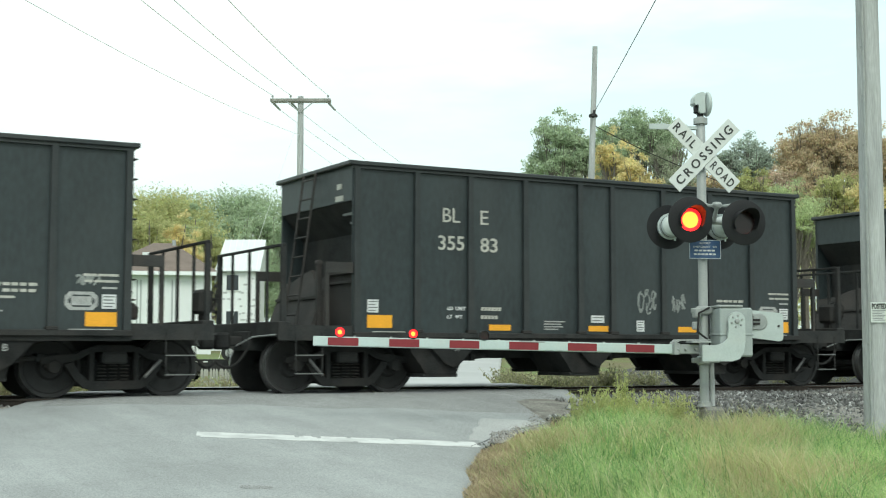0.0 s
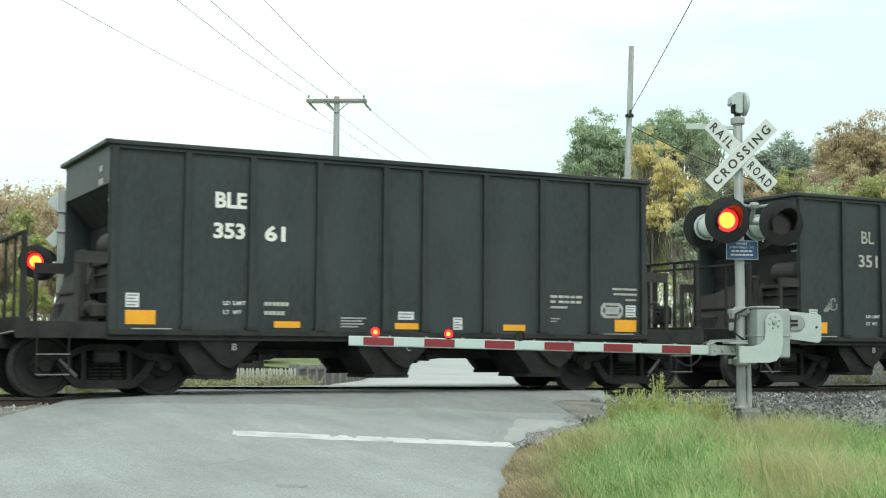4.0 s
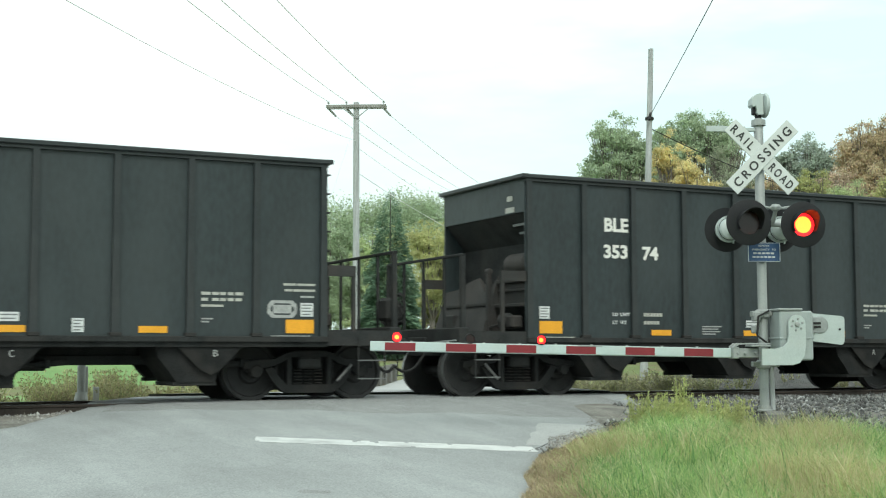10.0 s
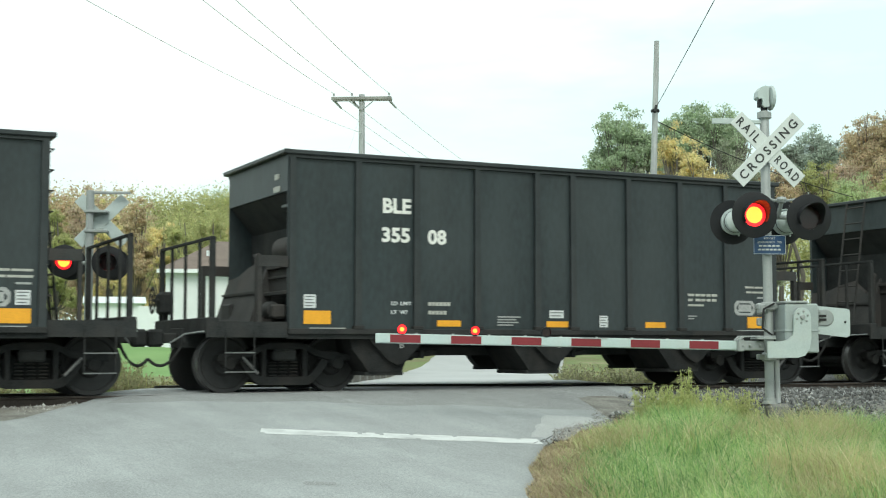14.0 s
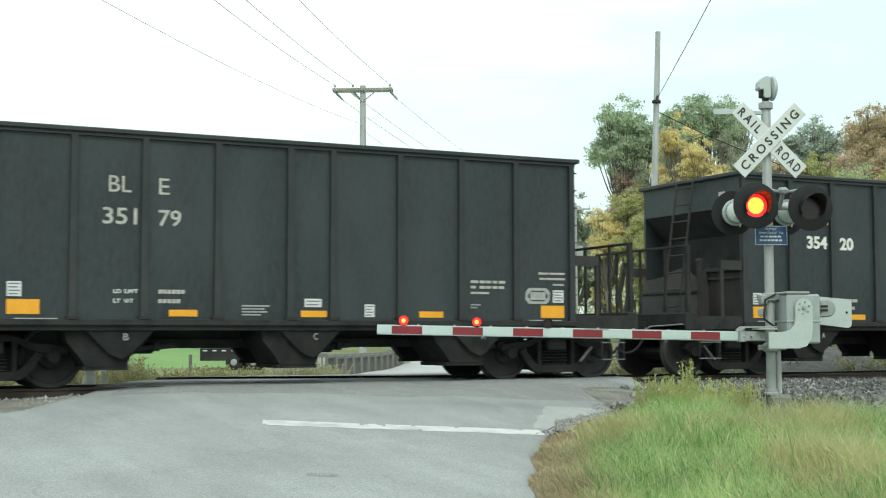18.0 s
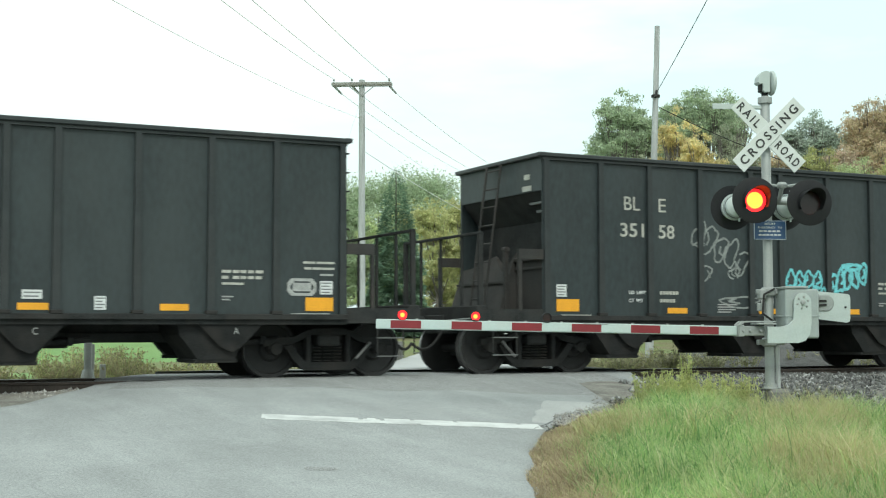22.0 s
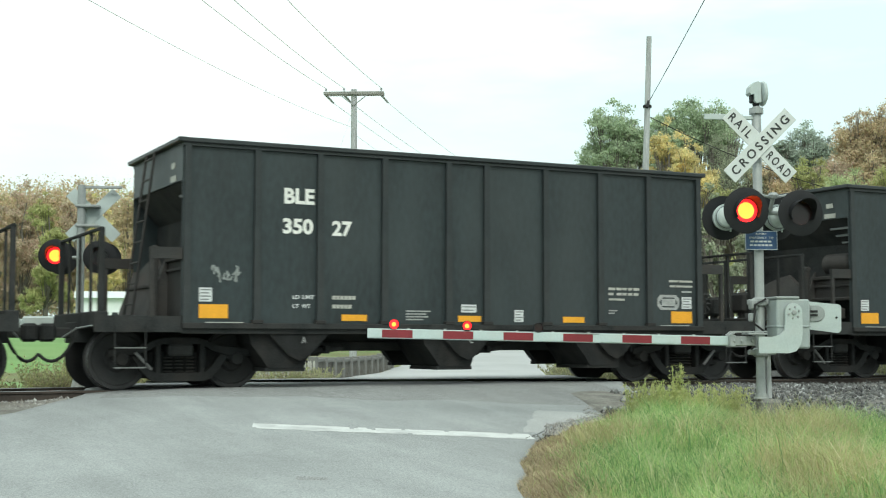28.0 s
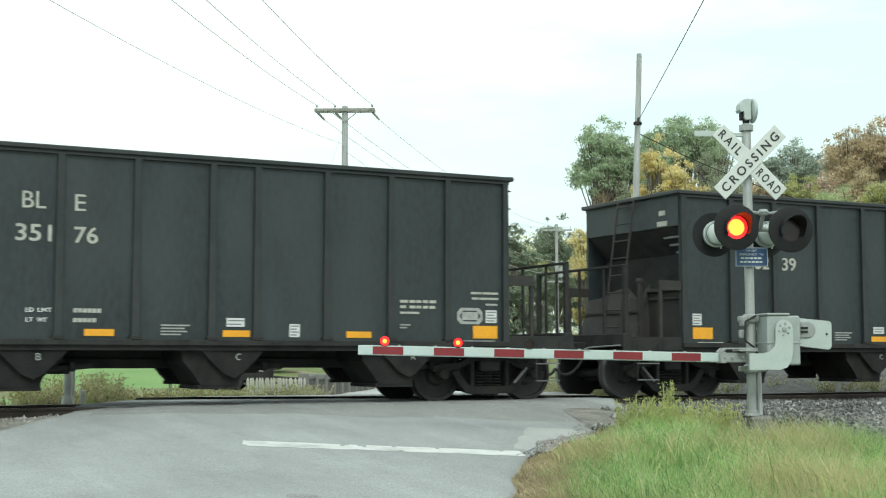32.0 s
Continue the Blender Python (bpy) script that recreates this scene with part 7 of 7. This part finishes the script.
fence = thing("roadside_parapet", "weathered grey parapet of posts and slatted panels along the road", "fence")
A, B = Vector((13.3, 34.0, 0)), Vector((22.3, 48.5, 0))
n = 11
post = Geo().box(-0.13, -0.13, -0.3, 0.13, 0.13, 0.74, c=0.02).mesh("post", M["concrete"])
slat = Geo().box(-0.045, -0.035, 0.06, 0.045, 0.035, 0.60, c=0.008).mesh("slat", M["fence_wood"])
turn = math.degrees(math.atan2(B.y - A.y, B.x - A.x))
step = (B - A).length / n
cap = Geo().box(0.13, -0.09, 0.58, step - 0.13, 0.09, 0.68, c=0.015).box(0.13, -0.07, 0.0, step - 0.13, 0.07, 0.09, c=0.01).mesh("panel_rail", M["concrete"])
for k in range(n + 1):
    p = A.lerp(B, k / n)
    z = ground_z(p.x, p.y)
    o = part("post", post, None, fence)
    o.matrix_basis = pose(p.x, p.y, z, 0, 0, turn)
    if k < n:
        o = part("panel_rail", cap, None, fence)
        o.matrix_basis = pose(p.x, p.y, z, 0, 0, turn)
        for i in range(9):
            q = o.matrix_basis @ Vector((0.22 + (step - 0.44) * i / 8, 0, 0))
            w = part("slat", slat, None, fence)
            w.matrix_basis = pose(q.x, q.y, z, 0, 0, turn)

pickets = thing("picket_fence", "pale weathered picket fence in the grass", "fence")
A, B = Vector((11.2, 32.6, 0)), Vector((13.2, 33.7, 0))
slat = Geo().prism([(-0.035, 0), (0.035, 0), (0.035, 0.56), (0.0, 0.62), (-0.035, 0.56)], -0.012, 0.012).mesh("picket", mat("pale_picket_wood", (0.42, 0.41, 0.37), 0.9, 0, 0.3, 4, 40, 0.3))
for k in range(20):
    p = A.lerp(B, k / 19)
    part("picket", slat, None, pickets).matrix_basis = pose(p.x, p.y, ground_z(p.x, p.y), random.uniform(-2, 2), random.uniform(-3, 3), 29)
m = pose(A.x, A.y, ground_z(A.x, A.y), 0, 0, math.degrees(math.atan2(B.y - A.y, B.x - A.x)))
for z in (0.16, 0.44):
    part("rail", Geo().box(-0.05, 0.015, z, (B - A).length + 0.05, 0.05, z + 0.05), M["fence_wood"], pickets).matrix_basis = m
for k in range(4):
    p = Vector((2.2 + k * 2.6, 37.2 - k * 0.6, 0))
    o = tagged(new("fence_post", Geo().box(-0.04, -0.04, -0.2, 0.04, 0.04, 0.75, c=0.01).mesh("fence_post", M["fence_wood"])), "thin dark wooden fence post on the lawn", "fence post", "posts on the lawn")
    o.location = (p.x, p.y, ground_z(p.x, p.y))


def house_window(owner, x, y, z, w, h, muntin=True):
    win = part("window", Geo().box(x - w / 2 - 0.07, y - 0.05, z - 0.07, x + w / 2 + 0.07, y + 0.02, z + h + 0.07, c=0.01), M["siding"], owner)
    part("pane", Geo().box(x - w / 2, y - 0.056, z, x + w / 2, y - 0.051, z + h), M["window_glass"], win)
    if muntin:
        part("muntin", Geo().box(x - 0.025, y - 0.07, z, x + 0.025, y - 0.057, z + h), M["siding"], win)


# low house with a brown hip roof
house = thing("house", "white low house with a brown shingled hip roof", "house", "houses beyond the lawn", pose(16.6, 65.3, -0.5, 0, 0, -18.0))
part("wall", Geo().box(0.6, 0, 0, 6.0, 7.0, 5.15), M["siding"], house)
g = Geo()
g.add([(0.2, -0.45, 5.15), (6.35, -0.45, 5.15), (6.35, 7.45, 5.15), (0.2, 7.45, 5.15), (3.05, 3.2, 6.85), (4.05, 3.2, 6.85)],
      [(0, 1, 5, 4), (1, 2, 5), (2, 3, 4, 5), (3, 0, 4), (0, 3, 2, 1)])
part("roof", g, M["roof_brown"], house)
part("eave_board", Geo().box(0.18, -0.50, 4.98, 6.37, -0.42, 5.17).box(6.30, -0.5, 4.98, 6.38, 7.45, 5.17), M["siding"], house)
for x in (1.6, 3.3, 5.0):
    part("garage_door", Geo().box(x - 0.72, -0.03, 2.3, x + 0.72, -0.005, 4.70, c=0.01), M["truck_white"], house, "plain white door panel")
    part("door_trim", Geo().box(x - 0.80, -0.05, 2.3, x - 0.73, 0.0, 4.75).box(x + 0.73, -0.05, 2.3, x + 0.80, 0.0, 4.75), M["siding_line"], house)
part("roof_vent", Geo().box(4.0, 2.9, 6.5, 4.2, 3.1, 7.0, c=0.02), M["galv"], house)
part("skylight", Geo().box(2.55, 1.25, 5.85, 2.95, 1.60, 6.22, c=0.02), M["roof_metal"], house, "small pale skylight")
part("low_wing", Geo().box(-0.75, 0.4, 0, 0.6, 5.0, 3.35), M["siding"], house, "low white side wing")

# tall house under construction, wrapped in white sheet with grey print
tall_house = thing("house", "tall white-wrapped house under construction with a pale metal roof", "house", "houses beyond the lawn", pose(32.45, 90.7, -0.5, 0, 0, -29.3))
part("wall", Geo().box(0, 0, 0, 2.7, 4.0, 7.0), M["siding"], tall_house)
g = Geo()
g.prism([(-0.25, 6.95), (2.95, 6.95), (2.95, 7.05), (-0.25, 7.05)], -0.3, 0.0)
g.add([(-0.3, -0.35, 6.95), (2.95, -0.35, 6.95), (3.05, 2.0, 9.42), (0.05, 2.0, 9.42), (-0.3, 4.35, 6.95), (2.95, 4.35, 6.95)], [(0, 1, 2, 3), (4, 3, 2, 5), (0, 3, 4), (1, 5, 2), (0, 4, 5, 1)])
part("roof", g, M["roof_metal"], tall_house)
for k in range(7):
    x = 0.0 + k * 0.44
    g = Geo()
    g.add([(x, -0.36, 6.99), (x + 0.05, -0.36, 6.99), (x + 0.10, 1.98, 9.45), (x + 0.05, 1.98, 9.45)], [(0, 1, 2, 3)])
    part("roof_seam", g, M["siding"], tall_house)
house_window(tall_house, 0.95, 0, 5.6, 0.85, 1.1)
house_window(tall_house, 0.95, 0, 3.2, 0.85, 0.9)
g = Geo()
rn = random.Random(4)
for k in range(34):
    x, z = rn.uniform(0.1, 2.4), 2.9 + 0.5 * (k // 4) + rn.uniform(-0.06, 0.06)
    w = rn.uniform(0.15, 0.4)
    g.box(x, -0.012, z, min(2.65, x + w), -0.002, z + 0.13)
tagged(part("wrap_print", g, M["siding_line"], tall_house), kind="stuff")
part("corner_trim", Geo().box(2.7, -0.06, 0, 2.82, 0.1, 7.0), M["siding"], tall_house)
# scaffold post and porch beside it
shed = thing("low_building", "small low white building behind the lawn", "building", "houses beyond the lawn", pose(17.3, 84.3, -0.5, 0, 0, -12.0))
part("wall", Geo().box(0, 0, 0, 3.3, 4.0, 4.1), M["siding"], shed)
g = Geo()
g.add([(-0.3, -0.3, 4.1), (3.6, -0.3, 4.1), (3.6, 4.3, 4.1), (-0.3, 4.3, 4.1), (-0.3, 2.0, 4.6), (3.6, 2.0, 4.6)], [(0, 1, 5, 4), (2, 3, 4, 5), (1, 2, 5), (3, 0, 4), (0, 3, 2, 1)])
part("roof", g, M["roof_metal"], shed)
for x in (0.9, 2.4):
    house_window(shed, x, 0, 2.3, 0.8, 0.9)


def pickup(x, y, turn, paint, label):
    """A small parked pickup: shaped body, cab glass, wheels."""
    t = thing("pickup_truck", label, "vehicle", m=pose(x, y, ground_z(x, y) + 0.02, 0, 0, turn))
    o = [(-2.55, 0.45), (2.55, 0.45), (2.6, 0.75), (2.5, 1.02), (1.35, 1.10), (0.75, 1.72), (-0.55, 1.74), (-0.75, 1.08), (-2.55, 1.06), (-2.6, 0.75)]
    part("body", Geo().prism(o, -0.88, 0.88), paint, t, smooth=False)
    part("window", Geo().prism([(1.15, 1.14), (0.72, 1.64), (-0.48, 1.66), (-0.62, 1.14)], -0.89, 0.89), M["window_glass"], t)
    for xx in (-1.6, 1.65):
        for yy in (-0.82, 0.82):
            w = part("wheel", Geo().turned([(0.0, -0.1), (0.2, -0.1), (0.34, -0.11), (0.36, -0.08), (0.36, 0.08), (0.34, 0.11), (0.0, 0.1)], "y", n=18), M["rubber"], t, at=(xx, yy, 0.36), smooth=True)
            part("rim", Geo().turned([(0.0, -0.13), (0.17, -0.12), (0.19, -0.1)], "y", n=14).turned([(0.0, 0.13), (0.17, 0.12), (0.19, 0.1)], "y", n=14), M["galv"], w)
    part("bumper", Geo().box(2.55, -0.85, 0.42, 2.68, 0.85, 0.6, c=0.02), M["galv"], t)
    part("bumper", Geo().box(-2.68, -0.85, 0.42, -2.55, 0.85, 0.6, c=0.02), M["galv"], t)


pickup(19.6, 58.0, -25, M["truck_white"], "white pickup truck parked beyond the lawn")
trailer = thing("utility_trailer", "dark flat utility trailer parked on the grass", "trailer", m=pose(15.3, 46.6, ground_z(15.3, 46.6), 0, 0, -28))
part("deck", Geo().box(-1.6, -0.75, 0.36, 1.6, 0.75, 0.44, c=0.01), M["car_under"], trailer)
for yy in (-0.8, 0.8):
    part("wheel", Geo().turned([(0.0, -0.08), (0.22, -0.08), (0.30, -0.06), (0.30, 0.06), (0.22, 0.08), (0.0, 0.08)], "y", n=18), M["rubber"], trailer, at=(-0.35, yy, 0.30), smooth=True)
    part("wheel", Geo().turned([(0.0, -0.08), (0.22, -0.08), (0.30, -0.06), (0.30, 0.06), (0.22, 0.08), (0.0, 0.08)], "y", n=18), M["rubber"], trailer, at=(0.35, yy, 0.30), smooth=True)
    for xx in (-0.35, 0.35):
        part("rim", Geo().turned([(0.0, -0.1), (0.10, -0.095), (0.12, -0.08)], "y", n=14), M["galv"], trailer, at=(xx, yy, 0.30))
    part("side_rail", Geo().rod((-1.6, yy * 0.9, 0.78), (1.6, yy * 0.9, 0.78), 0.025), M["car_under"], trailer)
    for xx in (-1.5, 0.0, 1.5):
        part("stake", Geo().box(xx - 0.025, yy * 0.9 - 0.025, 0.42, xx + 0.025, yy * 0.9 + 0.025, 0.80), M["car_under"], trailer)
for yy in (-0.73, 0.71):
    part("side_panel", Geo().box(-1.6, yy, 0.40, 1.55, yy + 0.02, 0.76), M["car_under"], trailer, "black side panel")
for k in range(9):
    part("reflector", Geo().box(-1.5 + 0.34 * k, -0.745, 0.70, -1.34 + 0.34 * k, -0.732, 0.74), M["white_label"], trailer)
part("drawbar", Geo().rod((1.6, 0, 0.5), (2.7, 0, 0.42), 0.04), M["car_under"], trailer)


# ---- what moves ----
# seconds, and how far the train is off an even pace, metres
PACE = [(0, -0.06), (2, -0.20), (4, -0.29), (7, -0.37), (10, -0.40), (13, -0.42), (16, -0.56), (18, -0.62), (20, -0.60), (22, -0.55), (24, -0.47), (26, -0.41),
        (28, -0.23), (30, -0.09), (31, -0.01), (32, 0.20)]


def train_place(t, k):
    """The middle of car k along the track."""
    return 5.629 + 12.17 * t + float(np.interp(t, [p[0] for p in PACE], [p[1] for p in PACE])) + k * CAR_PITCH - HALF


def swap(n):
    """The time of the n-th change of the flashing lamps."""
    return float(np.interp(n, (-20, -18, -15, -5, 5, 8, 15, 25, 27), (-0.36, 1.03, 3.09, 9.90, 16.88, 19.03, 23.84, 30.80, 32.19)))


def motions():
    for k, a, b, old, car in TRAIN:
        walk(car, [(t, pose(train_place(t, k), TRACK_Y, 0.004)) for t, _ in PACE])
        inside = [f for f in range(1, frame(32.0) + 1) if -8 < train_place((f - 1) / FPS, k) < 42]
        if not inside:
            continue
        times = sorted({0.0, 32.0, *[(f - 1) / FPS for f in inside]})
        t0, t1 = (inside[0] - 1) / FPS, (inside[-1] - 1) / FPS
        for tr in [c for c in car.children if c.name.startswith("truck")]:
            for ws in [c for c in tr.children if c.name.startswith("wheelset")]:
                x, z = ws.location.x, ws.location.z
                rows = []
                for t in times:
                    way = train_place(min(max(t, t0), t1), k) - train_place(t0, k)
                    rows.append((t, pose(x, 0, z, 0, math.degrees(way / 0.457) % 360, 0)))
                walk(ws, rows)
    for lens, at, phase in FLASHERS:
        rows, lit = [(0.0, 180.0 if phase else 0.0)], phase == 0
        for n in range(-19, 27):
            t = swap(n)
            to_first = n % 2 == 0
            a0, a1 = (180.0, 0.0) if to_first == (phase == 0) else (0.0, 180.0)
            f = round((t - (0.15 if n < -12 and lens.parent.name.startswith("gate_lamp") else 0.0)) * FPS)
            if n == -19:
                rows = [(0.0, a0)]
            for i, u in enumerate((0, 1 / 3, 2 / 3, 1)):
                rows.append(((f + i) / FPS, a0 + (a1 - a0) * u))
        rows.append((32.0, rows[-1][1]))
        rows = [r for i, r in enumerate(rows) if i == 0 or r[0] > rows[i - 1][0]]
        walk(lens, [(t, at @ pose(0, 0, 0, 0, 0, a)) for t, a in rows])


motions()
